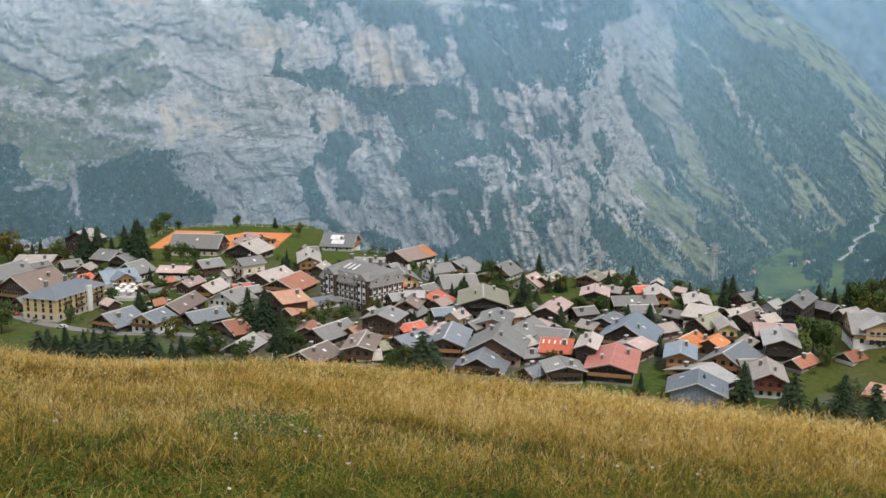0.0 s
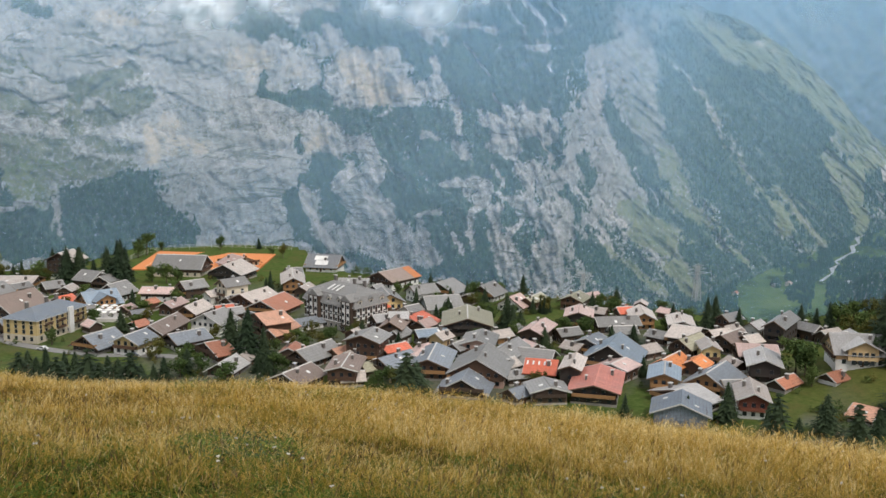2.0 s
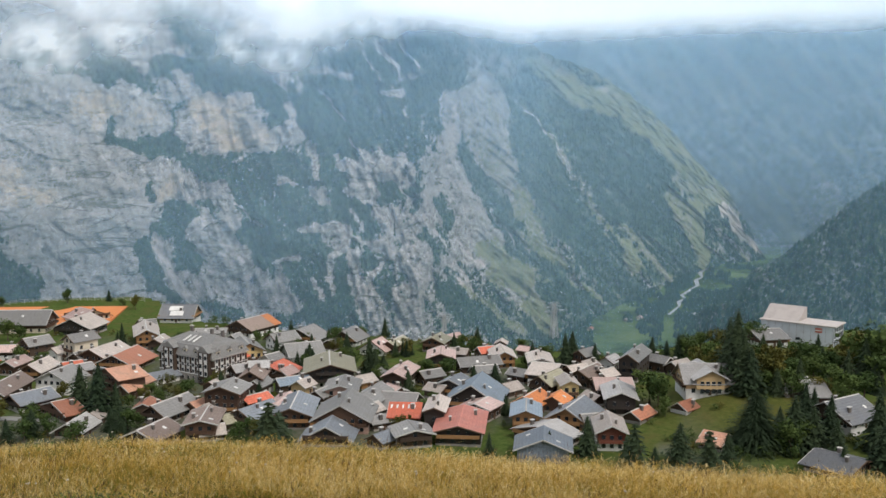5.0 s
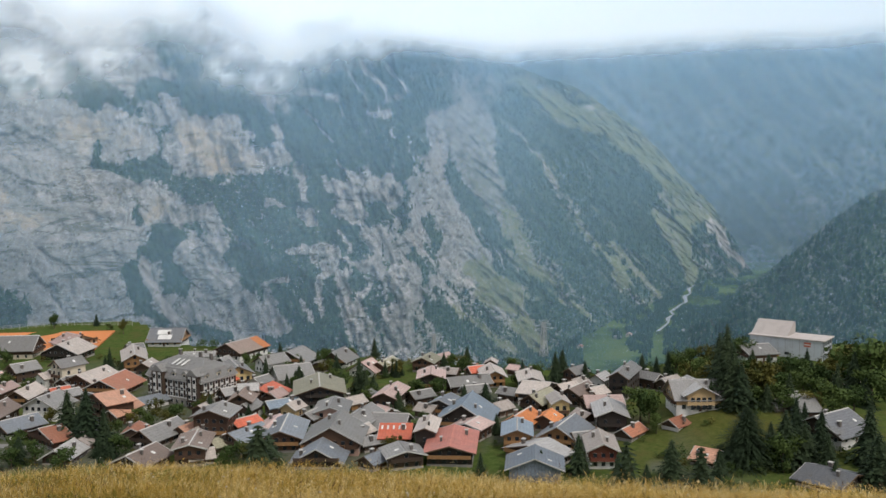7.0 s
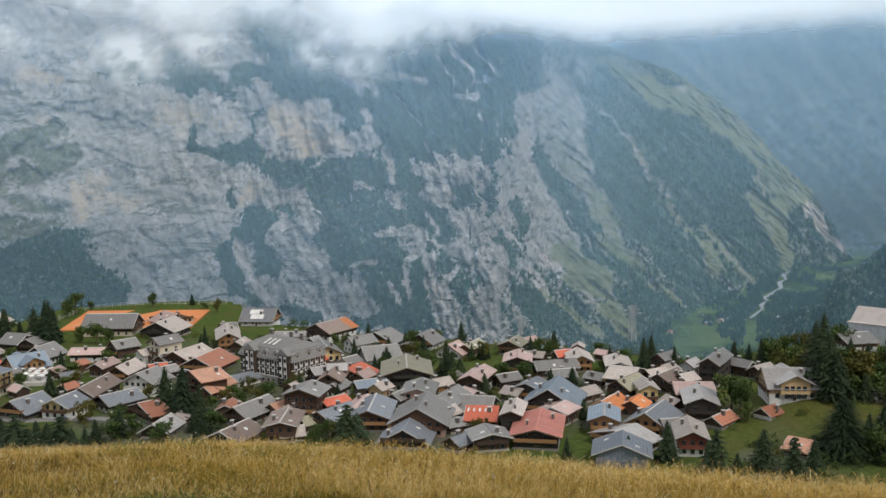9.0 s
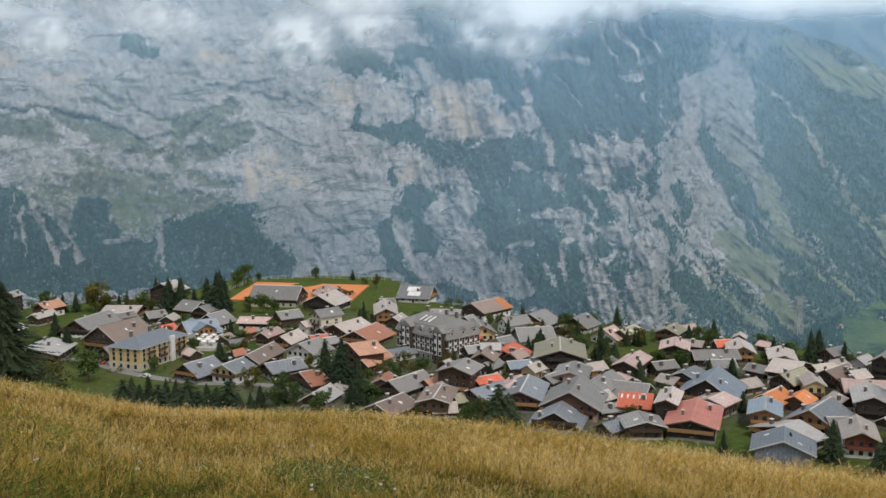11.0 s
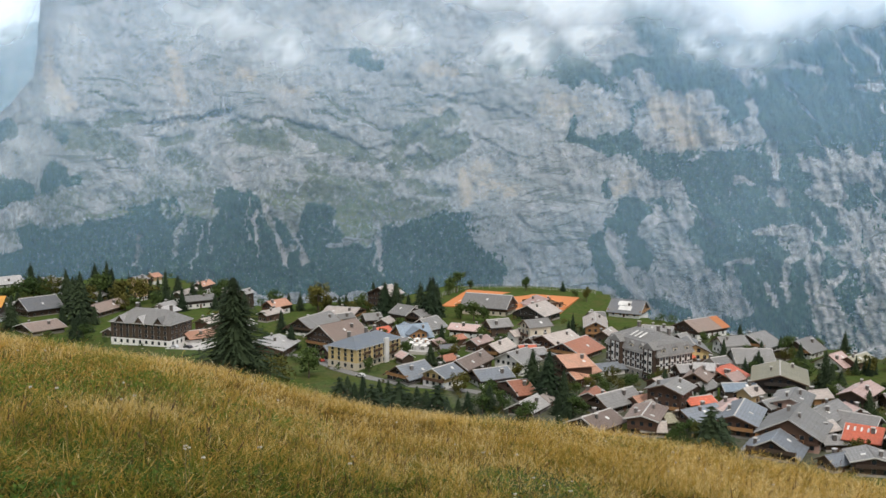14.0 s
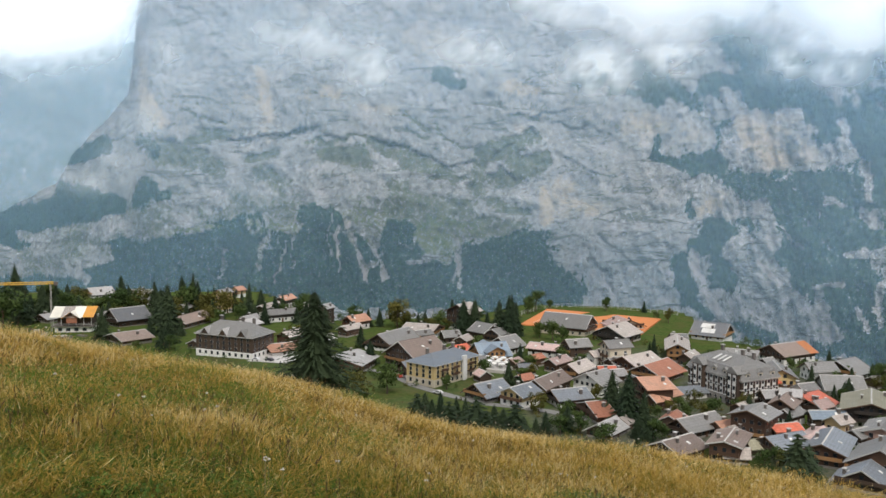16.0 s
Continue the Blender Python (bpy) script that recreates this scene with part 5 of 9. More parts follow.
    if L * W >= 60 and wall != "bluewall":
        floors, z0 = [], 0.9
        while z0 + 1.5 < wall_eave + 0.2:
            floors.append(z0)
            z0 += 2.6
        if z0 + 1.4 < wall_ridge - 0.6 and W > 9:
            floors.append(z0)
        for k, fz in enumerate(floors):
            half = wy - 0.5 if fz + 1.4 < wall_eave else max(1.2, (wall_ridge - fz - 1.4) / tp - 0.3)
            for turn_ in (90, -90):
                window_row(h, me, -half, half, -wx - 0.02 - (0.05 if fz < base_h else 0), fz, turn_, 2.35 if wall != "black" else 2.8)
            if fz + 1.4 < wall_eave:
                for turn_ in (0, 180):
                    window_row(h, me, -wx + 0.6, wx - 0.6, -wy - 0.02 - (0.05 if fz < base_h else 0), fz, turn_, 3.3)
        if len(floors) > 1 and wall not in ("white", "bluewall", "stone"):
            for s in (-1, 1):
                balcony(h, wy - 0.3, s * wx, floors[1] - 0.75, WALL[rng.choice((wall, wall, "honey")) if kind == "chalet" else "brown"], s)
                if len(floors) > 2 and rng.random() < 0.6:
                    balcony(h, wy * 0.6, s * wx, floors[2] - 0.75, WALL[wall if kind == "chalet" else "brown"], s)
        boxed("door", SHUTTER, h, -0.55, 0.55, -wy - 0.12, -wy - 0.02, 0.02, 2.1)
        cx, cy = rng.uniform(-0.3, 0.3) * L, rng.uniform(0.12, 0.3) * W * rng.choice((-1, 1))
        chimney(h, cx, cy, ridge - abs(cy) * tp - 0.6, ridge - abs(cy) * tp + 1.25)
        if L > 13 and rng.random() < 0.7:
            cx2 = cx + (0.35 * L if cx < 0 else -0.35 * L)
            chimney(h, cx2, -cy * 0.7, ridge - abs(cy * 0.7) * tp - 0.6, ridge - abs(cy * 0.7) * tp + 1.1, 0.42)
    tilt = math.degrees(math.atan(tp))
    if L * W >= 90 and extra == "" and rng.random() < 0.6:
        for s in (-1, 1):
            u, v = rng.uniform(-0.3, 0.3) * L, rng.uniform(0.35, 0.6) * hw
            bm = bmesh.new()
            box(bm, -0.5, 0.5, -0.65, 0.65, 0.0, 0.14, pose(u, s * v, ridge - v * tp, -s * tilt))
            part("skylight", bm, FRAME_WHITE, h, "pale skylight")
    if extra == "strips":
        for s in (-1, 1):
            for i in range(5):
                bm = bmesh.new()
                box(bm, -0.28, 0.28, -1.0, 1.0, 0.03, 0.12, pose(-L * 0.40 + i * L * 0.17, s * hw * 0.28, ridge - hw * 0.28 * tp, -s * tilt))
                part("roof_light", bm, FRAME_WHITE, h, "pale translucent roof light")
    if extra == "solar":
        for s in (-1, 1):
            for i in range(2):
                bm = bmesh.new()
                box(bm, -3.4, 3.4, -1.7, 1.7, 0.05, 0.18, pose(-1.2 + i * 1.2, s * hw * (0.30 + 0.34 * i), ridge - hw * (0.30 + 0.34 * i) * tp, -s * tilt))
                part("roof_panel", bm, FRAME_WHITE, h, "white glazed roof panel")
    if extra == "orange":
        for s in (-1, 1):
            slope(h, L, hw + 0.05, ridge, tp, s, ROOF["orange"], lift=0.06, x0=L * 0.26, x1=L / 2 + 0.15, t=0.2)
    if extra == "cross":
        for s in (-1, 1):
            w, out = min(W * 0.34, L * 0.3), hw * 0.98
            top = ridge - 0.5
            bm = bmesh.new()
            extruded(bm, [(-w * 0.85, base_h), (w * 0.85, base_h), (w * 0.85, top - w * 0.85 * 0.5 - 0.3), (0, top - 0.3), (-w * 0.85, top - w * 0.85 * 0.5 - 0.3)], 0, out)
            bmesh.ops.transform(bm, matrix=pose(0, 0, 0, 0, 0, 90 * s), verts=bm.verts[:])
            bmesh.ops.recalc_face_normals(bm, faces=bm.faces[:])
            part("front_gable", bm, WALL[wall], h)
            for q in (-1, 1):
                bm = bmesh.new()
                vs = [bm.verts.new(pose(0, 0, 0, 0, 0, 90 * s) @ Vector(c)) for c in
                      ((0, 0, top), (out + 1.2, 0, top), (out + 1.2, q * w * 1.15, top - w * 0.575), (0, q * w * 1.15, top - w * 0.575),
                       (0, 0, top - 0.25), (out + 1.2, 0, top - 0.25), (out + 1.2, q * w * 1.15, top - w * 0.575 - 0.25), (0, q * w * 1.15, top - w * 0.575 - 0.25))]
                for f in ((0, 1, 2, 3), (7, 6, 5, 4), (0, 4, 5, 1), (1, 5, 6, 2), (2, 6, 7, 3), (3, 7, 4, 0)):
                    bm.faces.new([vs[i] for i in f])
                bmesh.ops.recalc_face_normals(bm, faces=bm.faces[:])
                part("gable_roof", bm, ROOF[roof], h)
            for fz in (0.9, 3.5, 6.1):
                if fz + 2 < top - 1:
                    window_row(h, me, -w * 0.7, w * 0.7, -out - 0.03, fz, 0 if s < 0 else 180, 1.9)
    return h


def hotel(name, x, y, turn, L, W, eave, top, wall, roof, base, label, floors=3, inset=0.30, posts=None, step=2.8, bays=False):
    """A long block with a hipped or mansard roof, window rows on all sides."""
    FOOTPRINTS.append((x, y, radians(turn), L / 2 + 1.5, W / 2 + 1.5))
    z = ground_at(x, y)
    h = thing(name, x, y, z, turn, label, "hotel")
    lx, ly = L / 2, W / 2
    boxed("wall", WALL[wall], h, -lx, lx, -ly, ly, 2.9, eave)
    boxed("ground_floor", WALL[base], h, -lx - 0.08, lx + 0.08, -ly - 0.08, ly + 0.08, -2.5, 2.896)
    boxed("eave_board", TRIM, h, -lx - 0.7, lx + 0.7, -ly - 0.7, ly + 0.7, eave, eave + 0.3)
    bm = bmesh.new()
    o = 0.75
    a = [bm.verts.new(c) for c in ((-lx - o, -ly - o, eave + 0.3), (lx + o, -ly - o, eave + 0.3), (lx + o, ly + o, eave + 0.3), (-lx - o, ly + o, eave + 0.3))]
    ix, iy = W * inset, W * inset
    if posts:                          # a mansard: steep skirt, then a low hip
        m1 = [bm.verts.new(c) for c in ((-lx + 1.2, -ly + 1.2, eave + posts), (lx - 1.2, -ly + 1.2, eave + posts), (lx - 1.2, ly - 1.2, eave + posts), (-lx + 1.2, ly - 1.2, eave + posts))]
    else:
        m1 = None
    r = [bm.verts.new((-lx + ix + 2, 0, top)), bm.verts.new((lx - ix - 2, 0, top))]
    low = m1 or a
    if m1:
        for i in range(4):
            bm.faces.new((a[i], a[(i + 1) % 4], m1[(i + 1) % 4], m1[i]))
    bm.faces.new((low[0], low[1], r[1], r[0]))
    bm.faces.new((low[2], low[3], r[0], r[1]))
    bm.faces.new((low[1], low[2], r[1]))
    bm.faces.new((low[3], low[0], r[0]))
    bm.faces.new(a[::-1])
    bmesh.ops.recalc_face_normals(bm, faces=bm.faces[:])
    part("roof", bm, ROOF[roof], h)
    me = WINDOW if bays else WINDOW_SHUT
    gap = (eave - 2.9) / max(1, floors - 1)
    for k in range(floors):
        fz = 0.8 if k == 0 else 2.9 + gap * (k - 1) + gap * 0.25
        out = 0.1 if k == 0 or bays else 0.02
        for turn_, half, d in ((0, lx, ly), (180, lx, ly), (90, ly, lx), (-90, ly, lx)):
            window_row(h, me, -half + 0.6, half - 0.6, -d - out, fz, turn_, step)
    if bays:
        for turn_, half, d in ((0, lx, ly), (180, lx, ly), (90, ly, lx), (-90, ly, lx)):
            n = max(1, int((2 * half - 1.2) / step))
            for i in range(n):
                u = -half + 0.6 + (2 * half - 1.2) * (i + 0.5) / n
                bm = bmesh.new()
                box(bm, u - 0.80, u + 0.80, -d - 0.10, -d - 0.002, 3.2, eave - 0.2, pose(0, 0, 0, 0, 0, turn_))
                part("window_bay", bm, FRAME_WHITE, h, "white-painted window bay")
    for cx in (-0.28, 0.1, 0.3):
        chimney(h, cx * L, 0.12 * W, top - 1.2, top + 1.4, 0.6)
    return h

# ---- the village, house by house ----
# place, turn, length and width over the eaves, rise of the roof, height of the ridge
chalet(-178.2, 465.2, 79.1, 14.0, 16.2, 4.1, -74.3, "pale", "dark", "white")
chalet(-189.2, 436.3, 1.6, 17.9, 18.4, 2.5, -81.4, "pale", "dark", "white")
chalet(-190.8, 404.7, 80.4, 26.0, 17.9, 5.6, -79.8, "slate", "dark", "white")
chalet(-165.9, 375.8, 69.0, 22.7, 20.0, 6.2, -76.6, "brown", "dark", "stone")
chalet(-157.4, 349.8, 60.4, 8.4, 14.0, 4.4, -80.7, "bluegrey", "dark", "white")
chalet(-155.9, 401.8, 62.6, 9.7, 9.3, 2.4, -83.3, "red", "dark", "stone")
chalet(-138.4, 395.0, 41.0, 15.3, 16.4, 5.1, -79.5, "blue", "honey", "stone", "cross")
chalet(-137.0, 414.0, 68.8, 12.7, 14.5, 4.5, -79.7, "slate", "dark", "white")
chalet(-157.5, 441.4, -25.1, 12.0, 14.0, 3.9, -79.6, "slate", "dark", "stone")
chalet(-117.7, 411.1, -3.9, 15.0, 11.2, 2.0, -81.2, "pink", "dark", "white")
chalet(-104.1, 414.9, 41.1, 11.7, 10.2, 3.0, -78.8, "slate", "dark", "stone")
chalet(-104.9, 385.8, 72.3, 13.2, 7.5, 2.1, -81.4, "pink", "brown", "stone")
chalet(-94.5, 378.2, 75.3, 16.2, 10.4, 3.2, -81.0, "pale", "brown", "stone")
chalet(-97.6, 345.7, 78.5, 22.9, 10.8, 3.3, -79.9, "brown", "dark", "stone")
chalet(-81.7, 357.9, 66.6, 13.4, 15.8, 4.0, -79.5, "slate", "white", "white")
chalet(-86.6, 334.1, 45.2, 14.9, 12.5, 2.9, -81.7, "bluegrey", "black", "white")
chalet(-101.9, 324.8, 70.0, 12.7, 12.3, 2.9, -79.8, "bluegrey", "yellow", "white")
chalet(-115.4, 327.6, 64.6, 15.4, 13.8, 4.3, -80.4, "bluegrey", "black", "stone")
chalet(-74.0, 323.9, 38.6, 8.0, 20.0, 3.1, -82.7, "rust", "brown", "stone")
chalet(-65.7, 304.7, 75.1, 13.7, 10.6, 3.0, -83.7, "white", "dark", "stone")
chalet(-62.1, 314.6, 73.4, 8.0, 7.5, 1.9, -84.4, "pale", "dark", "stone")
chalet(-59.9, 352.5, 34.8, 11.8, 20.0, 2.7, -78.7, "salmon", "brown", "stone")
chalet(-55.4, 352.0, 62.2, 12.0, 10.8, 3.3, -81.6, "salmon", "brown", "stone")
chalet(-74.4, 401.2, 63.4, 19.8, 14.5, 3.4, -80.5, "pale", "brown", "stone")
chalet(-65.2, 394.4, 70.4, 20.6, 18.8, 4.4, -81.5, "rust", "brown", "stone")
chalet(-123.6, 474.4, -6.4, 26.0, 18.8, 5.8, -77.4, "slate", "brown", "cream")
chalet(-96.7, 466.6, 73.1, 19.3, 20.0, 4.7, -79.4, "pale", "black", "stone")
chalet(-100.5, 500.8, -51.0, 15.4, 20.0, 3.8, -82.0, "pink", "cream", "white")
chalet(-84.2, 405.0, 44.7, 12.8, 9.5, 2.8, -75.9, "slate", "cream", "cream")
chalet(-63.2, 440.0, 99.6, 26.0, 11.4, 2.9, -79.8, "pale", "honey", "stone")
chalet(-65.2, 458.4, 16.0, 8.0, 20.0, 3.5, -80.8, "slate", "cream", "white")
chalet(-54.2, 498.5, -11.0, 18.3, 18.6, 5.8, -80.7, "dark", "honey", "white", "solar")
chalet(-47.2, 367.5, 37.7, 12.9, 7.5, 2.2, -84.4, "bluegrey", "white", "white")
chalet(-16.3, 454.0, 51.5, 22.2, 17.3, 4.1, -80.4, "brown", "dark", "white", "orange")
chalet(-34.4, 441.3, -4.5, 14.9, 8.9, 1.7, -82.7, "slate", "white", "white")
chalet(-17.3, 394.9, 103.0, 18.9, 13.8, 3.5, -79.0, "slate", "yellow", "cream")
chalet(-2.3, 420.4, 34.7, 13.4, 10.8, 3.3, -81.4, "slate", "white", "white")
chalet(6.2, 400.3, 15.5, 16.3, 16.6, 4.5, -82.1, "slate", "white", "white")
chalet(8.3, 433.7, 59.1, 14.6, 20.0, 4.7, -81.7, "slate", "dark", "white")
chalet(27.7, 426.8, 59.8, 14.1, 14.7, 4.6, -81.8, "slate", "dark", "white")
chalet(15.6, 356.4, 88.2, 24.7, 19.9, 3.1, -79.2, "moss", "black", "white")
chalet(18.8, 327.6, 79.3, 16.6, 12.7, 2.0, -80.8, "slate", "rose", "rose")
chalet(27.6, 343.4, 31.7, 8.0, 7.5, 2.2, -83.1, "pale", "honey", "stone")
chalet(41.1, 343.2, 66.5, 19.6, 10.2, 2.2, -80.5, "pink", "dark", "white")
chalet(38.0, 403.6, 58.8, 11.2, 14.0, 4.4, -82.4, "pink", "white", "white")
chalet(46.6, 406.7, 58.5, 15.9, 7.5, 2.1, -83.1, "moss", "brown", "stone")
chalet(64.6, 405.5, 64.2, 14.3, 11.2, 2.4, -82.0, "moss", "brown", "stone")
chalet(60.8, 369.9, 78.9, 16.3, 11.9, 2.1, -80.7, "pink", "black", "stone")
chalet(70.5, 381.0, -28.1, 8.0, 7.5, 1.9, -82.8, "pale", "dark", "stone")
chalet(74.3, 362.1, 8.6, 17.9, 9.5, 2.9, -82.2, "slate", "dark", "stone")
chalet(74.3, 349.4, 8.2, 10.3, 8.4, 2.5, -82.8, "slate", "dark", "stone")
chalet(86.2, 371.1, 84.0, 16.7, 10.6, 2.7, -81.0, "pale", "honey", "stone")
chalet(81.9, 382.9, 15.3, 8.0, 7.5, 2.3, -82.8, "red", "dark", "stone")
chalet(59.0, 328.8, 56.1, 11.3, 8.9, 1.7, -81.4, "bluegrey", "black", "white")
chalet(63.9, 313.6, 67.2, 20.6, 20.0, 6.2, -78.6, "blue", "black", "stone")
chalet(59.3, 314.6, 58.5, 8.0, 7.5, 1.9, -82.4, "rust", "brown", "stone")
chalet(62.3, 298.1, 51.5, 10.6, 12.1, 1.6, -82.0, "pink", "brown", "stone")
chalet(46.5, 291.4, 74.2, 17.1, 7.6, 1.5, -79.7, "pale", "black", "stone")
chalet(37.2, 296.2, -13.5, 10.8, 16.0, 2.8, -81.2, "red", "dark", "stone", "strips")
chalet(52.1, 279.6, 75.0, 24.2, 16.0, 2.2, -81.2, "coral", "black", "stone")
chalet(36.0, 273.3, 95.0, 11.2, 12.7, 1.7, -81.7, "slate", "dark", "stone")
chalet(17.8, 296.5, 77.1, 21.3, 19.4, 5.3, -78.4, "slate", "brown", "rose")
chalet(1.8, 304.2, 81.8, 22.2, 14.5, 2.8, -80.7, "bluegrey", "brown", "stone")
chalet(11.8, 280.8, 77.2, 12.5, 16.8, 4.5, -81.5, "bluegrey", "dark", "stone")
chalet(27.1, 313.3, 63.5, 21.5, 11.4, 3.1, -80.6, "slate", "brown", "stone")
chalet(37.4, 312.4, -21.6, 12.7, 15.3, 3.8, -82.0, "slate", "dark", "stone")
chalet(36.5, 323.7, -60.6, 8.1, 7.5, 1.9, -82.4, "pink", "brown", "stone")
chalet(27.1, 272.9, 42.5, 8.0, 7.5, 2.2, -83.2, "bluegrey", "dark", "stone")
chalet(28.2, 291.6, 19.9, 8.0, 7.5, 1.9, -83.4, "slate", "dark", "stone")
chalet(-40.6, 288.5, 62.0, 15.0, 13.5, 3.0, -82.0, "brown", "dark", "stone")
chalet(-25.9, 295.6, 84.8, 17.2, 11.2, 1.5, -81.3, "brown", "brown", "stone")
chalet(-23.5, 291.8, 11.2, 8.2, 8.4, 2.4, -84.0, "pale", "dark", "stone")
chalet(-38.6, 316.3, 57.4, 19.1, 11.7, 3.6, -81.9, "slate", "dark", "stone")
chalet(-29.6, 318.0, 52.5, 8.8, 7.5, 2.2, -83.1, "salmon", "brown", "stone")
chalet(-46.4, 319.1, 82.1, 9.6, 7.6, 1.8, -82.7, "rust", "dark", "stone")
chalet(-20.3, 318.0, 73.8, 14.0, 13.8, 2.4, -77.5, "slate", "brown", "stone")
chalet(-12.1, 350.1, 79.9, 19.1, 9.9, 2.9, -79.8, "brown", "dark", "stone")
chalet(-17.6, 357.6, 29.8, 8.0, 7.8, 2.3, -80.6, "white", "dark", "stone")
chalet(-10.7, 355.7, 1.4, 8.0, 8.6, 1.9, -79.2, "white", "dark", "stone")
chalet(-4.4, 363.6, 67.6, 14.4, 16.8, 3.3, -82.0, "red", "dark", "white")
chalet(1.4, 343.3, 23.8, 12.8, 7.5, 2.2, -82.6, "blue", "dark", "stone")
chalet(-11.5, 321.8, 39.6, 11.1, 7.5, 1.8, -83.0, "red", "dark", "stone")
chalet(-10.6, 303.8, 49.0, 15.8, 12.1, 2.8, -81.6, "bluegrey", "dark", "stone")
chalet(-18.3, 300.6, 36.4, 8.0, 7.6, 2.3, -83.2, "moss", "dark", "stone")
chalet(-2.0, 312.1, 72.5, 17.2, 7.5, 1.0, -82.1, "pink", "brown", "stone")
chalet(96.2, 340.3, -31.5, 11.1, 20.0, 2.7, -80.6, "pale", "black", "white")
chalet(98.1, 357.5, 79.8, 16.8, 10.6, 1.6, -81.1, "pale", "dark", "stone")
chalet(93.6, 327.6, 46.5, 16.0, 10.4, 3.2, -81.1, "moss", "dark", "stone")
chalet(97.4, 317.0, 83.8, 11.9, 7.5, 1.9, -80.2, "pale", "yellow", "stone")
chalet(80.9, 303.9, 51.8, 14.8, 10.8, 3.2, -81.7, "orange", "dark", "stone")
chalet(89.4, 303.7, 57.6, 10.7, 9.1, 2.5, -82.4, "orange", "brown", "stone")
chalet(74.6, 287.0, 74.9, 16.1, 10.4, 2.0, -81.0, "blue", "honey", "stone")
chalet(90.5, 286.0, 53.7, 18.2, 18.4, 5.4, -80.5, "bluegrey", "honey", "stone")
chalet(93.4, 277.2, 5.5, 8.2, 13.2, 4.1, -82.0, "slate", "dark", "stone")
chalet(95.2, 266.6, 76.3, 17.1, 10.2, 2.4, -80.5, "pale", "oxblood", "white")
chalet(77.1, 271.7, 38.7, 11.4, 20.0, 2.7, -82.6, "white", "dark", "stone")
chalet(72.0, 257.0, 74.0, 14.0, 17.0, 3.4, -80.9, "steel", "bluewall", "bluewall")
chalet(109.4, 297.7, 75.3, 18.2, 11.7, 2.3, -79.2, "white", "black", "stone")
chalet(112.2, 312.5, -9.5, 13.9, 16.4, 2.5, -80.1, "pink", "dark", "stone")
chalet(109.8, 332.5, 46.0, 15.7, 10.4, 2.9, -80.7, "brown", "dark", "stone")
chalet(107.2, 338.2, 28.2, 10.2, 7.5, 2.3, -81.2, "pale", "dark", "white")
chalet(130.5, 339.1, 55.1, 21.9, 8.6, 2.7, -76.3, "slate", "black", "stone")
chalet(125.1, 351.2, 46.3, 9.6, 7.5, 2.3, -81.2, "white", "white", "white")
chalet(117.2, 357.9, 36.3, 9.9, 7.5, 2.3, -79.7, "slate", "dark", "white")
chalet(112.1, 286.1, 40.9, 11.5, 7.5, 2.3, -83.6, "rust", "dark", "stone")
chalet(140.3, 299.1, -9.5, 18.1, 17.1, 5.3, -73.0, "white", "ochre", "white", "cross")
chalet(128.3, 287.4, 32.7, 8.0, 7.5, 2.3, -82.3, "rust", "dark", "white")
chalet(125.5, 258.0, -46.6, 8.0, 12.0, 2.4, -83.8, "salmon", "dark", "stone")
chalet(150.5, 233.9, -58.5, 14.9, 18.1, 2.4, -84.1, "dark", "dark", "stone")
chalet(171.3, 266.8, 23.5, 17.6, 20.0, 5.1, -77.8, "dark", "dark", "white")
chalet(165.0, 287.2, 19.2, 10.5, 7.5, 2.2, -78.1, "slate", "brown", "stone")
chalet(171.4, 284.9, -9.5, 8.0, 20.0, 3.5, -76.5, "slate", "dark", "stone")
chalet(211.4, 390.6, 1.8, 14.8, 20.0, 3.1, -81.1, "slate", "brown", "white")
chalet(223.9, 337.9, 13.3, 11.6, 7.5, 2.1, -82.3, "white", "white", "white")
chalet(-392.6, 391.7, 82.6, 10.1, 12.7, 2.4, -83.7, "white", "dark", "stone")
chalet(-434.4, 478.0, 59.8, 15.9, 17.9, 3.8, -82.3, "white", "dark", "white")
chalet(-349.4, 404.9, -114.0, 19.7, 20.0, 5.5, -79.3, "dark", "dark", "stone")
chalet(-385.9, 460.9, 105.0, 18.9, 9.5, 2.9, -81.9, "slate", "dark", "white")
chalet(-402.4, 480.1, 25.4, 14.1, 7.8, 1.7, -82.0, "white", "white", "white")
chalet(-313.8, 364.3, -112.2, 17.2, 20.0, 2.7, -82.9, "brown", "dark", "stone")
chalet(-314.3, 413.2, 93.3, 26.0, 11.7, 3.6, -81.3, "brown", "brown", "stone")
chalet(-346.2, 450.6, 106.2, 14.6, 7.5, 2.3, -83.3, "white", "dark", "stone")
chalet(-270.3, 398.8, 80.8, 15.7, 12.1, 2.1, -79.6, "white", "dark", "stone")
chalet(-232.5, 370.0, 56.6, 14.0, 14.5, 2.4, -83.2, "salmon", "dark", "white")
chalet(-239.9, 392.7, 87.8, 15.2, 8.9, 2.3, -81.3, "pale", "brown", "stone")
chalet(-295.8, 460.6, 91.9, 20.5, 7.5, 1.9, -81.1, "pale", "dark", "white")
chalet(-277.5, 443.3, 53.6, 18.1, 9.3, 2.4, -80.9, "slate", "black", "white")
chalet(-300.9, 487.0, 90.8, 14.5, 7.6, 2.3, -80.4, "salmon", "dark", "white")
chalet(-323.8, 456.6, 79.4, 10.0, 7.5, 1.9, -74.3, "slate", "ochre", "white")
chalet(-229.1, 440.4, 71.9, 13.8, 9.7, 3.0, -80.4, "salmon", "brown", "white")
chalet(-222.5, 421.4, 75.7, 14.1, 7.5, 1.9, -81.9, "pale", "brown", "stone")
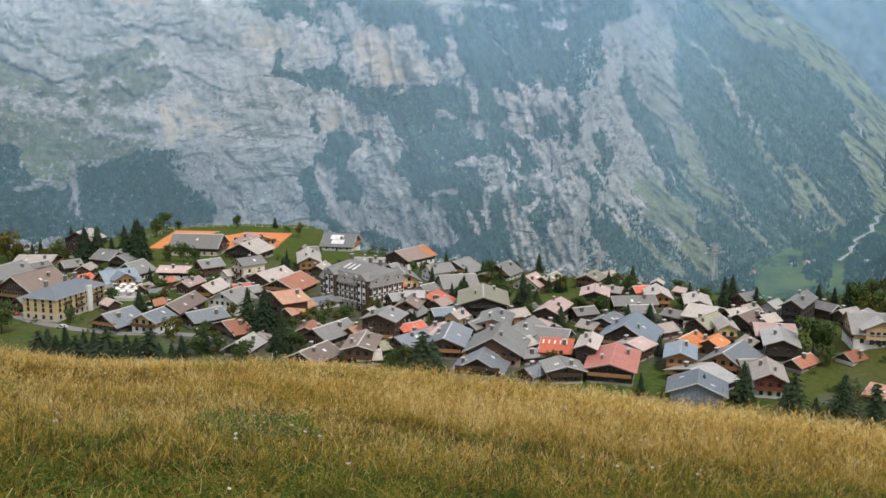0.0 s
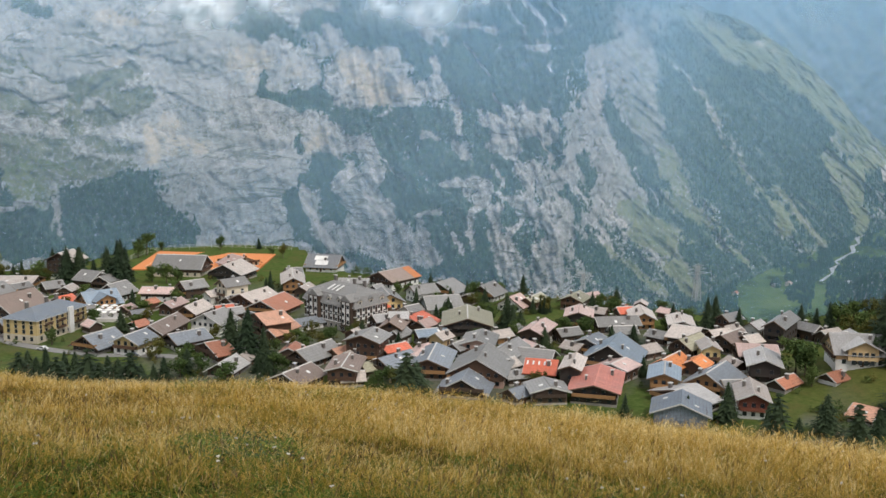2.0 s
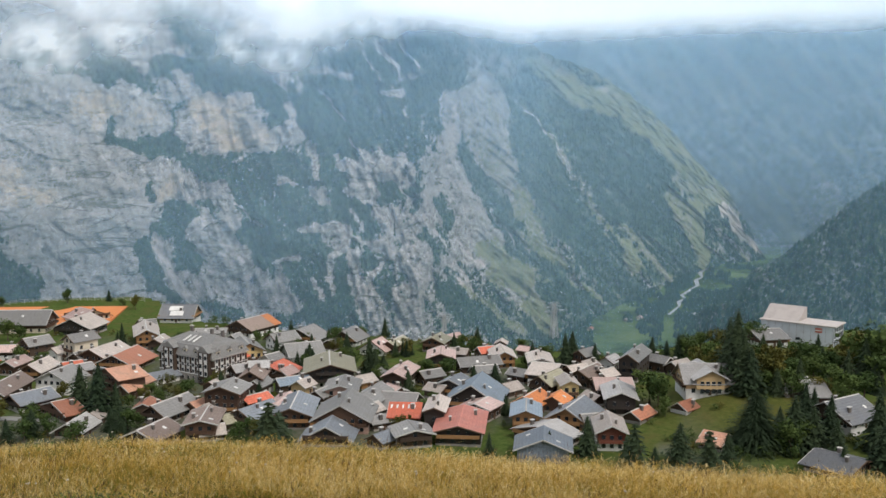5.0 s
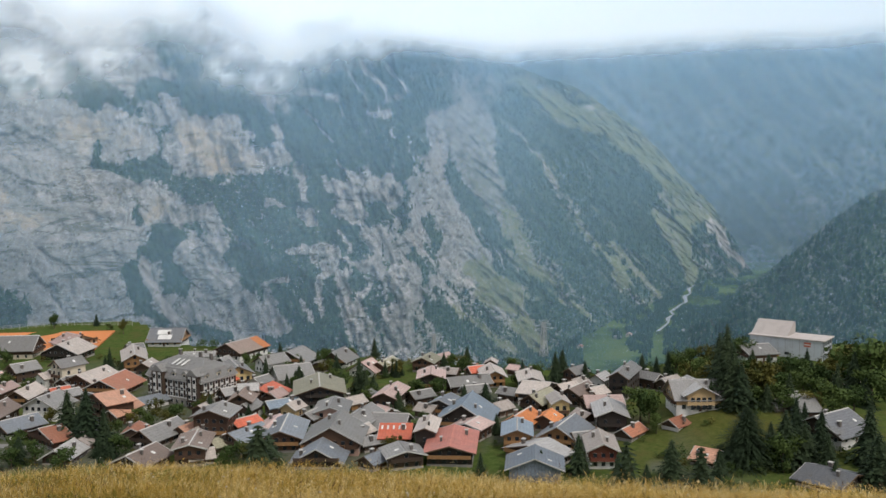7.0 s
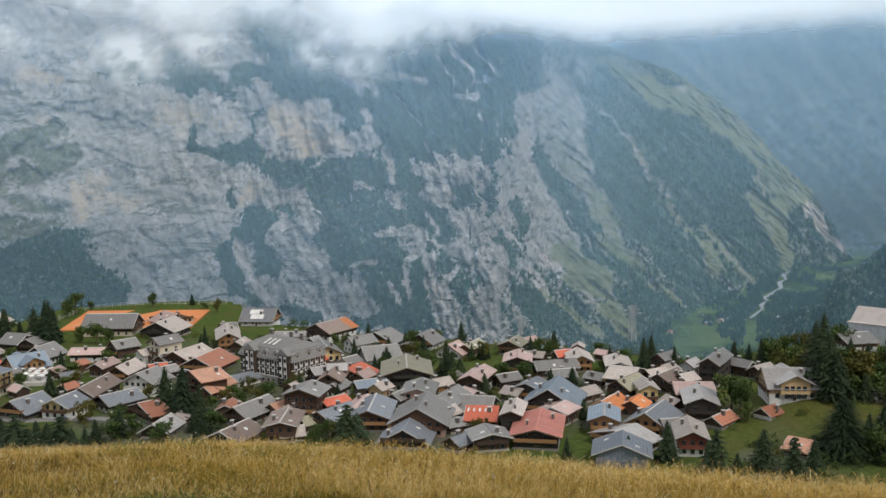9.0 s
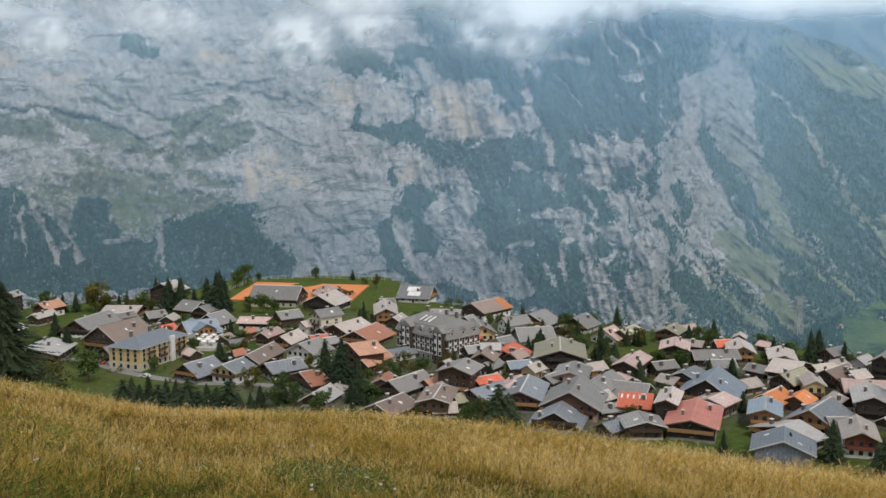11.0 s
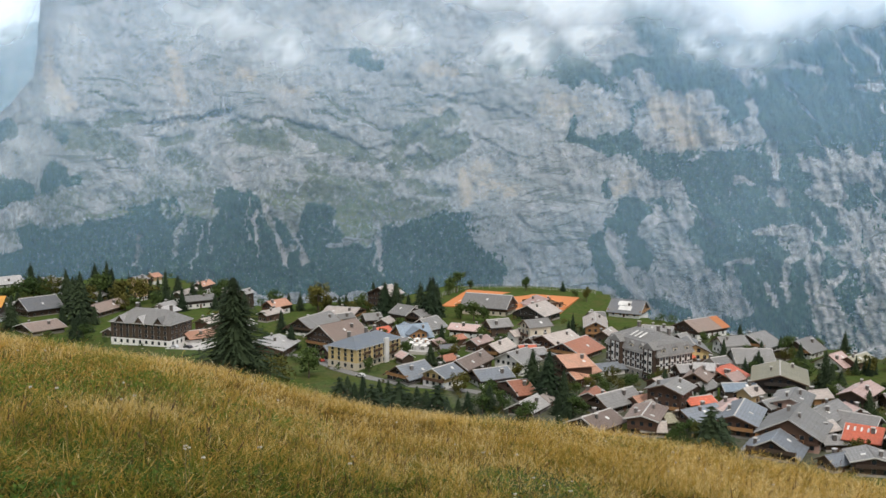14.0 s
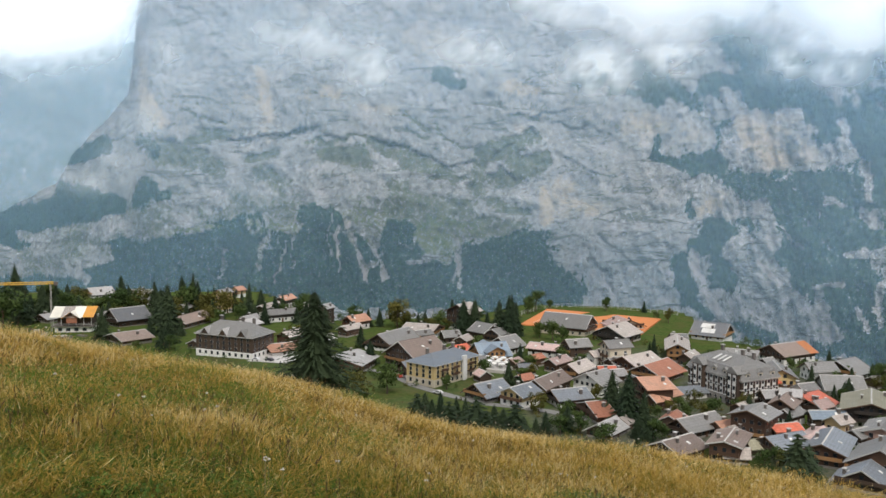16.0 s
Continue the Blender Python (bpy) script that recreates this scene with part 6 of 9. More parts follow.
chalet(-187.2, 353.1, 96.6, 21.7, 20.0, 2.7, -81.0, "white", "brown", "stone")
chalet(-274.6, 468.6, 92.8, 15.3, 7.5, 2.1, -81.1, "pale", "dark", "stone")
chalet(-250.5, 446.2, 84.9, 8.0, 7.5, 2.1, -76.6, "white", "dark", "stone")
chalet(-350.9, 511.0, 80.3, 8.0, 7.5, 2.2, -81.0, "salmon", "ochre", "white")
chalet(-197.5, 401.3, 65.8, 9.8, 7.5, 1.9, -83.4, "white", "dark", "stone")
chalet(-82.8, 380.7, 30.4, 8.0, 10.4, 2.9, -82.3, "red", "dark", "stone")
chalet(-78.9, 380.1, 41.8, 8.0, 7.5, 2.3, -83.2, "white", "dark", "stone")
chalet(-170.0, 425.5, 42.6, 9.3, 9.9, 2.7, -81.6, "slate", "dark", "stone")
chalet(-161.0, 421.2, 85.3, 9.0, 7.5, 2.1, -82.5, "pale", "dark", "stone")
chalet(-149.5, 436.9, 68.4, 8.8, 11.0, 2.4, -80.9, "slate", "dark", "stone")
chalet(-93.5, 407.1, 53.0, 8.0, 7.5, 2.2, -81.7, "pale", "white", "white")
chalet(-83.1, 399.4, 55.6, 8.3, 7.5, 2.2, -82.4, "slate", "dark", "white")
chalet(-55.8, 425.9, 76.9, 12.3, 7.5, 2.2, -82.6, "pale", "dark", "stone")
chalet(-36.1, 323.5, 45.2, 8.0, 7.5, 2.3, -83.9, "salmon", "brown", "stone")
chalet(-10.1, 342.9, 60.7, 9.2, 7.5, 2.2, -82.7, "slate", "dark", "white")
chalet(5.3, 337.9, 53.9, 8.0, 7.5, 2.3, -82.4, "pale", "ochre", "stone")
chalet(11.2, 323.0, 53.5, 8.0, 7.5, 2.2, -82.3, "slate", "dark", "white")
chalet(26.4, 302.6, 46.0, 8.0, 7.5, 2.3, -82.7, "pale", "dark", "stone")
chalet(52.7, 346.5, 25.1, 9.9, 7.5, 2.3, -83.0, "slate", "dark", "stone")
chalet(52.5, 327.6, -46.3, 8.5, 7.5, 2.1, -83.6, "pale", "dark", "stone")
chalet(86.4, 342.6, -46.4, 8.6, 7.5, 2.1, -83.0, "slate", "dark", "stone")
chalet(78.3, 324.8, 32.5, 8.2, 7.5, 2.3, -83.5, "pale", "dark", "stone")
chalet(103.5, 306.6, -76.9, 9.1, 7.5, 2.3, -83.6, "pale", "dark", "white")
chalet(116.3, 330.4, 29.1, 8.1, 7.5, 2.3, -81.3, "pale", "dark", "white")
chalet(143.3, 345.9, -58.1, 10.5, 7.5, 2.2, -80.7, "slate", "dark", "stone")
chalet(148.4, 338.6, 30.6, 10.1, 7.5, 2.2, -81.1, "pale", "dark", "stone")
chalet(113.3, 343.5, 38.4, 8.8, 7.5, 2.2, -80.9, "pale", "dark", "white")
chalet(-183.0, 421.7, 58.1, 9.5, 7.5, 2.1, -81.7, "slate", "dark", "stone")
chalet(-220.6, 390.6, 88.4, 14.3, 7.5, 2.1, -82.2, "white", "dark", "stone")
chalet(-284.4, 424.1, 85.7, 11.8, 7.5, 2.1, -81.8, "white", "dark", "white")
chalet(-361.2, 449.2, 88.8, 13.8, 7.5, 2.1, -82.5, "slate", "dark", "white")
chalet(-276.2, 367.5, 100.5, 8.0, 7.5, 1.9, -84.0, "slate", "dark", "stone")
chalet(-370.9, 408.8, 86.6, 8.0, 7.5, 2.1, -84.3, "white", "dark", "stone")
chalet(-56.1, 345.7, 55.8, 8.6, 7.5, 2.3, -83.1, "salmon", "brown", "stone")
chalet(-25.6, 313.9, 56.7, 8.0, 7.5, 2.2, -83.1, "pale", "brown", "stone")
chalet(-0.8, 359.0, 53.2, 8.3, 7.5, 2.3, -82.8, "pink", "dark", "white")
chalet(-6.3, 380.0, 46.5, 8.6, 7.5, 2.2, -81.9, "slate", "white", "white")
chalet(-20.0, 384.8, 58.4, 8.0, 7.5, 2.2, -81.9, "red", "cream", "white")

# ---- large buildings ----
h = hotel("hotel", -142.8, 350.2, 72.6, 28.0, 14.5, 8.2, 11.8, "yellow", "steel", "cream", "yellow plastered hotel with blue-grey hipped roof and balconies", 4)
for k in range(2):
    for bx in (-8.5, -1.5, 8.0):
        b = boxed("balcony", WALL["brown"], h, bx - 2.0, bx + 2.0, -8.5, -7.25, 3.3 + k * 2.6, 3.45 + k * 2.6, "brown wooden balcony")
        boxed("balcony_rail", WALL["brown"], b, bx - 2.0, bx + 2.0, -8.55, -8.47, 3.454 + k * 2.6, 4.3 + k * 2.6)
boxed("stair_tower", WALL["white"], h, 3.0, 5.4, -8.2, -7.25, 0, 10.0, "pale stair tower on the front")

h = hotel("hotel", -32.6, 374.2, -42.1, 29.0, 18.0, 9.8, 17.0, "dark", "slate", "stone", "brown half-timbered hotel with grey mansard roof", 4, posts=4.0, step=2.7, bays=True)
for s, half, d, turn_ in ((1, 14.5, 9.0, 0), (-1, 14.5, 9.0, 180), (1, 9.0, 14.5, 90), (-1, 9.0, 14.5, -90)):
    for i in range(int(half * 2 / 5)):
        u = -half + (i + 0.5) * 2 * half / int(half * 2 / 5)
        m = pose(0, 0, 0, 0, 0, turn_)
        bm = bmesh.new()
        box(bm, u - 1.0, u + 1.0, -d - 0.1, -d + 2.2, 10.2, 12.5, m)
        dormer = part("dormer", bm, WALL["cream"], h, "pale dormer in the mansard roof")
        bm = bmesh.new()
        extruded(bm, [(-1.4, 12.4), (1.4, 12.4), (0, 13.5)], -d - 0.4, -d + 3.4)
        bmesh.ops.transform(bm, matrix=m @ pose(u, 0, 0) @ pose(0, 0, 0, 0, 0, 90) @ Matrix.Diagonal((1, -1, 1, 1)), verts=bm.verts[:])
        bmesh.ops.recalc_face_normals(bm, faces=bm.faces[:])
        part("dormer_roof", bm, ROOF["slate"], dormer)
        shared("window", WINDOW, h, m @ pose(u, -d - 0.12, 10.7))
for bx0, bx1 in ((-10.5, -4.5), (8.5, 14.0)):
    bay = boxed("bay", WALL["dark"], h, bx0, bx1, -10.6, -9.0, -2.0, 12.4, "projecting bay with a gable")
    mid_x, wide = (bx0 + bx1) / 2, (bx1 - bx0) / 2 + 0.5
    bm = bmesh.new()
    vs = [bm.verts.new(c) for c in ((mid_x - wide, -11.0, 12.4), (mid_x + wide, -11.0, 12.4), (mid_x, -11.0, 14.9), (mid_x - wide, -5.0, 12.4), (mid_x + wide, -5.0, 12.4), (mid_x, -5.0, 14.9))]
    for f in ((0, 1, 2), (5, 4, 3), (0, 3, 4, 1), (1, 4, 5, 2), (2, 5, 3, 0)):
        bm.faces.new([vs[i] for i in f])
    bmesh.ops.recalc_face_normals(bm, faces=bm.faces[:])
    part("bay_roof", bm, ROOF["slate"], bay)
    for q in (0.28, 0.72):
        ux = bx0 + (bx1 - bx0) * q
        boxed("window_strip", FRAME_WHITE, bay, ux - 0.8, ux + 0.8, -10.66, -10.6, 3.2, 12.0, "white-painted window strip")
    for fz in (0.8, 3.6, 6.4, 9.6):
        window_row(h, WINDOW_SHUT, bx0 + 0.1, bx1 - 0.1, -10.70, fz, 0, 2.6)
for bz in (2.95, 6.2, 9.3):
    boxed("string_course", FRAME_WHITE, h, -14.62, 14.62, -9.12, 9.12, bz, bz + 0.28, "white string course")
for k in range(3):
    bm = bmesh.new()
    box(bm, -0.5, 0.5, -2.2, 2.2, 0.02, 0.16, pose(-3.4 + k * 2.6, -4.5, 15.4, 20))
    part("skylight", bm, FRAME_WHITE, h, "long pale skylight")

h = hotel("hotel", -250.0, 360.9, -1.4, 30.5, 17.0, 9.6, 15.2, "dark", "slate", "white", "dark timber hotel with grey roof and white ground floor", 4, step=3.1)
for i in range(3):
    u = -10 + i * 10
    bm = bmesh.new()
    extruded(bm, [(-2.2, 9.9), (2.2, 9.9), (0, 12.8)], -9.0, -2.0)
    bmesh.ops.transform(bm, matrix=pose(u, 0, 0) @ pose(0, 0, 0, 0, 0, 90) @ Matrix.Diagonal((1, -1, 1, 1)), verts=bm.verts[:])
    bmesh.ops.recalc_face_normals(bm, faces=bm.faces[:])
    g = part("front_gable", bm, WALL["dark"], h, "small dark gable over the eaves")
    for q in (-1, 1):
        bm = bmesh.new()
        vs = [bm.verts.new(c) for c in ((u, -9.5, 13.05), (u + q * 2.8, -9.5, 9.5), (u + q * 2.8, -2, 9.5), (u, -2, 13.05), (u, -9.5, 12.85), (u + q * 2.8, -9.5, 9.3), (u + q * 2.8, -2, 9.3), (u, -2, 12.85))]
        for f in ((0, 1, 2, 3), (7, 6, 5, 4), (0, 4, 5, 1), (1, 5, 6, 2), (2, 6, 7, 3), (3, 7, 4, 0)):
            bm.faces.new([vs[i2] for i2 in f])
        bmesh.ops.recalc_face_normals(bm, faces=bm.faces[:])
        part("gable_roof", bm, ROOF["white" if i < 2 else "slate"], g)


def cable_station(x, y, turn):
    """The cable car's valley hall: a pale box, a tall shed roof behind, a glazed end."""
    panel = surface("panel_pale", (0.52, 0.55, 0.58), vary=0.08, rough=0.5)
    deck = surface("roof_membrane", (0.50, 0.45, 0.42), vary=0.12)
    z = ground_at(x, y)
    h = thing("cable_car_station", x, y, z, turn, "pale modern cable car station with flat roof", "station")
    boxed("hall", panel, h, -16, 16, -7, 7, -3, 8.6)
    boxed("roof", deck, h, -16.6, 17.6, -7.6, 7.6, 8.6, 9.1, "flat grey-pink roof deck")
    bm = bmesh.new()
    extruded(bm, [(-5.0, 9.1), (6.5, 9.1), (6.5, 14.4), (4.5, 14.8)], -16.0, 0.5)
    bmesh.ops.recalc_face_normals(bm, faces=bm.faces[:])
    part("upper_hall", bm, deck, h, "sloping upper hall over the machinery")
    for i in range(9):
        boxed("wall_joint", TRIM_DARK, h, -12.6 + i * 3.2, -12.54 + i * 3.2, -7.03, -6.99, -1, 8.5)
    boxed("glazed_end", GLASS, h, 16.02, 16.3, -6.2, 6.4, 0, 7.8, "dark glazed end wall")
    for i in range(5):
        boxed("post", panel, h, 16.3, 16.8, -7.0 + i * 3.35, -6.5 + i * 3.35, -2, 8.6)
    for fz in (2.6, 5.4):
        boxed("floor_beam", panel, h, 16.3, 16.6, -6.9, 6.9, fz, fz + 0.4)
    boxed("sign", ROOF["red"], h, 8.5, 11.5, -7.12, -7.02, 5.6, 7.6, "plain red sign panel")
    boxed("sign_bar", FRAME_WHITE, h, 8.6, 11.4, -7.18, -7.13, 6.4, 6.8, "plain white bar on the sign")
    for i in range(3):
        boxed("window_opening", GLASS, h, -9 + i * 4.5, -7 + i * 4.5, -7.08, -7.0, 1.2, 2.4)


cable_station(232.1, 395.9, -47.9)

# ---- the tennis courts on the far edge ----
clay = surface("red_clay", (0.56, 0.20, 0.065), vary=0.12, scale=0.5, bump=0.0, stain=(0.42, 0.17, 0.07))
bm = bmesh.new()
z = -87.2
for ring in (((-153.6, 487.2), (-155.0, 545.0), (-86.5, 537.0), (-88.5, 479.0)),):
    top = [bm.verts.new((px, py, z)) for px, py in ring]
    low = [bm.verts.new((px, py, z - 1.8)) for px, py in ring]
    bm.faces.new(top[::-1])
    for i in range(4):
        j = (i + 1) % 4
        bm.faces.new((top[i], top[j], low[j], low[i]))
bmesh.ops.recalc_face_normals(bm, faces=bm.faces[:])
court = part("tennis_court", bm, clay, None)
tagged(court, "orange clay tennis courts on the terrace edge", "tennis court")
bm = bmesh.new()
for u in (0.08, 0.30, 0.54, 0.78):
    ax, ay = -153.6 + 65 * u, 487.2 - 8.2 * u
    for off in (0, 10.9):
        box(bm, ax + off, ax + off + 0.12, ay + 8, ay + 32, z + 0.004, z + 0.03)
    for off in (8, 32):
        box(bm, ax, ax + 11, ay + off, ay + off + 0.12, z + 0.005, z + 0.03)
tagged(part("court_lines", bm, FRAME_WHITE, court), "white court lines", kind="stuff")


def fence(points, height, mat, label, gap=3.0, rails=(0.3, 0.6, 0.95)):
    """Posts and rails along a line on the ground."""
    x0, y0 = points[0]
    f = thing("fence", x0, y0, ground_at(x0, y0), 0, label, "fence")
    z0 = ground_at(x0, y0)
    for (ax, ay), (bx, by) in zip(points, points[1:]):
        d = math.hypot(bx - ax, by - ay)
        n = max(1, int(d / gap))
        for i in range(n + 1):
            px, py = ax + (bx - ax) * i / n - x0, ay + (by - ay) * i / n - y0
            g = ground_at(px + x0, py + y0) - z0
            boxed("post", mat, f, px - 0.07, px + 0.07, py - 0.07, py + 0.07, g - 0.3, g + height)
        for r in rails:
            bm = bmesh.new()
            ga, gb = ground_at(ax, ay) - z0 + height * r, ground_at(bx, by) - z0 + height * r
            dx, dy = (bx - ax) / d * 0.04, (by - ay) / d * 0.04
            vs = [bm.verts.new(c) for c in ((ax - x0 - dy, ay - y0 + dx, ga), (bx - x0 - dy, by - y0 + dx, gb), (bx - x0 + dy, by - y0 - dx, gb), (ax - x0 + dy, ay - y0 - dx, ga),
                                            (ax - x0 - dy, ay - y0 + dx, ga + 0.09), (bx - x0 - dy, by - y0 + dx, gb + 0.09), (bx - x0 + dy, by - y0 - dx, gb + 0.09), (ax - x0 + dy, ay - y0 - dx, ga + 0.09))]
            for q in ((0, 1, 2, 3), (7, 6, 5, 4), (0, 4, 5, 1), (1, 5, 6, 2), (2, 6, 7, 3), (3, 7, 4, 0)):
                bm.faces.new([vs[i] for i in q])
            part("rail", bm, mat, f)
    return f


fence(((-165, 508), (-160, 545), (-150, 560), (-120, 562), (-80, 556)), 2.6, TRIM, "pale wire fence behind the tennis courts", 4.0)
fence(((168, 330), (174, 328), (182, 330), (190, 326)), 1.1, TRIM, "short pale wooden garden fence", 1.2)
fence(((84, 296), (100, 288), (112, 300)), 1.0, TRIM_DARK, "dark wooden fence beside the lane", 2.5)

# ---- power line pylons beyond the edge ----
STEEL = surface("galvanised_steel", (0.42, 0.44, 0.45), vary=0.1, rough=0.5)


def pylon(x, y, foot, height, turn):
    p = thing("pylon", x, y, foot, turn, "grey steel lattice pylon behind the village", "pylon", "pylons")
    w = height * 0.09
    spread = lambda t: w * (1 - t) + 0.55 * t

    def strut(bm, a, b, t=0.13):
        a, b = Vector(a), Vector(b)
        m = Matrix.Translation((a + b) / 2) @ (b - a).to_track_quat("Z", "Y").to_matrix().to_4x4()
        d = (b - a).length / 2
        box(bm, -t, t, -t, t, -d, d, m)
    for sx, sy in ((-1, -1), (1, -1), (1, 1), (-1, 1)):
        bm = bmesh.new()
        strut(bm, (sx * w, sy * w, 0), (sx * 0.55, sy * 0.55, height), 0.10)
        part("leg", bm, STEEL, p)
    for k in range(9):
        t0, t1 = k / 9, (k + 1) / 9
        for (ax, ay), (bx, by) in (((-1, -1), (1, -1)), ((1, -1), (1, 1)), ((1, 1), (-1, 1)), ((-1, 1), (-1, -1))):
            s0, s1 = spread(t0), spread(t1)
            bm = bmesh.new()
            strut(bm, (ax * s0, ay * s0, t0 * height), (bx * s1, by * s1, t1 * height), 0.05)
            part("brace", bm, STEEL, p)
            bm = bmesh.new()
            strut(bm, (bx * s0, by * s0, t0 * height), (ax * s1, ay * s1, t1 * height), 0.05)
            part("brace", bm, STEEL, p)
    for t, reach in ((0.78, 5.5), (0.90, 4.2), (0.99, 3.0)):
        for s in (-1, 1):
            bm = bmesh.new()
            strut(bm, (0, 0, t * height + 0.9), (s * reach, 0, t * height), 0.08)
            part("cross_arm", bm, STEEL, p)
            bm = bmesh.new()
            strut(bm, (0, 0, t * height - 0.6), (s * reach, 0, t * height), 0.08)
            part("cross_arm", bm, STEEL, p)
    return p


pylon(75, 447, -89, 8.5, 12)
pylon(123, 423, -89, 16.5, 18)

# ---- terrace with parasols beside the yellow hotel ----
deck = boxed("cafe_terrace", TRIM, None, -142, -122, 368, 386, -90, -85.6)
tagged(deck, "pale raised cafe terrace beside the yellow hotel", "terrace")
canvas = surface("parasol_canvas", (0.74, 0.72, 0.68), vary=0.06)


def parasol():
    p = thing("parasol", 0, 0, 0, 0, "open white square parasol on the cafe terrace", "parasol", "cafe parasols")
    boxed("pole", IRON, p, -0.04, 0.04, -0.04, 0.04, 0, 2.5)
    bm = bmesh.new()
    tip = bm.verts.new((0, 0, 2.85))
    rim = [bm.verts.new((1.45 * math.cos(a), 1.45 * math.sin(a), 2.25 + (0.06 if i % 2 else 0))) for i, a in enumerate(np.linspace(0, 2 * math.pi, 8, endpoint=False))]
    hem = [bm.verts.new((v.co.x, v.co.y, v.co.z - 0.22)) for v in rim]
    for i in range(8):
        j = (i + 1) % 8
        bm.faces.new((tip, rim[i], rim[j]))
        bm.faces.new((rim[i], hem[i], hem[j], rim[j]))
    part("canopy", bm, canvas, p)
    return p


first = parasol()
first.matrix_basis = pose(-139.5, 370.5, -85.6)
for i in range(5):
    for k in range(4):
        if i or k:
            copy_thing(first, pose(-139.5 + i * 3.7 + 0.5 * (k % 2), 370.5 + k * 4.0, -85.6, 0, 0, 17 * i + 31 * k))

# ---- building site at the far end: crane, unfinished chalet, materials ----
crane_paint = surface("crane_yellow", (0.66, 0.40, 0.07), vary=0.15, rough=0.5)
CRANE_X, CRANE_Y = -366.0, 368.0
crane = thing("tower_crane", CRANE_X, CRANE_Y, ground_at(CRANE_X, CRANE_Y), 44.8, "yellow tower crane over the unfinished chalet", "crane")


def lattice(name, parent, a, b, half, mat, label, bays, t=0.09):
    """Four chords with diagonal lacing between two ends."""
    a, b = Vector(a), Vector(b)
    m = Matrix.Translation(a) @ (b - a).to_track_quat("Z", "Y").to_matrix().to_4x4()
    length = (b - a).length
    bm = bmesh.new()
    for sx, sy in ((-1, -1), (1, -1), (1, 1), (-1, 1)):
        box(bm, sx * half - t, sx * half + t, sy * half - t, sy * half + t, 0, length, m)
    for i in range(bays):
        z0, z1 = length * i / bays, length * (i + 1) / bays
        for (ax, ay), (bx, by) in (((-1, -1), (1, -1)), ((1, -1), (1, 1)), ((1, 1), (-1, 1)), ((-1, 1), (-1, -1))):
            p, q = Vector((ax * half, ay * half, z0)), Vector((bx * half, by * half, z1))
            mm = m @ Matrix.Translation((p + q) / 2) @ (q - p).to_track_quat("Z", "Y").to_matrix().to_4x4()
            d = (q - p).length / 2
            box(bm, -t * 0.6, t * 0.6, -t * 0.6, t * 0.6, -d, d, mm)
    return part(name, bm, mat, parent, label)


lattice("mast", crane, (0, 0, 0), (0, 0, 24.5), 0.3, TRIM, "slim grey lattice mast", 14)
lattice("jib", crane, (1.5, 0, 24.9), (-34, 0, 25.5), 0.5, crane_paint, "long yellow jib", 24, 0.14)
boxed("counterweight", CHIMNEY, crane, 1.5, 3.6, -0.7, 0.7, 23.6, 25.4)

tarp_orange, tarp_white = surface("tarp_orange", (0.72, 0.34, 0.06), vary=0.15, rough=0.5), surface("tarp_white", (0.78, 0.74, 0.64), vary=0.12, rough=0.5)
site = thing("unfinished_chalet", -357.0, 376.0, ground_at(-357.0, 376.0), 28, "unfinished chalet with orange and white roof sheets", "chalet")
FOOTPRINTS.append((-357.0, 376.0, radians(28), 12, 10))
boxed("ground_floor", WALL["white"], site, -9, 9, -7, 7, -1.0, 3.2, "bare white ground floor")
boxed("floor_slab", CHIMNEY, site, -10.5, 10.5, -8.4, 7.6, 3.2, 3.6)
boxed("inner_wall", WALL["dark"], site, -8.2, 8.2, -4.6, 6.4, 3.6, 8.2)
for i in range(6):
    boxed("timber_post", TRIM, site, -9.4 + i * 3.7, -9.1 + i * 3.7, -7.9, -7.6, 3.6, 8.6)
for i in range(2):
    boxed("railing", TRIM, site, -9.6, 9.6, -8.2, -8.1, 4.2 + i * 0.55, 4.32 + i * 0.55)
for i in range(4):
    boxed("window_opening", GLASS, site, -7.4 + i * 4.0, -5.4 + i * 4.0, -7.08, -6.98, 0.7, 2.4)
for q, y_in, y_out in ((-1, 0, -9.6), (1, 0, 8.6)):
    for k in range(4):
        x0, x1 = -10.8 + k * 5.4, -10.8 + (k + 1) * 5.4
        bm = bmesh.new()
        drop, lift = 4.2, 0.02 * k
        vs = [bm.verts.new(c) for c in ((x0, y_in, 12.4 + lift), (x1, y_in, 12.4 + lift), (x1, y_out, 12.4 - drop + lift), (x0, y_out, 12.4 - drop + lift),
                                        (x0, y_in, 12.25 + lift), (x1, y_in, 12.25 + lift), (x1, y_out, 12.25 - drop + lift), (x0, y_out, 12.25 - drop + lift))]
        for f in ((0, 1, 2, 3), (7, 6, 5, 4), (0, 4, 5, 1), (1, 5, 6, 2), (2, 6, 7, 3), (3, 7, 4, 0)):
            bm.faces.new([vs[i] for i in f])
        bmesh.ops.recalc_face_normals(bm, faces=bm.faces[:])
        part("roof_sheet", bm, (tarp_white, ROOF["pale"], tarp_white, tarp_orange)[(k + (q > 0)) % 4], site, ("white", "grey", "white", "orange")[(k + (q > 0)) % 4] + " roof sheet")
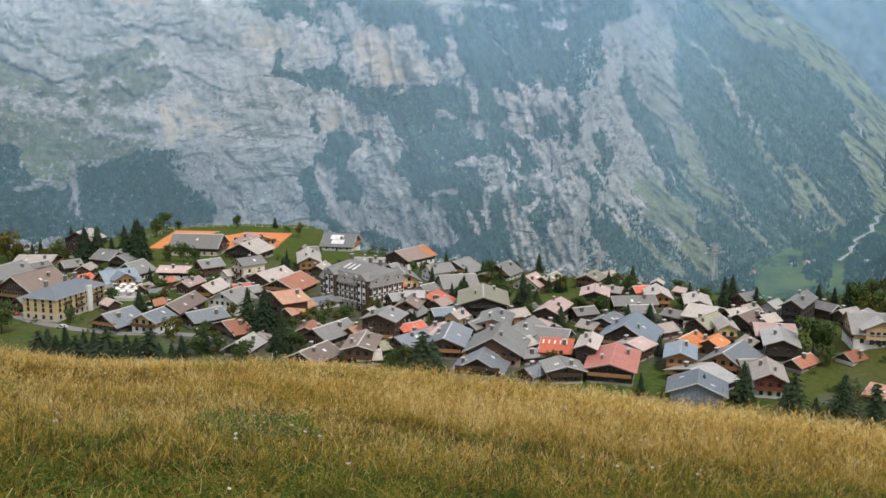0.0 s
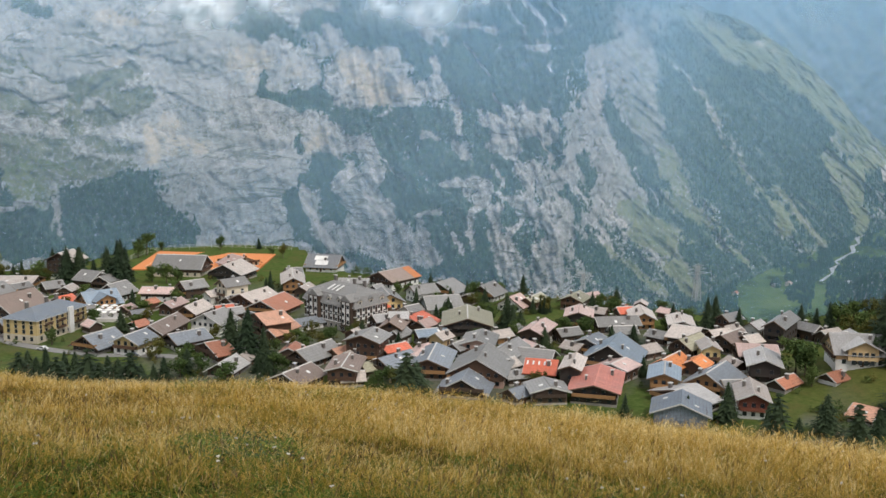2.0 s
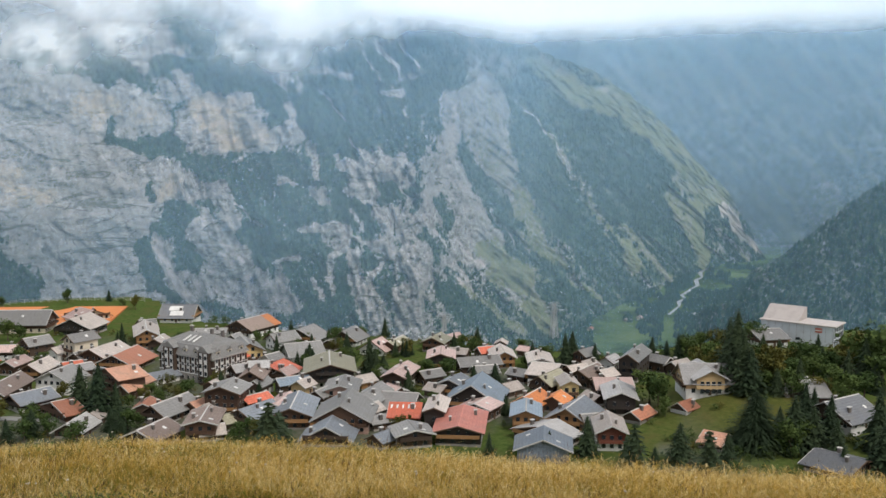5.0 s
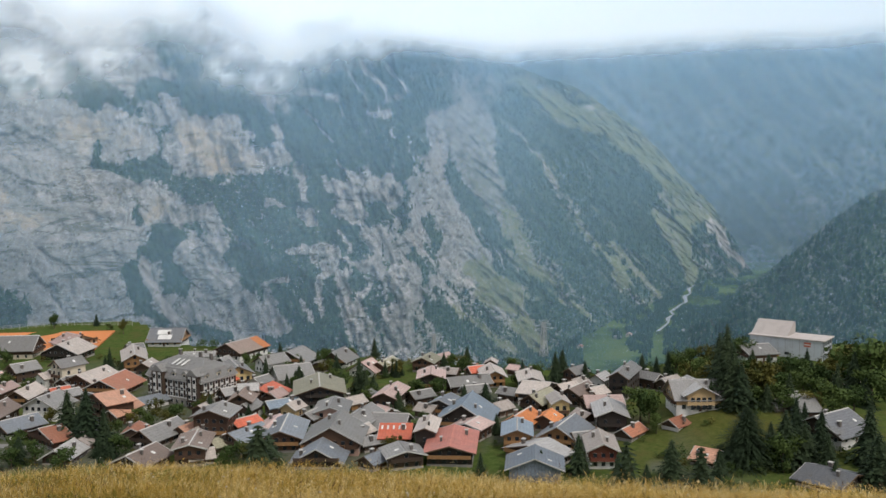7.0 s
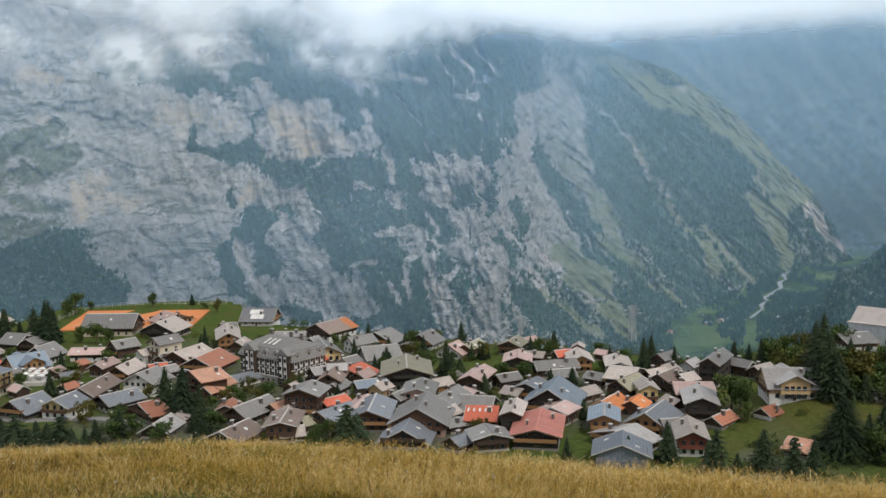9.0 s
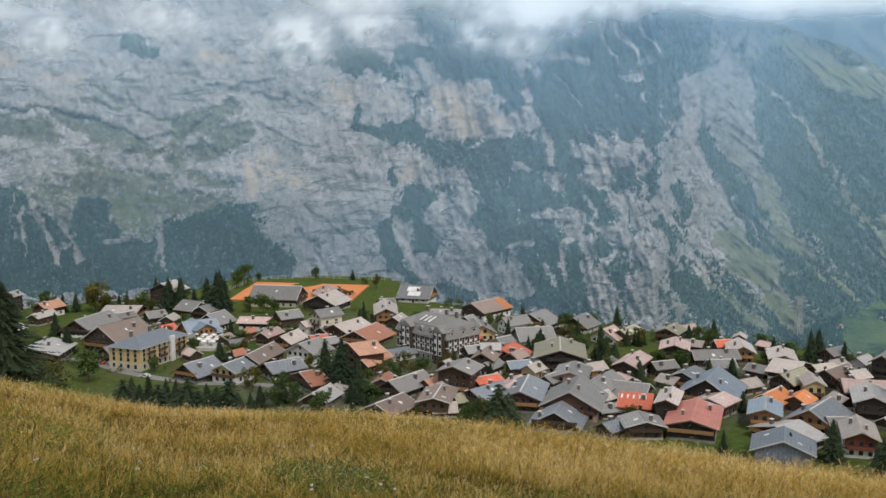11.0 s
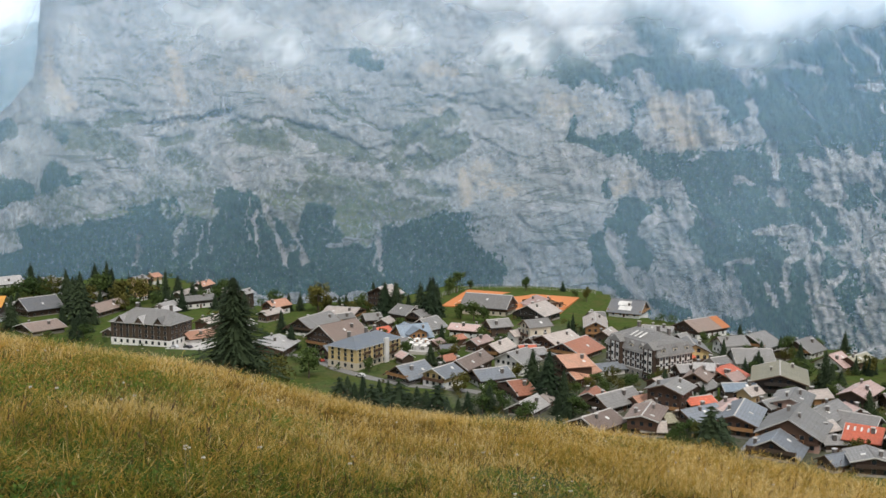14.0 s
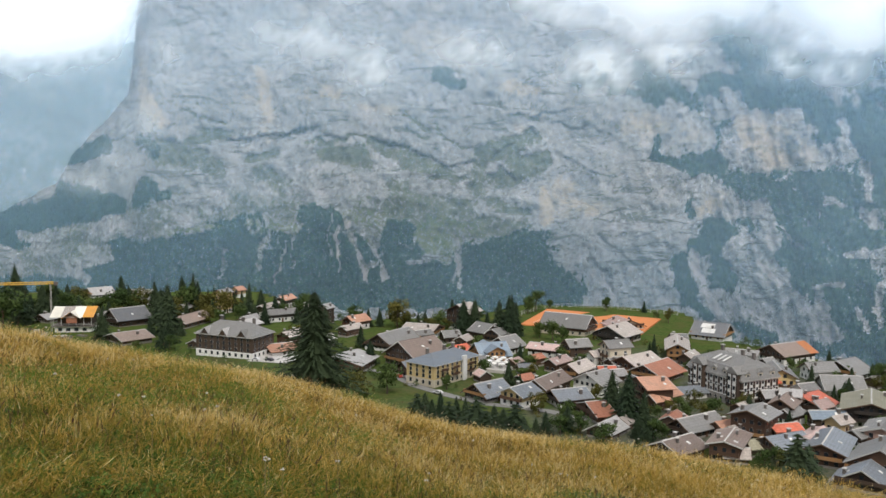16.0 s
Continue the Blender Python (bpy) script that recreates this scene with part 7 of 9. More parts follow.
for s in (-1, 1):                                       # the cross gable towards the slope
    bm = bmesh.new()
    vs = [bm.verts.new(c) for c in ((0, -11.0, 11.2), (s * 4.6, -11.0, 7.9), (s * 4.6, -3.0, 7.9), (0, -3.0, 11.2), (0, -11.0, 11.0), (s * 4.6, -11.0, 7.7), (s * 4.6, -3.0, 7.7), (0, -3.0, 11.0))]
    for f in ((0, 1, 2, 3), (7, 6, 5, 4), (0, 4, 5, 1), (1, 5, 6, 2), (2, 6, 7, 3), (3, 7, 4, 0)):
        bm.faces.new([vs[i] for i in f])
    bmesh.ops.recalc_face_normals(bm, faces=bm.faces[:])
    part("gable_sheet", bm, tarp_orange if s < 0 else tarp_white, site, "orange gable sheet" if s < 0 else "white gable sheet")
boxed("gable_boards", ROOF["rust"], site, -2.6, 2.6, -9.3, -9.1, 5.2, 8.6, "red-brown boards in the gable")

PILE = [surface("pile_white", (0.66, 0.66, 0.64), vary=0.1), TRIM, CHIMNEY, WALL["dark"]]
rng = random.Random(88)
for i in range(26):                                    # stacked boards, bags and boxes round the site
    bx, by = -361 + rng.uniform(-26, 22), 358 + rng.uniform(-7, 7)
    if not free_spot(bx, by, 1.0):
        continue
    sx, sy, sz = rng.uniform(0.8, 2.6), rng.uniform(0.6, 1.4), rng.uniform(0.6, 1.8)
    stack = boxed("material_stack", PILE[rng.randrange(4)], None, -sx, sx, -sy, sy, -0.2, sz, "", 0.05)
    stack.matrix_basis = pose(bx, by, ground_at(bx, by), 0, 0, rng.uniform(0, 180))
    tagged(stack, "stacked building material beside the unfinished chalet", "building material", group="site materials")

# ---- village lane and the pale forecourt ----
lane_mat = surface("lane_asphalt", (0.23, 0.225, 0.215), vary=0.2, scale=0.6, bump=0.004)
fore_mat = surface("forecourt_paving", (0.56, 0.54, 0.51), vary=0.12, scale=0.6, bump=0.004)


def strip(name, line, width, mat, label, category):
    """A paved way laid over the ground along a line, with a low edge."""
    bm = bmesh.new()
    rows = []
    pts = []
    for (ax, ay), (bx, by) in zip(line, line[1:]):
        n = max(2, int(math.hypot(bx - ax, by - ay) / 3))
        pts += [(ax + (bx - ax) * i / n, ay + (by - ay) * i / n) for i in range(n)]
    pts.append(line[-1])
    for i, (px, py) in enumerate(pts):
        qx, qy = pts[min(i + 1, len(pts) - 1)]
        ox, oy = pts[max(i - 1, 0)]
        d = math.hypot(qx - ox, qy - oy)
        nx, ny = -(qy - oy) / d * width / 2, (qx - ox) / d * width / 2
        rows.append([bm.verts.new((px + s * nx, py + s * ny, max(ground_at(px, py), ground_at(px + s * nx, py + s * ny)) + up)) for s, up in ((-1, -0.5), (-1, 0.12), (0, 0.16), (1, 0.12), (1, -0.5))])
    for a, b in zip(rows, rows[1:]):
        for k in range(4):
            bm.faces.new((a[k], b[k], b[k + 1], a[k + 1]))
    bmesh.ops.recalc_face_normals(bm, faces=bm.faces[:])
    return tagged(part(name, bm, mat, None), label, category, kind="structure")


strip("lane", ((-196, 356), (-167.3, 351), (-148.8, 335.5), (-128.7, 324.8), (-113, 319), (-90, 321), (-70, 319), (-50, 318)), 4.2, lane_mat, "narrow grey asphalt lane through the village", "road")
strip("forecourt", ((-236, 357), (-217, 359)), 17.0, fore_mat, "pale paved forecourt beside the dark hotel", "pavement")

# ---- farmhouses far down on the valley floor ----
def farmhouse(b, rad, turn, size, roof, label):
    x, y = rad * math.sin(radians(b)), rad * math.cos(radians(b))
    f = thing("farmhouse", x, y, ground_at(x, y), turn, label, "farmhouse", "valley farmhouses")
    boxed("wall", WALL["cream"], f, -size, size, -size * 0.7, size * 0.7, -3, size * 0.8)
    for q in (-1, 1):
        slope(f, size * 2.3, size * 0.95, size * 1.25, 0.55, q, ROOF[roof], t=0.5)


for b, rad, turn, size, roof, label in ((20.6, 2450, 20, 8, "white", "small pale farmhouse on the valley meadow"), (21.3, 2480, 60, 9, "pink", "farmhouse with a faded red roof on the valley meadow"),
                                        (21.7, 2520, 10, 7, "white", "small pale farmhouse on the valley meadow"), (24.4, 2560, 35, 8, "white", "pale barn beside the river"),
                                        (25.2, 2600, 75, 9, "white", "white-roofed farmhouse beside the river"), (18.4, 2300, 50, 7, "rust", "small brown barn on the valley meadow")):
    farmhouse(b, rad, turn, size, roof, label)


# ---- cars parked beside the building site and the hotels ----
RUBBER = surface("tyre_rubber", (0.02, 0.02, 0.02), vary=0.2, bump=0.0)


def car(x, y, turn, paint, word):
    c = thing("car", x, y, ground_at(x, y) + 0.05, turn, word + " parked car on the village lane", "car", "parked cars")
    m = surface("paint_" + word, paint, vary=0.05, rough=0.3, bump=0.0)
    bm = bmesh.new()
    extruded(bm, [(-2.1, 0.35), (2.1, 0.35), (2.15, 0.75), (1.15, 0.92), (0.55, 1.42), (-1.2, 1.45), (-2.0, 0.95), (-2.15, 0.7)], -0.85, 0.85)
    bmesh.ops.recalc_face_normals(bm, faces=bm.faces[:])
    bmesh.ops.bevel(bm, geom=bm.edges[:], offset=0.06, segments=1, affect='EDGES')
    part("body", bm, m, c)
    bm = bmesh.new()
    extruded(bm, [(-1.75, 0.98), (1.0, 0.96), (0.48, 1.36), (-1.15, 1.38)], -0.87, 0.87)
    bmesh.ops.recalc_face_normals(bm, faces=bm.faces[:])
    part("window", bm, GLASS, c, "dark side windows")
    for sx in (-0.8, 0.8):
        for sy in (-1.3, 1.3):
            bm = bmesh.new()
            bmesh.ops.create_cone(bm, cap_ends=True, segments=12, radius1=0.32, radius2=0.32, depth=0.22, matrix=pose(sx, sy, 0.32, 0, 90, 0))
            part("wheel", bm, RUBBER, c)


for x, y, turn, paint, word in ((-372, 352, 70, (0.6, 0.6, 0.6), "white"), (-367, 351, 75, (0.30, 0.31, 0.33), "silver"), (-349, 349, 60, (0.05, 0.06, 0.08), "dark"), (-232, 350.5, 85, (0.6, 0.6, 0.6), "white"),
                                (-226, 352, 80, (0.06, 0.06, 0.07), "black"), (-160, 345.5, 40, (0.35, 0.04, 0.03), "red"), (-135, 326.5, 62, (0.6, 0.6, 0.6), "white"), (-101, 318.5, 85, (0.10, 0.14, 0.22), "blue")):
    car(x, y, turn, paint, word)

# ---- trees ----
def leaf_material(name, *stops, scale=0.8):
    m, nt, bsdf = material(name)
    oi = nt.nodes.new("ShaderNodeObjectInfo")
    c = ramp(nt, noise_tex(nt, scale, 5, 0.7), *stops)
    c = mix(nt, 1.0, c, ramp(nt, oi.outputs["Random"], (0.0, (0.72, 0.78, 0.72)), (1.0, (1.3, 1.2, 1.05))), "MULTIPLY")
    nt.links.new(c, bsdf.inputs["Base Color"])
    bsdf.inputs["Roughness"].default_value = 0.8
    bsdf.inputs["Specular IOR Level"].default_value = 0.15
    return m


BARK = surface("bark", (0.10, 0.075, 0.055), vary=0.4)
NEEDLES = leaf_material("spruce_needles", (0.3, (0.014, 0.026, 0.015)), (0.55, (0.034, 0.053, 0.027)), (0.75, (0.068, 0.088, 0.036)))
GREEN = leaf_material("green_leaves", (0.3, (0.028, 0.055, 0.018)), (0.55, (0.068, 0.102, 0.030)), (0.75, (0.12, 0.15, 0.048)))
AUTUMN = leaf_material("autumn_leaves", (0.3, (0.045, 0.055, 0.016)), (0.55, (0.10, 0.095, 0.024)), (0.75, (0.19, 0.15, 0.035)))


def trunk_mesh(height, radius, bend, seed):
    rng = random.Random(seed)
    bm = bmesh.new()
    rings = []
    for k in range(6):
        t = k / 5
        cx, cy = bend * t * t + 0.01 * rng.uniform(-1, 1), 0.4 * bend * t + 0.01 * rng.uniform(-1, 1)
        r = radius * (1 - 0.85 * t) * (1.35 if k == 0 else 1)
        rings.append([bm.verts.new((cx + r * math.cos(a), cy + r * math.sin(a), t * height - 0.02 * (k == 0))) for a in np.linspace(0, 2 * math.pi, 7, endpoint=False)])
    for a, b in zip(rings, rings[1:]):
        for i in range(7):
            bm.faces.new((a[i], a[(i + 1) % 7], b[(i + 1) % 7], b[i]))
    bm.faces.new(rings[-1])
    me = bpy.data.meshes.new("trunk")
    bm.to_mesh(me)
    bm.free()
    me.materials.append(BARK)
    return me


def spruce_crown(levels, arms, clumps, seed, width=0.21, fine=1.0, ragged=1.0):
    """Whorls of drooping boughs, each a chain of ragged sprays; height 1."""
    rng = np.random.default_rng(seed)
    verts, tris = [], []
    for i in range(levels):
        t = i / (levels - 1)
        z0 = 0.07 + 0.91 * t
        reach = width * (1 - t) ** 0.80 * (1 + ragged * rng.uniform(-0.18, 0.15)) + 0.012
        n = max(4, int(arms * (1 - 0.55 * t)))
        for a in np.linspace(0, 2 * np.pi, n, endpoint=False) + rng.uniform(0, 6.3):
            a += rng.normal(0, 0.16)
            r = reach * (1 + ragged * rng.uniform(-0.40, 0.20))
            droop = (0.42 - 0.5 * t) * rng.uniform(0.6, 1.3)
            u, w = np.array([np.cos(a), np.sin(a), 0]), np.array([-np.sin(a), np.cos(a), 0])
            for k in range(clumps):
                s = (k + rng.uniform(0.1, 0.9)) / clumps
                c = u * r * s + np.array([0, 0, z0 - droop * r * s * s + 0.02 * (1 - s)])
                size = (0.006 + 0.06 / clumps * 0.6 + 0.55 * reach / clumps) * fine * rng.uniform(0.8, 1.5)
                ax = u * rng.uniform(0.5, 1.0) + w * rng.normal(0, 0.8) + np.array([0, 0, -droop * s - 0.25 * rng.random()])
                sd = np.cross(ax, [0, 0, 1]) + rng.normal(0, 0.25, 3)
                ax, sd = ax / np.linalg.norm(ax), sd / (np.linalg.norm(sd) + 1e-9)
                b = len(verts)
                verts += [c - ax * size * 0.6, c + sd * size * 0.55 - np.array([0, 0, size * 0.35]), c + ax * size * 1.3 - np.array([0, 0, size * 0.3]), c - sd * size * 0.55 - np.array([0, 0, size * 0.35])]
                tris += [(b, b + 1, b + 2), (b, b + 2, b + 3)]
    ring = np.linspace(0, 2 * np.pi, 9, endpoint=False)          # the dense inner shade of the boughs
    for k in range(7):
        z0, z1 = 0.08 + 0.125 * k, 0.08 + 0.125 * (k + 1) + 0.05
        r0 = width * 0.74 * (1 - z0) ** 0.85
        b = len(verts)
        verts += [np.array([r0 * rng.uniform(0.75, 1.2) * np.cos(q), r0 * rng.uniform(0.75, 1.2) * np.sin(q), z0 - rng.uniform(0, 0.03)]) for q in ring]
        verts.append(np.array([0, 0, min(0.99, z1 + 0.06)]))
        tris += [(b + i, b + (i + 1) % 9, b + 9) for i in range(9)]
    return tri_mesh("crown", np.array(verts), np.array(tris), [NEEDLES], "", "")


def leafy_crown(count, seed, mat, tall=1.0):
    """Leaf sprays gathered in uneven lobes round the limbs; height 1."""
    rng = np.random.default_rng(seed)
    lobes = [(rng.normal(0, 0.16), rng.normal(0, 0.16), rng.uniform(0.24, 0.82), rng.uniform(0.09, 0.20)) for _ in range(20)]
    verts, tris = [], []
    for i in range(count):
        lx, ly, lz, lr = lobes[rng.integers(len(lobes))]
        d = rng.normal(0, 1, 3)
        d /= np.linalg.norm(d)
        c = np.array([lx, ly, lz]) + d * lr * rng.uniform(0.55, 1.05) * np.array([1, 1, tall])
        c[2] = np.clip(c[2], 0.10, 1.0)
        ax = rng.normal(0, 1, 3) + d * 0.4
        sd = np.cross(ax, d) + rng.normal(0, 0.3, 3)
        ax, sd = ax / np.linalg.norm(ax), sd / (np.linalg.norm(sd) + 1e-9)
        s = rng.uniform(0.022, 0.050)
        b = len(verts)
        verts += [c - ax * s, c + sd * s * 0.7, c + ax * s, c - sd * s * 0.7]
        tris += [(b, b + 1, b + 2), (b, b + 2, b + 3)]
    return tri_mesh("crown", np.array(verts), np.array(tris), [mat], "", "")


def limb_mesh(seed):
    rng = random.Random(seed)
    bm = bmesh.new()
    a = rng.uniform(0, 6.28)
    end = Vector((0.16 * math.cos(a), 0.16 * math.sin(a), rng.uniform(0.62, 0.75)))
    start = Vector((0, 0, 0.28))
    q = (end - start).to_track_quat("Z", "Y").to_matrix().to_4x4()
    bmesh.ops.create_cone(bm, segments=5, radius1=0.016, radius2=0.004, depth=(end - start).length, matrix=Matrix.Translation((start + end) / 2) @ q)
    me = bpy.data.meshes.new("limb")
    bm.to_mesh(me)
    bm.free()
    me.materials.append(BARK)
    return me


def tree_kind(name, crown, trunk, limbs, label, category):
    made = []
    t = new(name)
    tagged(t, label, category)
    for part_name, me in (*(("trunk", t_) for t_ in trunk), ("crown", crown), *(("limb", l) for l in limbs)):
        o = new(part_name, me)
        o.parent = t
    return t


NURSERY = {
    "spruce": [tree_kind("spruce", spruce_crown(25, 12, 5, 11 + i, 0.25 + 0.03 * i), [trunk_mesh(0.95, 0.014, 0.0, i)], (), "dark green spruce between the houses", "tree") for i in range(3)],
    "bigspruce": [tree_kind("spruce", spruce_crown(92, 30, 17, 31, 0.30, 0.62, 1.35), [trunk_mesh(0.97, 0.016, 0.0, 5)], (), "large dark spruce with drooping boughs below the meadow", "tree")],
    "leafy": [tree_kind("leafy_tree", leafy_crown(1050, 41 + i, GREEN), [trunk_mesh(0.7, 0.025, 0.03, i)], [limb_mesh(i * 5 + k) for k in range(2)], "green broad-leaved tree in the village", "tree") for i in range(2)],
    "autumn": [tree_kind("leafy_tree", leafy_crown(950, 51 + i, AUTUMN, 1.15), [trunk_mesh(0.7, 0.022, 0.03, 9 + i)], [limb_mesh(i * 7 + k + 30) for k in range(2)], "yellowing autumn tree with thin crown", "tree") for i in range(2)],
}
PLANTED = {key: 0 for key in NURSERY}


def plant(kind, x, y, height, spread):
    stock = NURSERY[kind]
    spread = spread * (1.18 if kind == "spruce" else 1.0)
    k = PLANTED[kind]
    PLANTED[kind] += 1
    m = pose(x, y, ground_at(x, y) - 0.1, 0, 0, (k * 137.5) % 360) @ Matrix.Diagonal((height * spread, height * spread, height, 1))
    if k < len(stock):
        stock[k].matrix_basis = m
        return stock[k]
    return planted_copy(stock[k % len(stock)], m)


def planted_copy(ob, m):
    keep = ob.matrix_basis.copy()
    ob.matrix_basis = Matrix.Identity(4)
    made = copy_thing(ob, m)
    ob.matrix_basis = keep
    return made


SHRUB = [tree_kind("shrub", leafy_crown(260, 71 + i, (GREEN, AUTUMN, GREEN)[i], 0.8), (), (), ("green garden shrub between the houses", "yellowing garden shrub between the houses", "dark green hedge shrub beside a house")[i], "shrub") for i in range(3)]


def shrubs(count, seed):
    rng = random.Random(seed)
    made = 0
    while made < count:
        b, r = radians(rng.uniform(-44, 34)), rng.uniform(255, 470)
        x, y = r * math.sin(b), r * math.cos(b)
        if -170 < x < -75 and y > 468 or not free_spot(x, y) or free_spot(x, y, 7.0):
            continue
        k = rng.randrange(3)
        height = rng.uniform(1.6, 4.2)
        m = pose(x, y, ground_at(x, y) - 0.5 * height * 0.3, 0, 0, rng.uniform(0, 360)) @ Matrix.Diagonal((height * 1.5, height * 1.5, height, 1))
        if made < 3:
            SHRUB[made].matrix_basis = m
        else:
            planted_copy(SHRUB[k], m)
        made += 1


def edge_bushes(seed):
    """Bushes and low trees along the brink of the terrace."""
    rng = random.Random(seed)
    for i in range(90):
        b = -34 + 62 * (i + rng.random()) / 90
        if -18.5 < b < -8:
            continue
        r = float(np.interp(b, EDGE_AT, EDGE)) + rng.uniform(-14, 3)
        x, y = r * math.sin(radians(b)), r * math.cos(radians(b))
        if not free_spot(x, y, 1.0):
            continue
        height = rng.choice((2.5, 3.0, 3.5, 4.5, 6.0)) * rng.uniform(0.8, 1.2)
        planted_copy(SHRUB[rng.randrange(3)], pose(x, y, ground_at(x, y) - 0.2 * height, 0, 0, rng.uniform(0, 360)) @ Matrix.Diagonal((height * 1.6, height * 1.6, height, 1)))

def infill(count, seed):
    """Small trees and sheds in the gaps between the houses."""
    rng = random.Random(seed)
    made = 0
    while made < count:
        b, rad = radians(rng.uniform(-25, 21)), rng.uniform(285, 440)
        x, y = rad * math.sin(b), rad * math.cos(b)
        if not free_spot(x, y, 2.2) or free_spot(x, y, 8.0) or (-200 < x < -100 and y < 345):
            continue
        if made % 3 == 0 and rad > 315 and free_spot(x, y, 4.6):
            chalet(x, y, rng.choice((55, 62, 70, -40, -48, 35)) + rng.uniform(-6, 6), rng.uniform(6.5, 8.0), rng.uniform(6.0, 7.2), rng.uniform(1.5, 2.0), ground_at(x, y) + rng.uniform(4.0, 5.4),
                   rng.choice(("pale", "slate", "brown", "rust", "dark", "pink", "bluegrey")), rng.choice(("dark", "brown", "black")), "stone")
        else:
            kind = rng.choice(("leafy", "leafy", "spruce", "autumn"))
            plant(kind, x, y, rng.uniform(5.0, 8.5) if kind != "spruce" else rng.uniform(6, 11), rng.uniform(0.95, 1.25))
        made += 1

# place, height and breadth of each tree
plant("spruce", -69.0, 327.6, 16.9, 1.18)
plant("spruce", -61.5, 319.3, 19.3, 1.06)
plant("spruce", -56.0, 318.4, 12.7, 0.94)
plant("spruce", 31.6, 365.1, 14.8, 1.00)
plant("spruce", 33.5, 361.3, 11.3, 0.94)
plant("spruce", 42.7, 333.7, 9.2, 1.06)
plant("spruce", 39.2, 328.1, 6.2, 0.94)
plant("spruce", -1.6, 73.8, 10.0, 1.32)
plant("spruce", -3.0, 283.5, 10.0, 1.32)
plant("spruce", 48.6, 396.8, 7.4, 0.71)
plant("spruce", 52.2, 396.6, 7.4, 0.71)
plant("spruce", 18.4, 425.4, 8.4, 0.83)
plant("spruce", 3.8, 380.9, 7.1, 0.94)
plant("leafy", 20.5, 415.6, 11.6, 0.70)
plant("leafy", 25.6, 376.1, 7.0, 1.00)
plant("autumn", 29.4, 366.0, 5.7, 0.90)
plant("spruce", 7.5, 391.2, 6.1, 1.06)
plant("leafy", -155.7, 551.3, 6.7, 1.00)
plant("leafy", -121.2, 552.9, 9.1, 1.00)
plant("spruce", -99.7, 557.5, 7.1, 0.94)
plant("autumn", -80.8, 528.0, 9.0, 0.80)
plant("leafy", -89.5, 538.3, 5.2, 1.00)
plant("leafy", -124.2, 446.9, 11.0, 1.00)
plant("leafy", -132.5, 452.2, 8.9, 1.10)
plant("leafy", -117.7, 442.6, 9.0, 1.00)
plant("spruce", -72.3, 432.0, 11.2, 0.71)
plant("spruce", -169.7, 460.7, 16.3, 0.94)
plant("spruce", -176.9, 468.8, 11.5, 1.06)
plant("spruce", -145.2, 441.4, 22.7, 0.89)
plant("spruce", -152.5, 448.1, 19.2, 0.94)
plant("spruce", -145.3, 453.7, 17.7, 0.83)
plant("leafy", -159.9, 537.2, 14.7, 0.90)
plant("leafy", -161.6, 526.8, 11.2, 0.90)
plant("autumn", -209.7, 450.2, 15.7, 1.00)
plant("autumn", -204.4, 450.6, 9.7, 1.20)
plant("spruce", -199.8, 454.7, 8.9, 0.94)
plant("autumn", -187.5, 446.1, 7.7, 1.20)
plant("autumn", -182.0, 449.4, 8.3, 1.10)
plant("leafy", -113.2, 361.2, 5.6, 1.20)
plant("leafy", -80.3, 308.4, 9.8, 1.00)
plant("leafy", -48.1, 344.1, 6.5, 1.20)
plant("leafy", -28.3, 352.2, 5.5, 1.10)
plant("leafy", -16.7, 326.4, 3.1, 1.40)
plant("leafy", -11.0, 291.3, 6.3, 1.30)
plant("leafy", -15.2, 289.8, 5.7, 1.40)
plant("spruce", -29.9, 67.9, 8.0, 1.32)
plant("spruce", -126.5, 294.2, 8.9, 1.32)
plant("spruce", -122.1, 289.7, 8.0, 1.48)
plant("spruce", -120.6, 293.6, 10.0, 0.99)
plant("spruce", -27.5, 68.8, 8.0, 1.48)
plant("spruce", -114.5, 293.0, 9.0, 1.16)
plant("spruce", -110.7, 291.8, 9.3, 1.32)
plant("spruce", -26.7, 72.9, 10.0, 1.32)
plant("spruce", -23.9, 67.4, 7.0, 1.48)
plant("spruce", -101.2, 293.6, 7.9, 1.48)
plant("spruce", -97.1, 291.1, 8.0, 1.65)
plant("spruce", -23.0, 71.9, 9.0, 1.48)
plant("spruce", -90.5, 292.6, 6.0, 1.65)
plant("spruce", -83.9, 295.1, 8.0, 1.16)
plant("spruce", -86.6, 293.2, 6.0, 1.32)
plant("leafy", -73.7, 301.6, 7.0, 1.00)
plant("spruce", -4.6, 401.9, 10.0, 0.83)
plant("spruce", 1.7, 439.4, 9.5, 0.83)
plant("leafy", 8.1, 427.3, 6.6, 0.80)
plant("spruce", 45.1, 394.3, 7.8, 0.83)
plant("spruce", 49.8, 393.2, 7.8, 0.71)
plant("leafy", 78.2, 388.3, 9.5, 0.90)
plant("leafy", 54.0, 364.1, 6.8, 1.00)
plant("spruce", 86.8, 377.6, 6.7, 0.47)
plant("leafy", 94.0, 363.6, 5.8, 1.00)
plant("spruce", 104.4, 357.5, 5.0, 0.94)
plant("spruce", 108.8, 358.1, 13.7, 0.94)
plant("spruce", 114.6, 367.0, 12.9, 0.94)
plant("spruce", 99.9, 372.5, 5.9, 1.06)
plant("spruce", 120.3, 355.4, 10.3, 0.94)
plant("spruce", 70.9, 299.8, 7.3, 0.83)
plant("leafy", 120.2, 297.5, 14.0, 1.10)
plant("leafy", 121.6, 293.5, 12.5, 1.00)
plant("leafy", 120.8, 285.4, 7.5, 0.90)
plant("leafy", 163.4, 365.8, 12.2, 1.15)
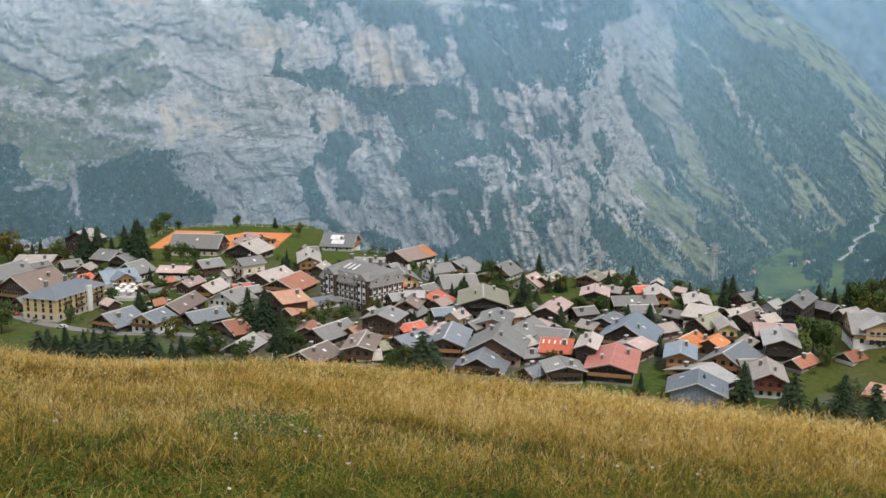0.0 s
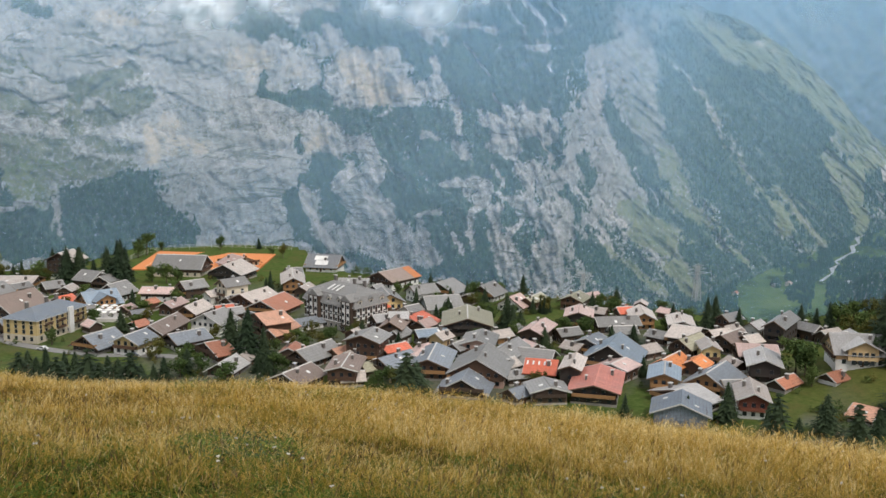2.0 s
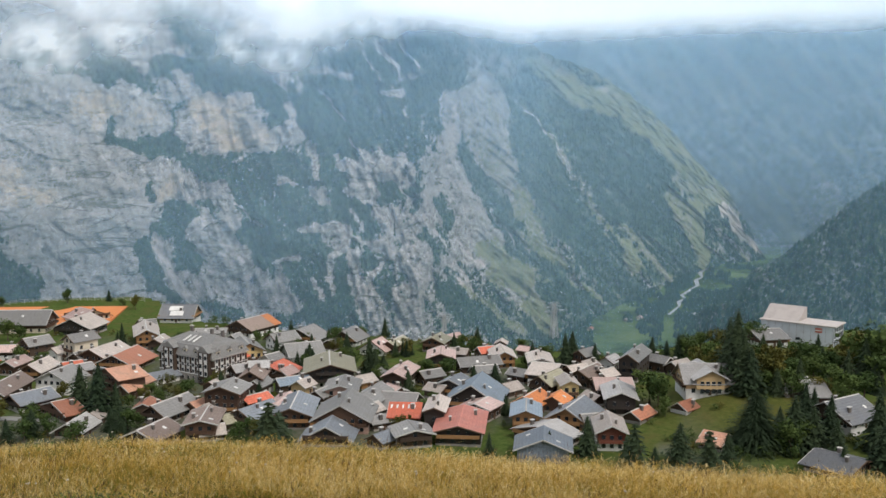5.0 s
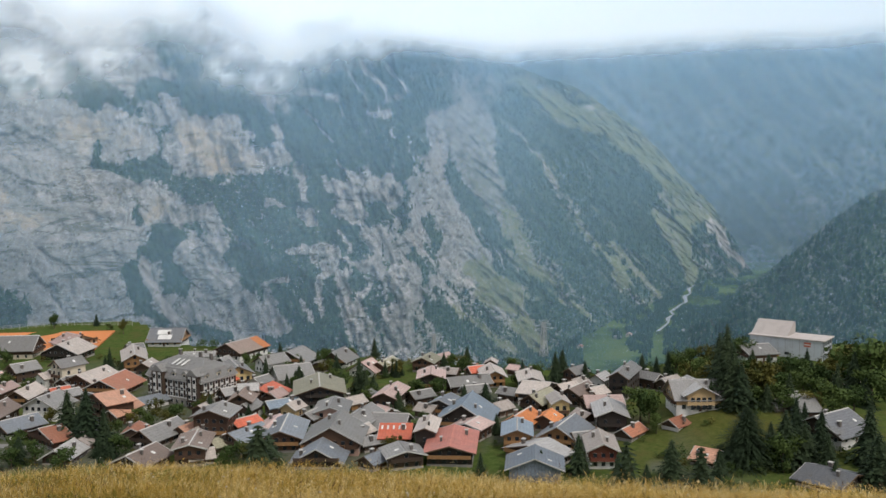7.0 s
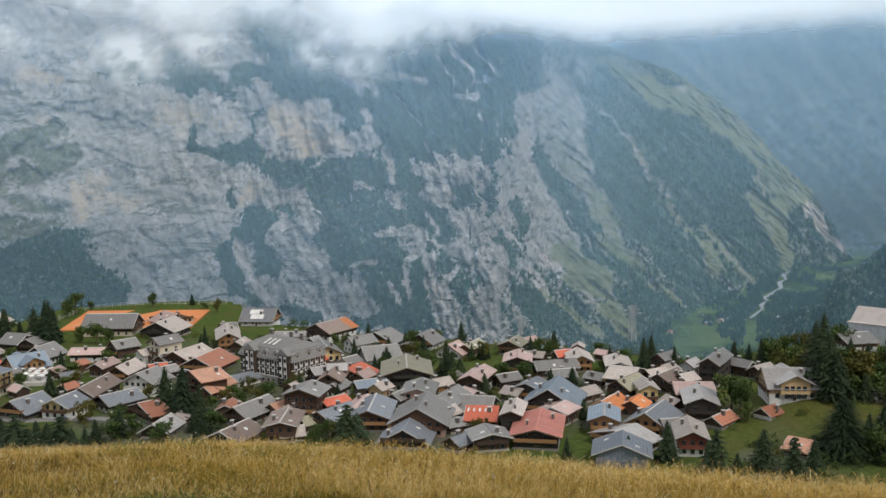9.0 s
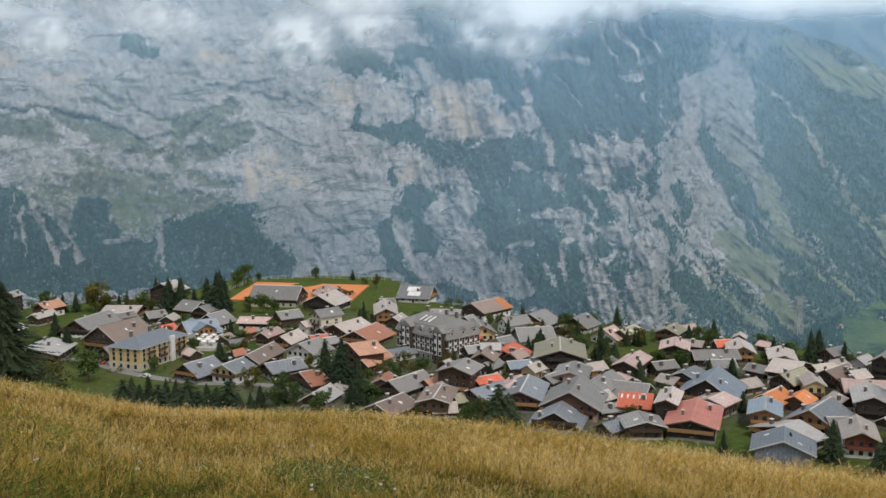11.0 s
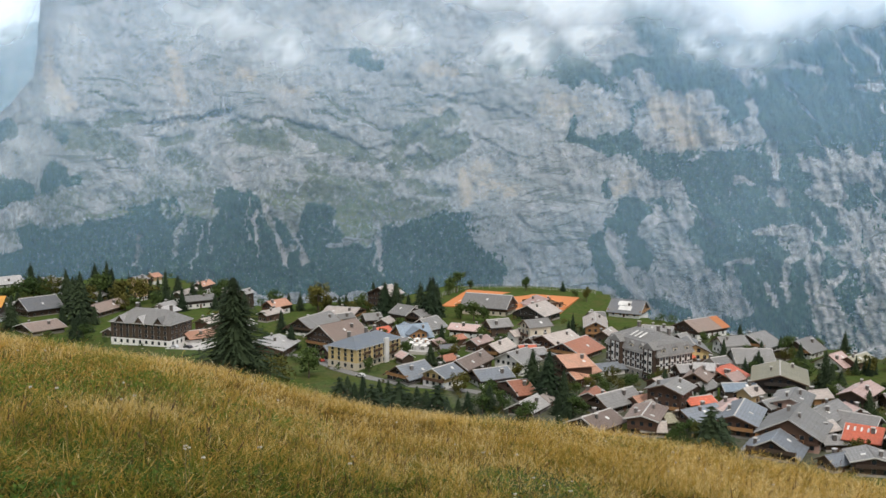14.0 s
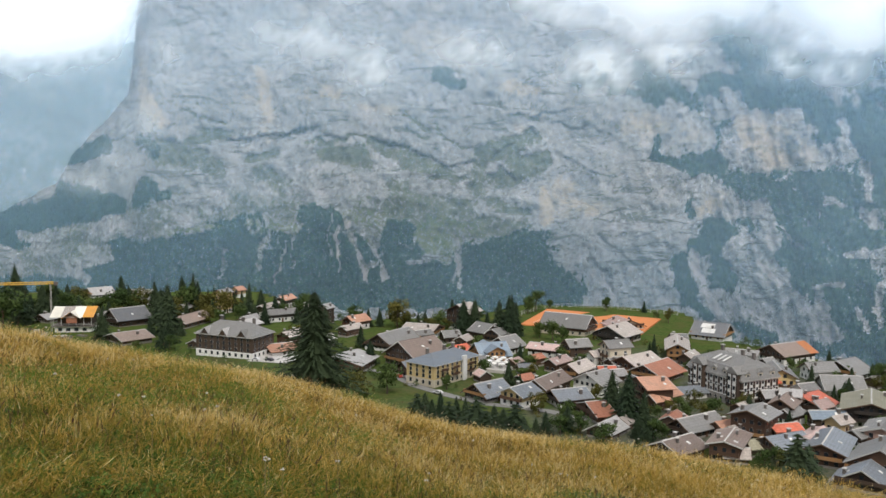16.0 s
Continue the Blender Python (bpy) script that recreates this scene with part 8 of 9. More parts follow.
plant("spruce", 159.8, 365.9, 11.9, 0.94)
plant("leafy", 171.2, 370.2, 13.3, 0.80)
plant("autumn", 166.1, 360.7, 8.3, 1.10)
plant("autumn", 177.2, 364.8, 14.8, 0.90)
plant("spruce", 153.7, 308.0, 22.7, 0.94)
plant("spruce", 150.7, 296.4, 26.9, 0.83)
plant("spruce", 150.0, 290.1, 21.1, 0.94)
plant("leafy", 205.5, 391.3, 11.6, 1.20)
plant("spruce", 151.3, 287.4, 16.2, 1.18)
plant("autumn", 158.2, 294.1, 13.3, 1.15)
plant("spruce", 186.3, 332.5, 14.3, 1.06)
plant("leafy", 175.7, 305.6, 9.5, 1.15)
plant("autumn", 163.1, 293.7, 14.6, 1.00)
plant("spruce", 210.3, 345.4, 13.8, 0.94)
plant("leafy", 187.7, 310.4, 12.5, 1.10)
plant("leafy", 186.4, 299.1, 10.1, 1.10)
plant("autumn", 208.1, 324.9, 13.0, 1.15)
plant("autumn", 218.7, 334.1, 18.0, 1.10)
plant("spruce", 204.9, 305.7, 18.6, 1.06)
plant("leafy", 212.9, 307.5, 26.4, 1.15)
plant("spruce", 203.2, 296.5, 12.1, 1.06)
plant("leafy", 179.5, 279.6, 13.2, 1.10)
plant("spruce", 157.5, 264.0, 14.2, 1.06)
plant("spruce", 145.5, 249.3, 16.9, 1.18)
plant("spruce", 151.1, 248.3, 13.5, 1.18)
plant("spruce", 155.2, 243.2, 11.6, 1.18)
plant("spruce", 170.2, 245.7, 18.5, 1.06)
plant("spruce", 160.9, 228.0, 15.7, 1.18)
plant("leafy", 142.4, 245.4, 11.6, 1.00)
plant("spruce", 150.9, 232.7, 7.0, 1.18)
plant("spruce", 85.1, 257.2, 11.9, 1.06)
plant("spruce", 73.9, 257.3, 8.0, 1.06)
plant("spruce", 28.8, 74.3, 12.0, 1.06)
plant("spruce", 92.9, 245.9, 9.0, 1.06)
plant("spruce", 108.7, 245.9, 12.0, 1.18)
plant("spruce", 33.5, 70.0, 11.0, 1.18)
plant("spruce", 121.3, 242.1, 9.9, 1.18)
plant("spruce", 99.3, 241.0, 7.0, 1.06)
plant("spruce", 56.8, 260.4, 7.0, 0.94)
plant("bigspruce", 136.0, 254.1, 17.2, 1.95)
plant("bigspruce", -39.3, 68.1, 15.5, 1.32)
plant("autumn", -158.6, 306.9, 13.1, 1.00)
plant("leafy", -168.1, 317.0, 10.0, 0.80)
plant("autumn", -167.9, 309.0, 8.0, 0.80)
plant("leafy", -153.8, 321.0, 13.1, 1.05)
plant("spruce", -418.1, 394.7, 29.4, 0.94)
plant("spruce", -416.6, 387.0, 21.8, 1.06)
plant("leafy", -415.7, 415.9, 18.4, 1.10)
plant("spruce", -408.3, 396.1, 13.3, 0.94)
plant("autumn", -419.4, 439.7, 12.0, 0.90)
plant("autumn", -414.8, 443.1, 11.0, 0.90)
plant("spruce", -424.9, 436.3, 10.2, 0.94)
plant("spruce", -389.0, 446.3, 20.0, 0.94)
plant("leafy", -372.7, 425.1, 17.8, 1.10)
plant("leafy", -366.3, 429.3, 14.6, 1.00)
plant("spruce", -341.3, 417.6, 23.1, 0.94)
plant("spruce", -309.6, 389.0, 25.5, 1.06)
plant("spruce", -358.6, 463.8, 19.5, 0.94)
plant("spruce", -346.5, 458.5, 22.2, 0.94)
plant("spruce", -343.9, 459.4, 18.5, 0.94)
plant("spruce", -338.1, 461.2, 12.8, 0.83)
plant("spruce", -327.9, 453.2, 17.1, 0.59)
plant("spruce", -319.6, 461.5, 12.3, 0.83)
plant("spruce", -315.3, 462.5, 12.3, 0.83)
plant("spruce", -307.1, 457.8, 18.0, 0.71)
plant("leafy", -303.5, 424.0, 8.3, 1.20)
plant("spruce", -313.2, 379.1, 10.0, 0.94)
plant("spruce", -299.7, 386.2, 10.0, 0.71)
plant("leafy", -278.6, 472.1, 13.1, 1.00)
plant("autumn", -213.0, 456.3, 15.6, 0.90)
plant("autumn", -206.7, 455.5, 8.5, 1.10)
plant("spruce", -202.3, 460.4, 7.9, 0.94)
plant("autumn", -194.0, 456.5, 6.6, 1.20)
plant("spruce", -204.3, 397.2, 10.9, 0.94)
plant("leafy", -182.1, 447.0, 7.3, 1.10)
plant("spruce", -172.4, 450.2, 18.2, 1.06)
plant("spruce", -167.6, 452.2, 17.6, 0.94)
plant("spruce", -149.0, 457.8, 21.0, 0.94)
plant("spruce", -155.3, 458.4, 16.1, 0.94)
plant("spruce", -202.0, 316.9, 6.0, 0.71)
plant("spruce", -108.4, 344.5, 6.6, 0.94)
plant("autumn", 166.8, 344.1, 11.6, 1.15)
plant("spruce", 194.9, 360.9, 11.9, 0.95)
plant("leafy", 202.2, 347.1, 11.5, 1.10)
plant("leafy", 199.0, 335.3, 9.5, 1.15)
plant("spruce", 196.5, 303.1, 14.3, 0.95)
plant("leafy", 232.6, 342.1, 11.5, 1.10)
plant("spruce", 160.8, 255.4, 13.9, 1.00)
plant("spruce", 145.7, 257.9, 10.4, 1.00)
plant("spruce", 159.9, 233.0, 8.0, 1.00)
plant("leafy", 169.9, 355.5, 11.6, 1.10)
plant("spruce", 159.2, 376.5, 7.3, 0.95)
plant("spruce", 155.2, 382.4, 7.4, 0.95)
plant("leafy", 164.1, 288.0, 9.6, 1.20)
plant("leafy", 157.2, 288.3, 7.7, 1.20)
plant("autumn", 174.0, 283.8, 8.2, 1.15)
plant("spruce", 169.4, 288.4, 11.6, 1.00)
plant("leafy", 150.2, 296.6, 7.9, 1.20)
plant("spruce", 143.6, 293.5, 9.7, 0.90)
plant("autumn", 163.4, 304.0, 8.1, 1.10)
plant("spruce", -451.7, 423.4, 14.3, 1.02)
plant("spruce", -449.1, 431.6, 12.0, 1.13)
plant("spruce", -406.9, 400.7, 9.9, 1.03)
plant("spruce", -412.3, 427.6, 14.7, 0.97)
plant("spruce", -380.6, 402.8, 13.8, 1.10)
plant("spruce", -378.8, 411.7, 9.5, 0.97)
plant("spruce", -372.5, 412.2, 8.6, 1.05)
plant("leafy", -371.8, 421.7, 10.3, 0.96)
plant("leafy", -377.8, 439.5, 15.0, 0.90)
plant("autumn", -371.0, 442.2, 15.0, 1.11)
plant("spruce", -352.2, 436.5, 11.4, 0.97)
plant("spruce", -345.7, 440.8, 10.8, 1.10)
plant("spruce", -352.0, 460.4, 12.2, 1.15)
plant("autumn", -323.5, 436.1, 11.5, 0.99)
plant("spruce", -294.6, 415.0, 8.4, 1.13)
plant("spruce", -287.3, 434.2, 9.9, 0.99)
plant("spruce", -279.0, 430.3, 12.2, 0.95)
plant("spruce", -281.1, 451.8, 13.4, 0.97)
plant("spruce", -265.5, 440.8, 9.0, 1.13)
plant("spruce", -266.4, 456.2, 8.6, 1.07)
plant("spruce", -242.8, 431.5, 12.5, 1.14)
plant("leafy", -233.5, 445.4, 12.5, 0.92)
plant("spruce", -226.4, 449.3, 10.1, 0.96)
plant("spruce", -221.1, 452.2, 10.1, 0.90)
plant("leafy", -195.9, 438.7, 8.2, 1.15)
plant("spruce", -199.9, 464.2, 8.9, 0.92)
plant("leafy", -186.5, 452.3, 11.9, 0.94)
plant("spruce", -192.2, 484.2, 12.0, 0.98)
plant("leafy", -179.7, 488.2, 10.1, 1.15)
plant("spruce", -162.8, 459.5, 10.7, 0.96)
plant("leafy", 164.0, 324.3, 13.1, 1.15)
plant("leafy", 182.3, 341.7, 13.6, 1.10)
plant("spruce", 162.1, 293.8, 11.3, 1.02)
plant("autumn", 197.0, 342.3, 9.5, 1.15)
plant("leafy", 200.5, 335.0, 13.4, 1.20)
plant("spruce", 200.8, 326.5, 12.2, 1.06)
plant("leafy", 203.2, 322.6, 12.3, 1.09)
plant("leafy", 214.2, 323.5, 13.3, 1.15)
plant("leafy", 221.3, 327.0, 18.3, 1.05)
plant("spruce", 159.8, 285.7, 8.6, 1.21)
plant("leafy", 164.1, 282.5, 8.3, 1.20)
plant("spruce", 163.5, 269.3, 10.0, 1.04)
plant("leafy", 184.6, 284.4, 10.0, 1.16)
plant("leafy", 194.6, 290.1, 10.0, 1.24)
plant("leafy", 206.3, 297.2, 16.1, 1.02)
plant("leafy", 147.9, 248.9, 11.0, 1.08)
plant("leafy", 142.2, 249.9, 9.3, 1.13)
plant("leafy", -393.2, 362.5, 23.5, 1.06)
plant("spruce", -397.1, 379.2, 22.8, 1.02)
plant("spruce", -405.6, 401.5, 19.1, 1.00)
plant("spruce", -409.3, 415.8, 17.0, 1.14)
plant("spruce", -330.4, 409.2, 19.9, 1.21)
plant("leafy", -381.2, 418.7, 12.9, 1.10)
plant("spruce", -327.7, 361.5, 15.3, 1.11)
plant("leafy", -347.9, 454.0, 17.4, 1.06)
plant("spruce", -294.2, 370.5, 13.3, 1.20)
plant("spruce", -292.7, 365.2, 10.1, 1.02)
plant("leafy", -366.0, 393.4, 12.2, 1.16)
plant("spruce", -426.2, 401.7, 11.3, 1.26)
plant("autumn", -432.4, 410.4, 12.8, 1.02)
plant("leafy", -414.5, 402.1, 10.3, 1.29)
plant("spruce", -420.7, 422.2, 11.3, 1.04)
plant("spruce", -399.9, 405.3, 11.8, 1.28)
plant("leafy", -395.0, 410.9, 14.8, 1.27)
plant("leafy", -381.9, 406.7, 12.0, 1.24)
plant("leafy", -382.4, 415.6, 9.0, 1.02)
plant("spruce", -371.5, 415.5, 10.2, 1.13)
plant("autumn", -364.9, 413.4, 8.8, 1.06)
plant("spruce", -373.4, 434.4, 16.4, 1.16)
plant("autumn", -365.2, 431.9, 13.7, 1.28)
plant("spruce", -364.8, 448.1, 11.0, 1.21)
plant("spruce", -359.1, 447.2, 14.0, 1.02)
plant("autumn", -333.9, 425.6, 14.5, 1.30)
plant("spruce", -323.1, 421.4, 11.5, 1.05)
plant("autumn", -335.7, 455.8, 12.3, 1.18)
plant("autumn", -308.4, 422.1, 9.6, 1.11)
plant("autumn", -312.4, 440.7, 16.3, 1.22)
plant("leafy", -293.6, 427.9, 11.1, 1.03)
plant("spruce", -296.4, 440.7, 11.4, 1.09)
plant("spruce", -297.3, 455.1, 15.2, 1.11)
plant("spruce", -280.6, 443.4, 14.1, 1.17)
plant("leafy", -278.8, 446.3, 10.4, 1.15)
plant("leafy", -275.6, 458.9, 11.2, 1.01)
plant("spruce", -268.1, 455.4, 10.2, 1.18)
plant("leafy", -185.5, 336.4, 6.6, 1.10)
plant("leafy", -195.7, 365.2, 7.1, 1.00)
plant("spruce", -182.2, 363.3, 11.2, 1.10)
plant("leafy", -225.9, 401.4, 7.2, 1.10)
plant("leafy", -156.2, 304.4, 5.5, 1.20)
plant("leafy", -218.5, 372.5, 7.3, 1.20)
plant("autumn", -242.6, 400.1, 7.6, 1.20)
plant("leafy", -247.3, 382.1, 7.4, 1.20)
plant("spruce", -240.3, 404.3, 11.3, 1.10)
plant("leafy", -260.0, 377.3, 6.0, 1.10)
plant("leafy", -285.5, 359.4, 7.5, 1.20)
plant("spruce", -285.4, 353.2, 11.1, 1.20)
plant("leafy", -295.2, 347.4, 5.8, 1.20)
plant("leafy", -134.6, 333.9, 6.6, 1.00)
plant("leafy", -136.2, 362.7, 5.2, 1.00)
infill(110, 23)
shrubs(300, 7)
edge_bushes(19)
bush_rng = random.Random(77)
for _ in range(34):                                       # scrub round the barn under the knoll
    bx, by = bush_rng.uniform(112, 178), bush_rng.uniform(226, 266)
    if not free_spot(bx, by, 0.5) or (120 < bx < 140 and by > 250):
        continue
    height = bush_rng.uniform(2.5, 6.0)
    planted_copy(SHRUB[bush_rng.choice((0, 2, 2))], pose(bx, by, ground_at(bx, by) - 0.18 * height, 0, 0, bush_rng.uniform(0, 360)) @ Matrix.Diagonal((height * 1.5, height * 1.5, height, 1)))

# ---- the meadow's grass ----
def straw_material():
    m, nt, bsdf = material("meadow_grass")
    tone = attr(nt, "tone")
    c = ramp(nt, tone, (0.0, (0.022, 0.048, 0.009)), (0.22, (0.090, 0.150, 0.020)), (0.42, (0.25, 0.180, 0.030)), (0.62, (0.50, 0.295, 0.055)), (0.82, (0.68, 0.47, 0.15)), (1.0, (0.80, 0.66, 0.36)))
    nt.links.new(c, bsdf.inputs["Base Color"])
    bsdf.inputs["Roughness"].default_value = 0.8
    bsdf.inputs["Specular IOR Level"].default_value = 0.06
    back = node(nt, "ShaderNodeBsdfTranslucent")
    nt.links.new(c, back.inputs["Color"])
    out = node(nt, "ShaderNodeMixShader", Fac=0.3)
    nt.links.new(bsdf.outputs[0], out.inputs[1])
    nt.links.new(back.outputs[0], out.inputs[2])
    nt.links.new(out.outputs[0], nt.nodes["Material Output"].inputs["Surface"])
    return m


STRAW = straw_material()


def blades(name, count, seed, r0, r1, h0, h1, width, tone_of, label, lean=0.25, heads=0.0, head=(0.06, 0.12, 0.004), mat=None, scatter=1.1, b0=-53, b1=41, spray=1, shade_mottle=0.26):
    """Thin bent stalks in tufts over the slope in front of the camera, some with an ear or a loose panicle."""
    rng = np.random.default_rng(seed)
    az = np.radians(rng.uniform(b0, b1, count))
    r = r0 * (r1 / r0) ** rng.random(count)
    x, y = r * np.sin(az), r * np.cos(az)
    patch = fractal(x / 2.6, y / 2.6, 4, 101)
    tuft = fractal(x / 0.42, y / 0.42, 3, 103, 0.6)
    keep = rng.random(count) < np.clip(0.70 + 0.7 * tuft, 0.10, 1)
    x, y, r, patch, tuft = x[keep], y[keep], r[keep], patch[keep], tuft[keep]
    n = len(x)
    z = ground_z(x, y)
    bearing = np.degrees(np.arctan2(x, y))
    h = rng.uniform(h0, h1, n) * (1 + 0.25 * patch + 0.35 * tuft) * (1 + 0.55 * smooth(-8, 6, bearing) * smooth(11, 16, r))
    w = np.maximum(width, 0.00024 * r) * rng.uniform(0.4, 1.7, n)
    a = rng.uniform(0, 2 * np.pi, n)
    bend = h * (lean * rng.uniform(0.1, 1.9, n))
    b = rng.normal(0.2, scatter, n) + 1.5 * fractal(x / 0.9, y / 0.9, 2, 107)
    bx, by = np.cos(b) * bend, np.sin(b) * bend
    sx, sy = np.cos(a) * w / 2, np.sin(a) * w / 2
    verts = np.zeros((n, 4, 3))
    for k, (t, wide) in enumerate(((0.0, 0.0), (0.5, 1.0), (1.0, 0.0), (0.5, -1.0))):
        verts[:, k, 0] = x + bx * t * t + sx * wide
        verts[:, k, 1] = y + by * t * t + sy * wide
        verts[:, k, 2] = z - 0.03 + h * t * (1 - 0.25 * min(lean, 1))
    tris = (np.arange(n)[:, None, None] * 4 + np.array([(0, 1, 3), (1, 2, 3)])[None]).reshape(-1, 3)
    # shade between tufts and low on each stalk is put into the tone
    tone = tone_of(rng, n, r, patch, bearing) + shade_mottle * tuft + 0.8 * shade_mottle * fractal(x / 0.15, y / 0.15, 2, 105)
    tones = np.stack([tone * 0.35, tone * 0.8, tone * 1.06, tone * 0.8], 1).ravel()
    tips = verts[:, 2].copy()
    verts = verts.reshape(-1, 3)
    pick = np.flatnonzero(rng.random(n) < heads)
    m = len(pick)
    for q in range(spray if m else 0):
        tip = tips[pick] + (rng.normal(0, 1, (m, 3)) * np.array([0.016, 0.016, 0.035]) if spray > 1 else 0)
        hl, hw = rng.uniform(head[0], head[1], m), np.maximum(head[2], 0.00018 * r[pick]) * rng.uniform(0.6, 1.4, m)
        hv = np.zeros((m, 4, 3))
        ha = rng.uniform(0, 2 * np.pi, m)
        ox, oy = np.cos(ha) * hw, np.sin(ha) * hw
        lx, ly = bx[pick] * 0.35 + rng.normal(0, 0.3, m) * hl, by[pick] * 0.35 + rng.normal(0, 0.3, m) * hl
        for k, (t, side) in enumerate(((-0.8, 0), (-0.1, 1), (0.6, 0), (-0.1, -1))):
            hv[:, k, 0] = tip[:, 0] + lx * t + ox * side
            hv[:, k, 1] = tip[:, 1] + ly * t + oy * side
            hv[:, k, 2] = tip[:, 2] + hl * t
        ht = (np.arange(m)[:, None, None] * 4 + np.array([(0, 1, 2), (0, 2, 3)])[None]).reshape(-1, 3) + len(verts)
        verts, tris = np.concatenate([verts, hv.reshape(-1, 3)]), np.concatenate([tris, ht])
        tones = np.concatenate([tones, np.repeat(np.clip(tone[pick] + rng.normal(0.03, 0.07, m), 0, 1), 4)])
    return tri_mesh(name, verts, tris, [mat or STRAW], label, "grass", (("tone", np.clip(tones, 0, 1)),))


def gold(rng, n, r, patch, bearing):
    near = 1 - smooth(8.5, 15, r)
    west = 1 - smooth(-36, -18, bearing)
    return np.clip(rng.normal(0.80, 0.25, n) - 0.32 * np.clip(patch, -0.25, 1) - (0.36 - 0.22 * west) * near + 0.06 * smooth(-12, -4, bearing) * (1 - west) - 0.24 * smooth(5, 16, bearing) * (1 - smooth(14, 24, r)) - 0.10 * west * np.clip(patch, 0, 1), 0.10, 1.0)


def straw(rng, n, r, patch, bearing):
    return np.clip(rng.normal(0.64, 0.16, n) - 0.12 * np.clip(patch, 0, 1), 0.2, 1.0)


def green(rng, n, r, patch, bearing):
    return np.clip(rng.normal(0.20, 0.09, n) - 0.10 * patch + 0.05 * np.clip(r - 11.5, 0, 8) + 0.10 * (1 - smooth(-36, -18, bearing)), 0.0, 0.8)


def pale_green(rng, n, r, patch, bearing):
    return np.clip(rng.normal(0.33, 0.09, n), 0.1, 0.8)


SEEDED = surface("seeded_stalk", (0.085, 0.045, 0.022), vary=0.3, bump=0.0)
blades("undergrass", 125000, 201, 6.0, 30, 0.08, 0.24, 0.0055, green, "short green grass under the dry stalks", 0.9, scatter=3.0, shade_mottle=0.10)
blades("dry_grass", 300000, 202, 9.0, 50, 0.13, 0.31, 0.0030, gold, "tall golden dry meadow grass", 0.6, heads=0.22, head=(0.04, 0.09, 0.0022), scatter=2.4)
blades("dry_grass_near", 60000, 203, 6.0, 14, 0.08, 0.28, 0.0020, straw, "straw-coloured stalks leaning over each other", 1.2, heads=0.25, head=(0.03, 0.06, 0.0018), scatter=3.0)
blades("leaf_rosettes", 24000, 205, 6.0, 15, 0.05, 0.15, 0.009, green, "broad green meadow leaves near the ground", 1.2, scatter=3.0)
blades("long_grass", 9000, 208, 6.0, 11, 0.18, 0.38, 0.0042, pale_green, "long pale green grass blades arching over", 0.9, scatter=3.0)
WEED = leaf_material("weed_leaves", (0.3, (0.035, 0.075, 0.013)), (0.55, (0.09, 0.15, 0.026)), (0.75, (0.17, 0.21, 0.05)), scale=2.5)


def weed_clumps(name, count, seed, b0, b1, r0, r1, least, low, high, mats, label):
    """Leafy weeds in low clumps along the brow of the hill."""
    rng = np.random.default_rng(seed)
    verts = []
    while len(verts) < count * 44 * 4:
        az, r = np.radians(rng.uniform(b0, b1)), r0 * (r1 / r0) ** rng.random()
        cx, cy = r * np.sin(az), r * np.cos(az)
        if fractal(np.array([cx / 2.6]), np.array([cy / 2.6]), 4, 101)[0] < least:
            continue
        g, size = ground_at(cx, cy), rng.uniform(low, high)
        for _ in range(44):
            c = np.array([cx, cy, g]) + rng.normal(0, 1, 3) * np.array([0.55, 0.55, 0.16]) * size + np.array([0, 0, 0.45 * size])
            c[2] = max(c[2], g + 0.03)
            ax, sd = rng.normal(0, 1, 3), rng.normal(0, 1, 3)
            ax, sd = ax / np.linalg.norm(ax), sd / np.linalg.norm(sd)
            s = rng.uniform(0.010, 0.026)
            verts += [c - ax * s, c + sd * s * 0.5, c + ax * s, c - sd * s * 0.5]
    verts = np.array(verts)
    tris = (np.arange(len(verts) // 4)[:, None, None] * 4 + np.array([(0, 1, 2), (0, 2, 3)])[None]).reshape(-1, 3)
    tri_mesh(name, verts, tris, mats, label, "weeds", slots=np.repeat(rng.integers(0, len(mats), count), 88)[:len(tris)])


WEED_DRY = leaf_material("weed_leaves_dry", (0.3, (0.06, 0.055, 0.014)), (0.55, (0.17, 0.13, 0.03)), (0.75, (0.36, 0.25, 0.07)), scale=2.5)
weed_clumps("meadow_weeds", 480, 61, -50, -24, 12, 30, 0.12, 0.22, 0.5, [WEED], "dark green leafy weeds on the meadow's brow")
WEED_GREY = leaf_material("weed_leaves_grey", (0.3, (0.022, 0.045, 0.022)), (0.55, (0.05, 0.085, 0.045)), (0.75, (0.13, 0.17, 0.11)), scale=2.5)
weed_clumps("nettle_patch", 110, 65, -15, -8, 10.5, 13, -2, 0.16, 0.32, [WEED_GREY, WEED], "grey-green nettles in the dry meadow")
weed_clumps("brow_weeds", 150, 64, -16, -3, 20, 29, -0.1, 0.25, 0.5, [WEED, WEED_DRY], "green and yellowing weeds on the meadow's brow")
weed_clumps("meadow_herbs", 1500, 62, -53, 41, 6.2, 13, -0.45, 0.09, 0.26, [WEED, WEED, WEED_DRY], "small leafy green and dry herbs between the stalks")
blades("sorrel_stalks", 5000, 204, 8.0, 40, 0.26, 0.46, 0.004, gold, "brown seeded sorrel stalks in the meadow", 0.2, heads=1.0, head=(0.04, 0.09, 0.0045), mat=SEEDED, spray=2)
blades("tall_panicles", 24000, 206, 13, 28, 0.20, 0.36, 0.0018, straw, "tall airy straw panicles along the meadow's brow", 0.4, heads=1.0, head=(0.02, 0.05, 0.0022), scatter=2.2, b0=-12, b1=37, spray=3)

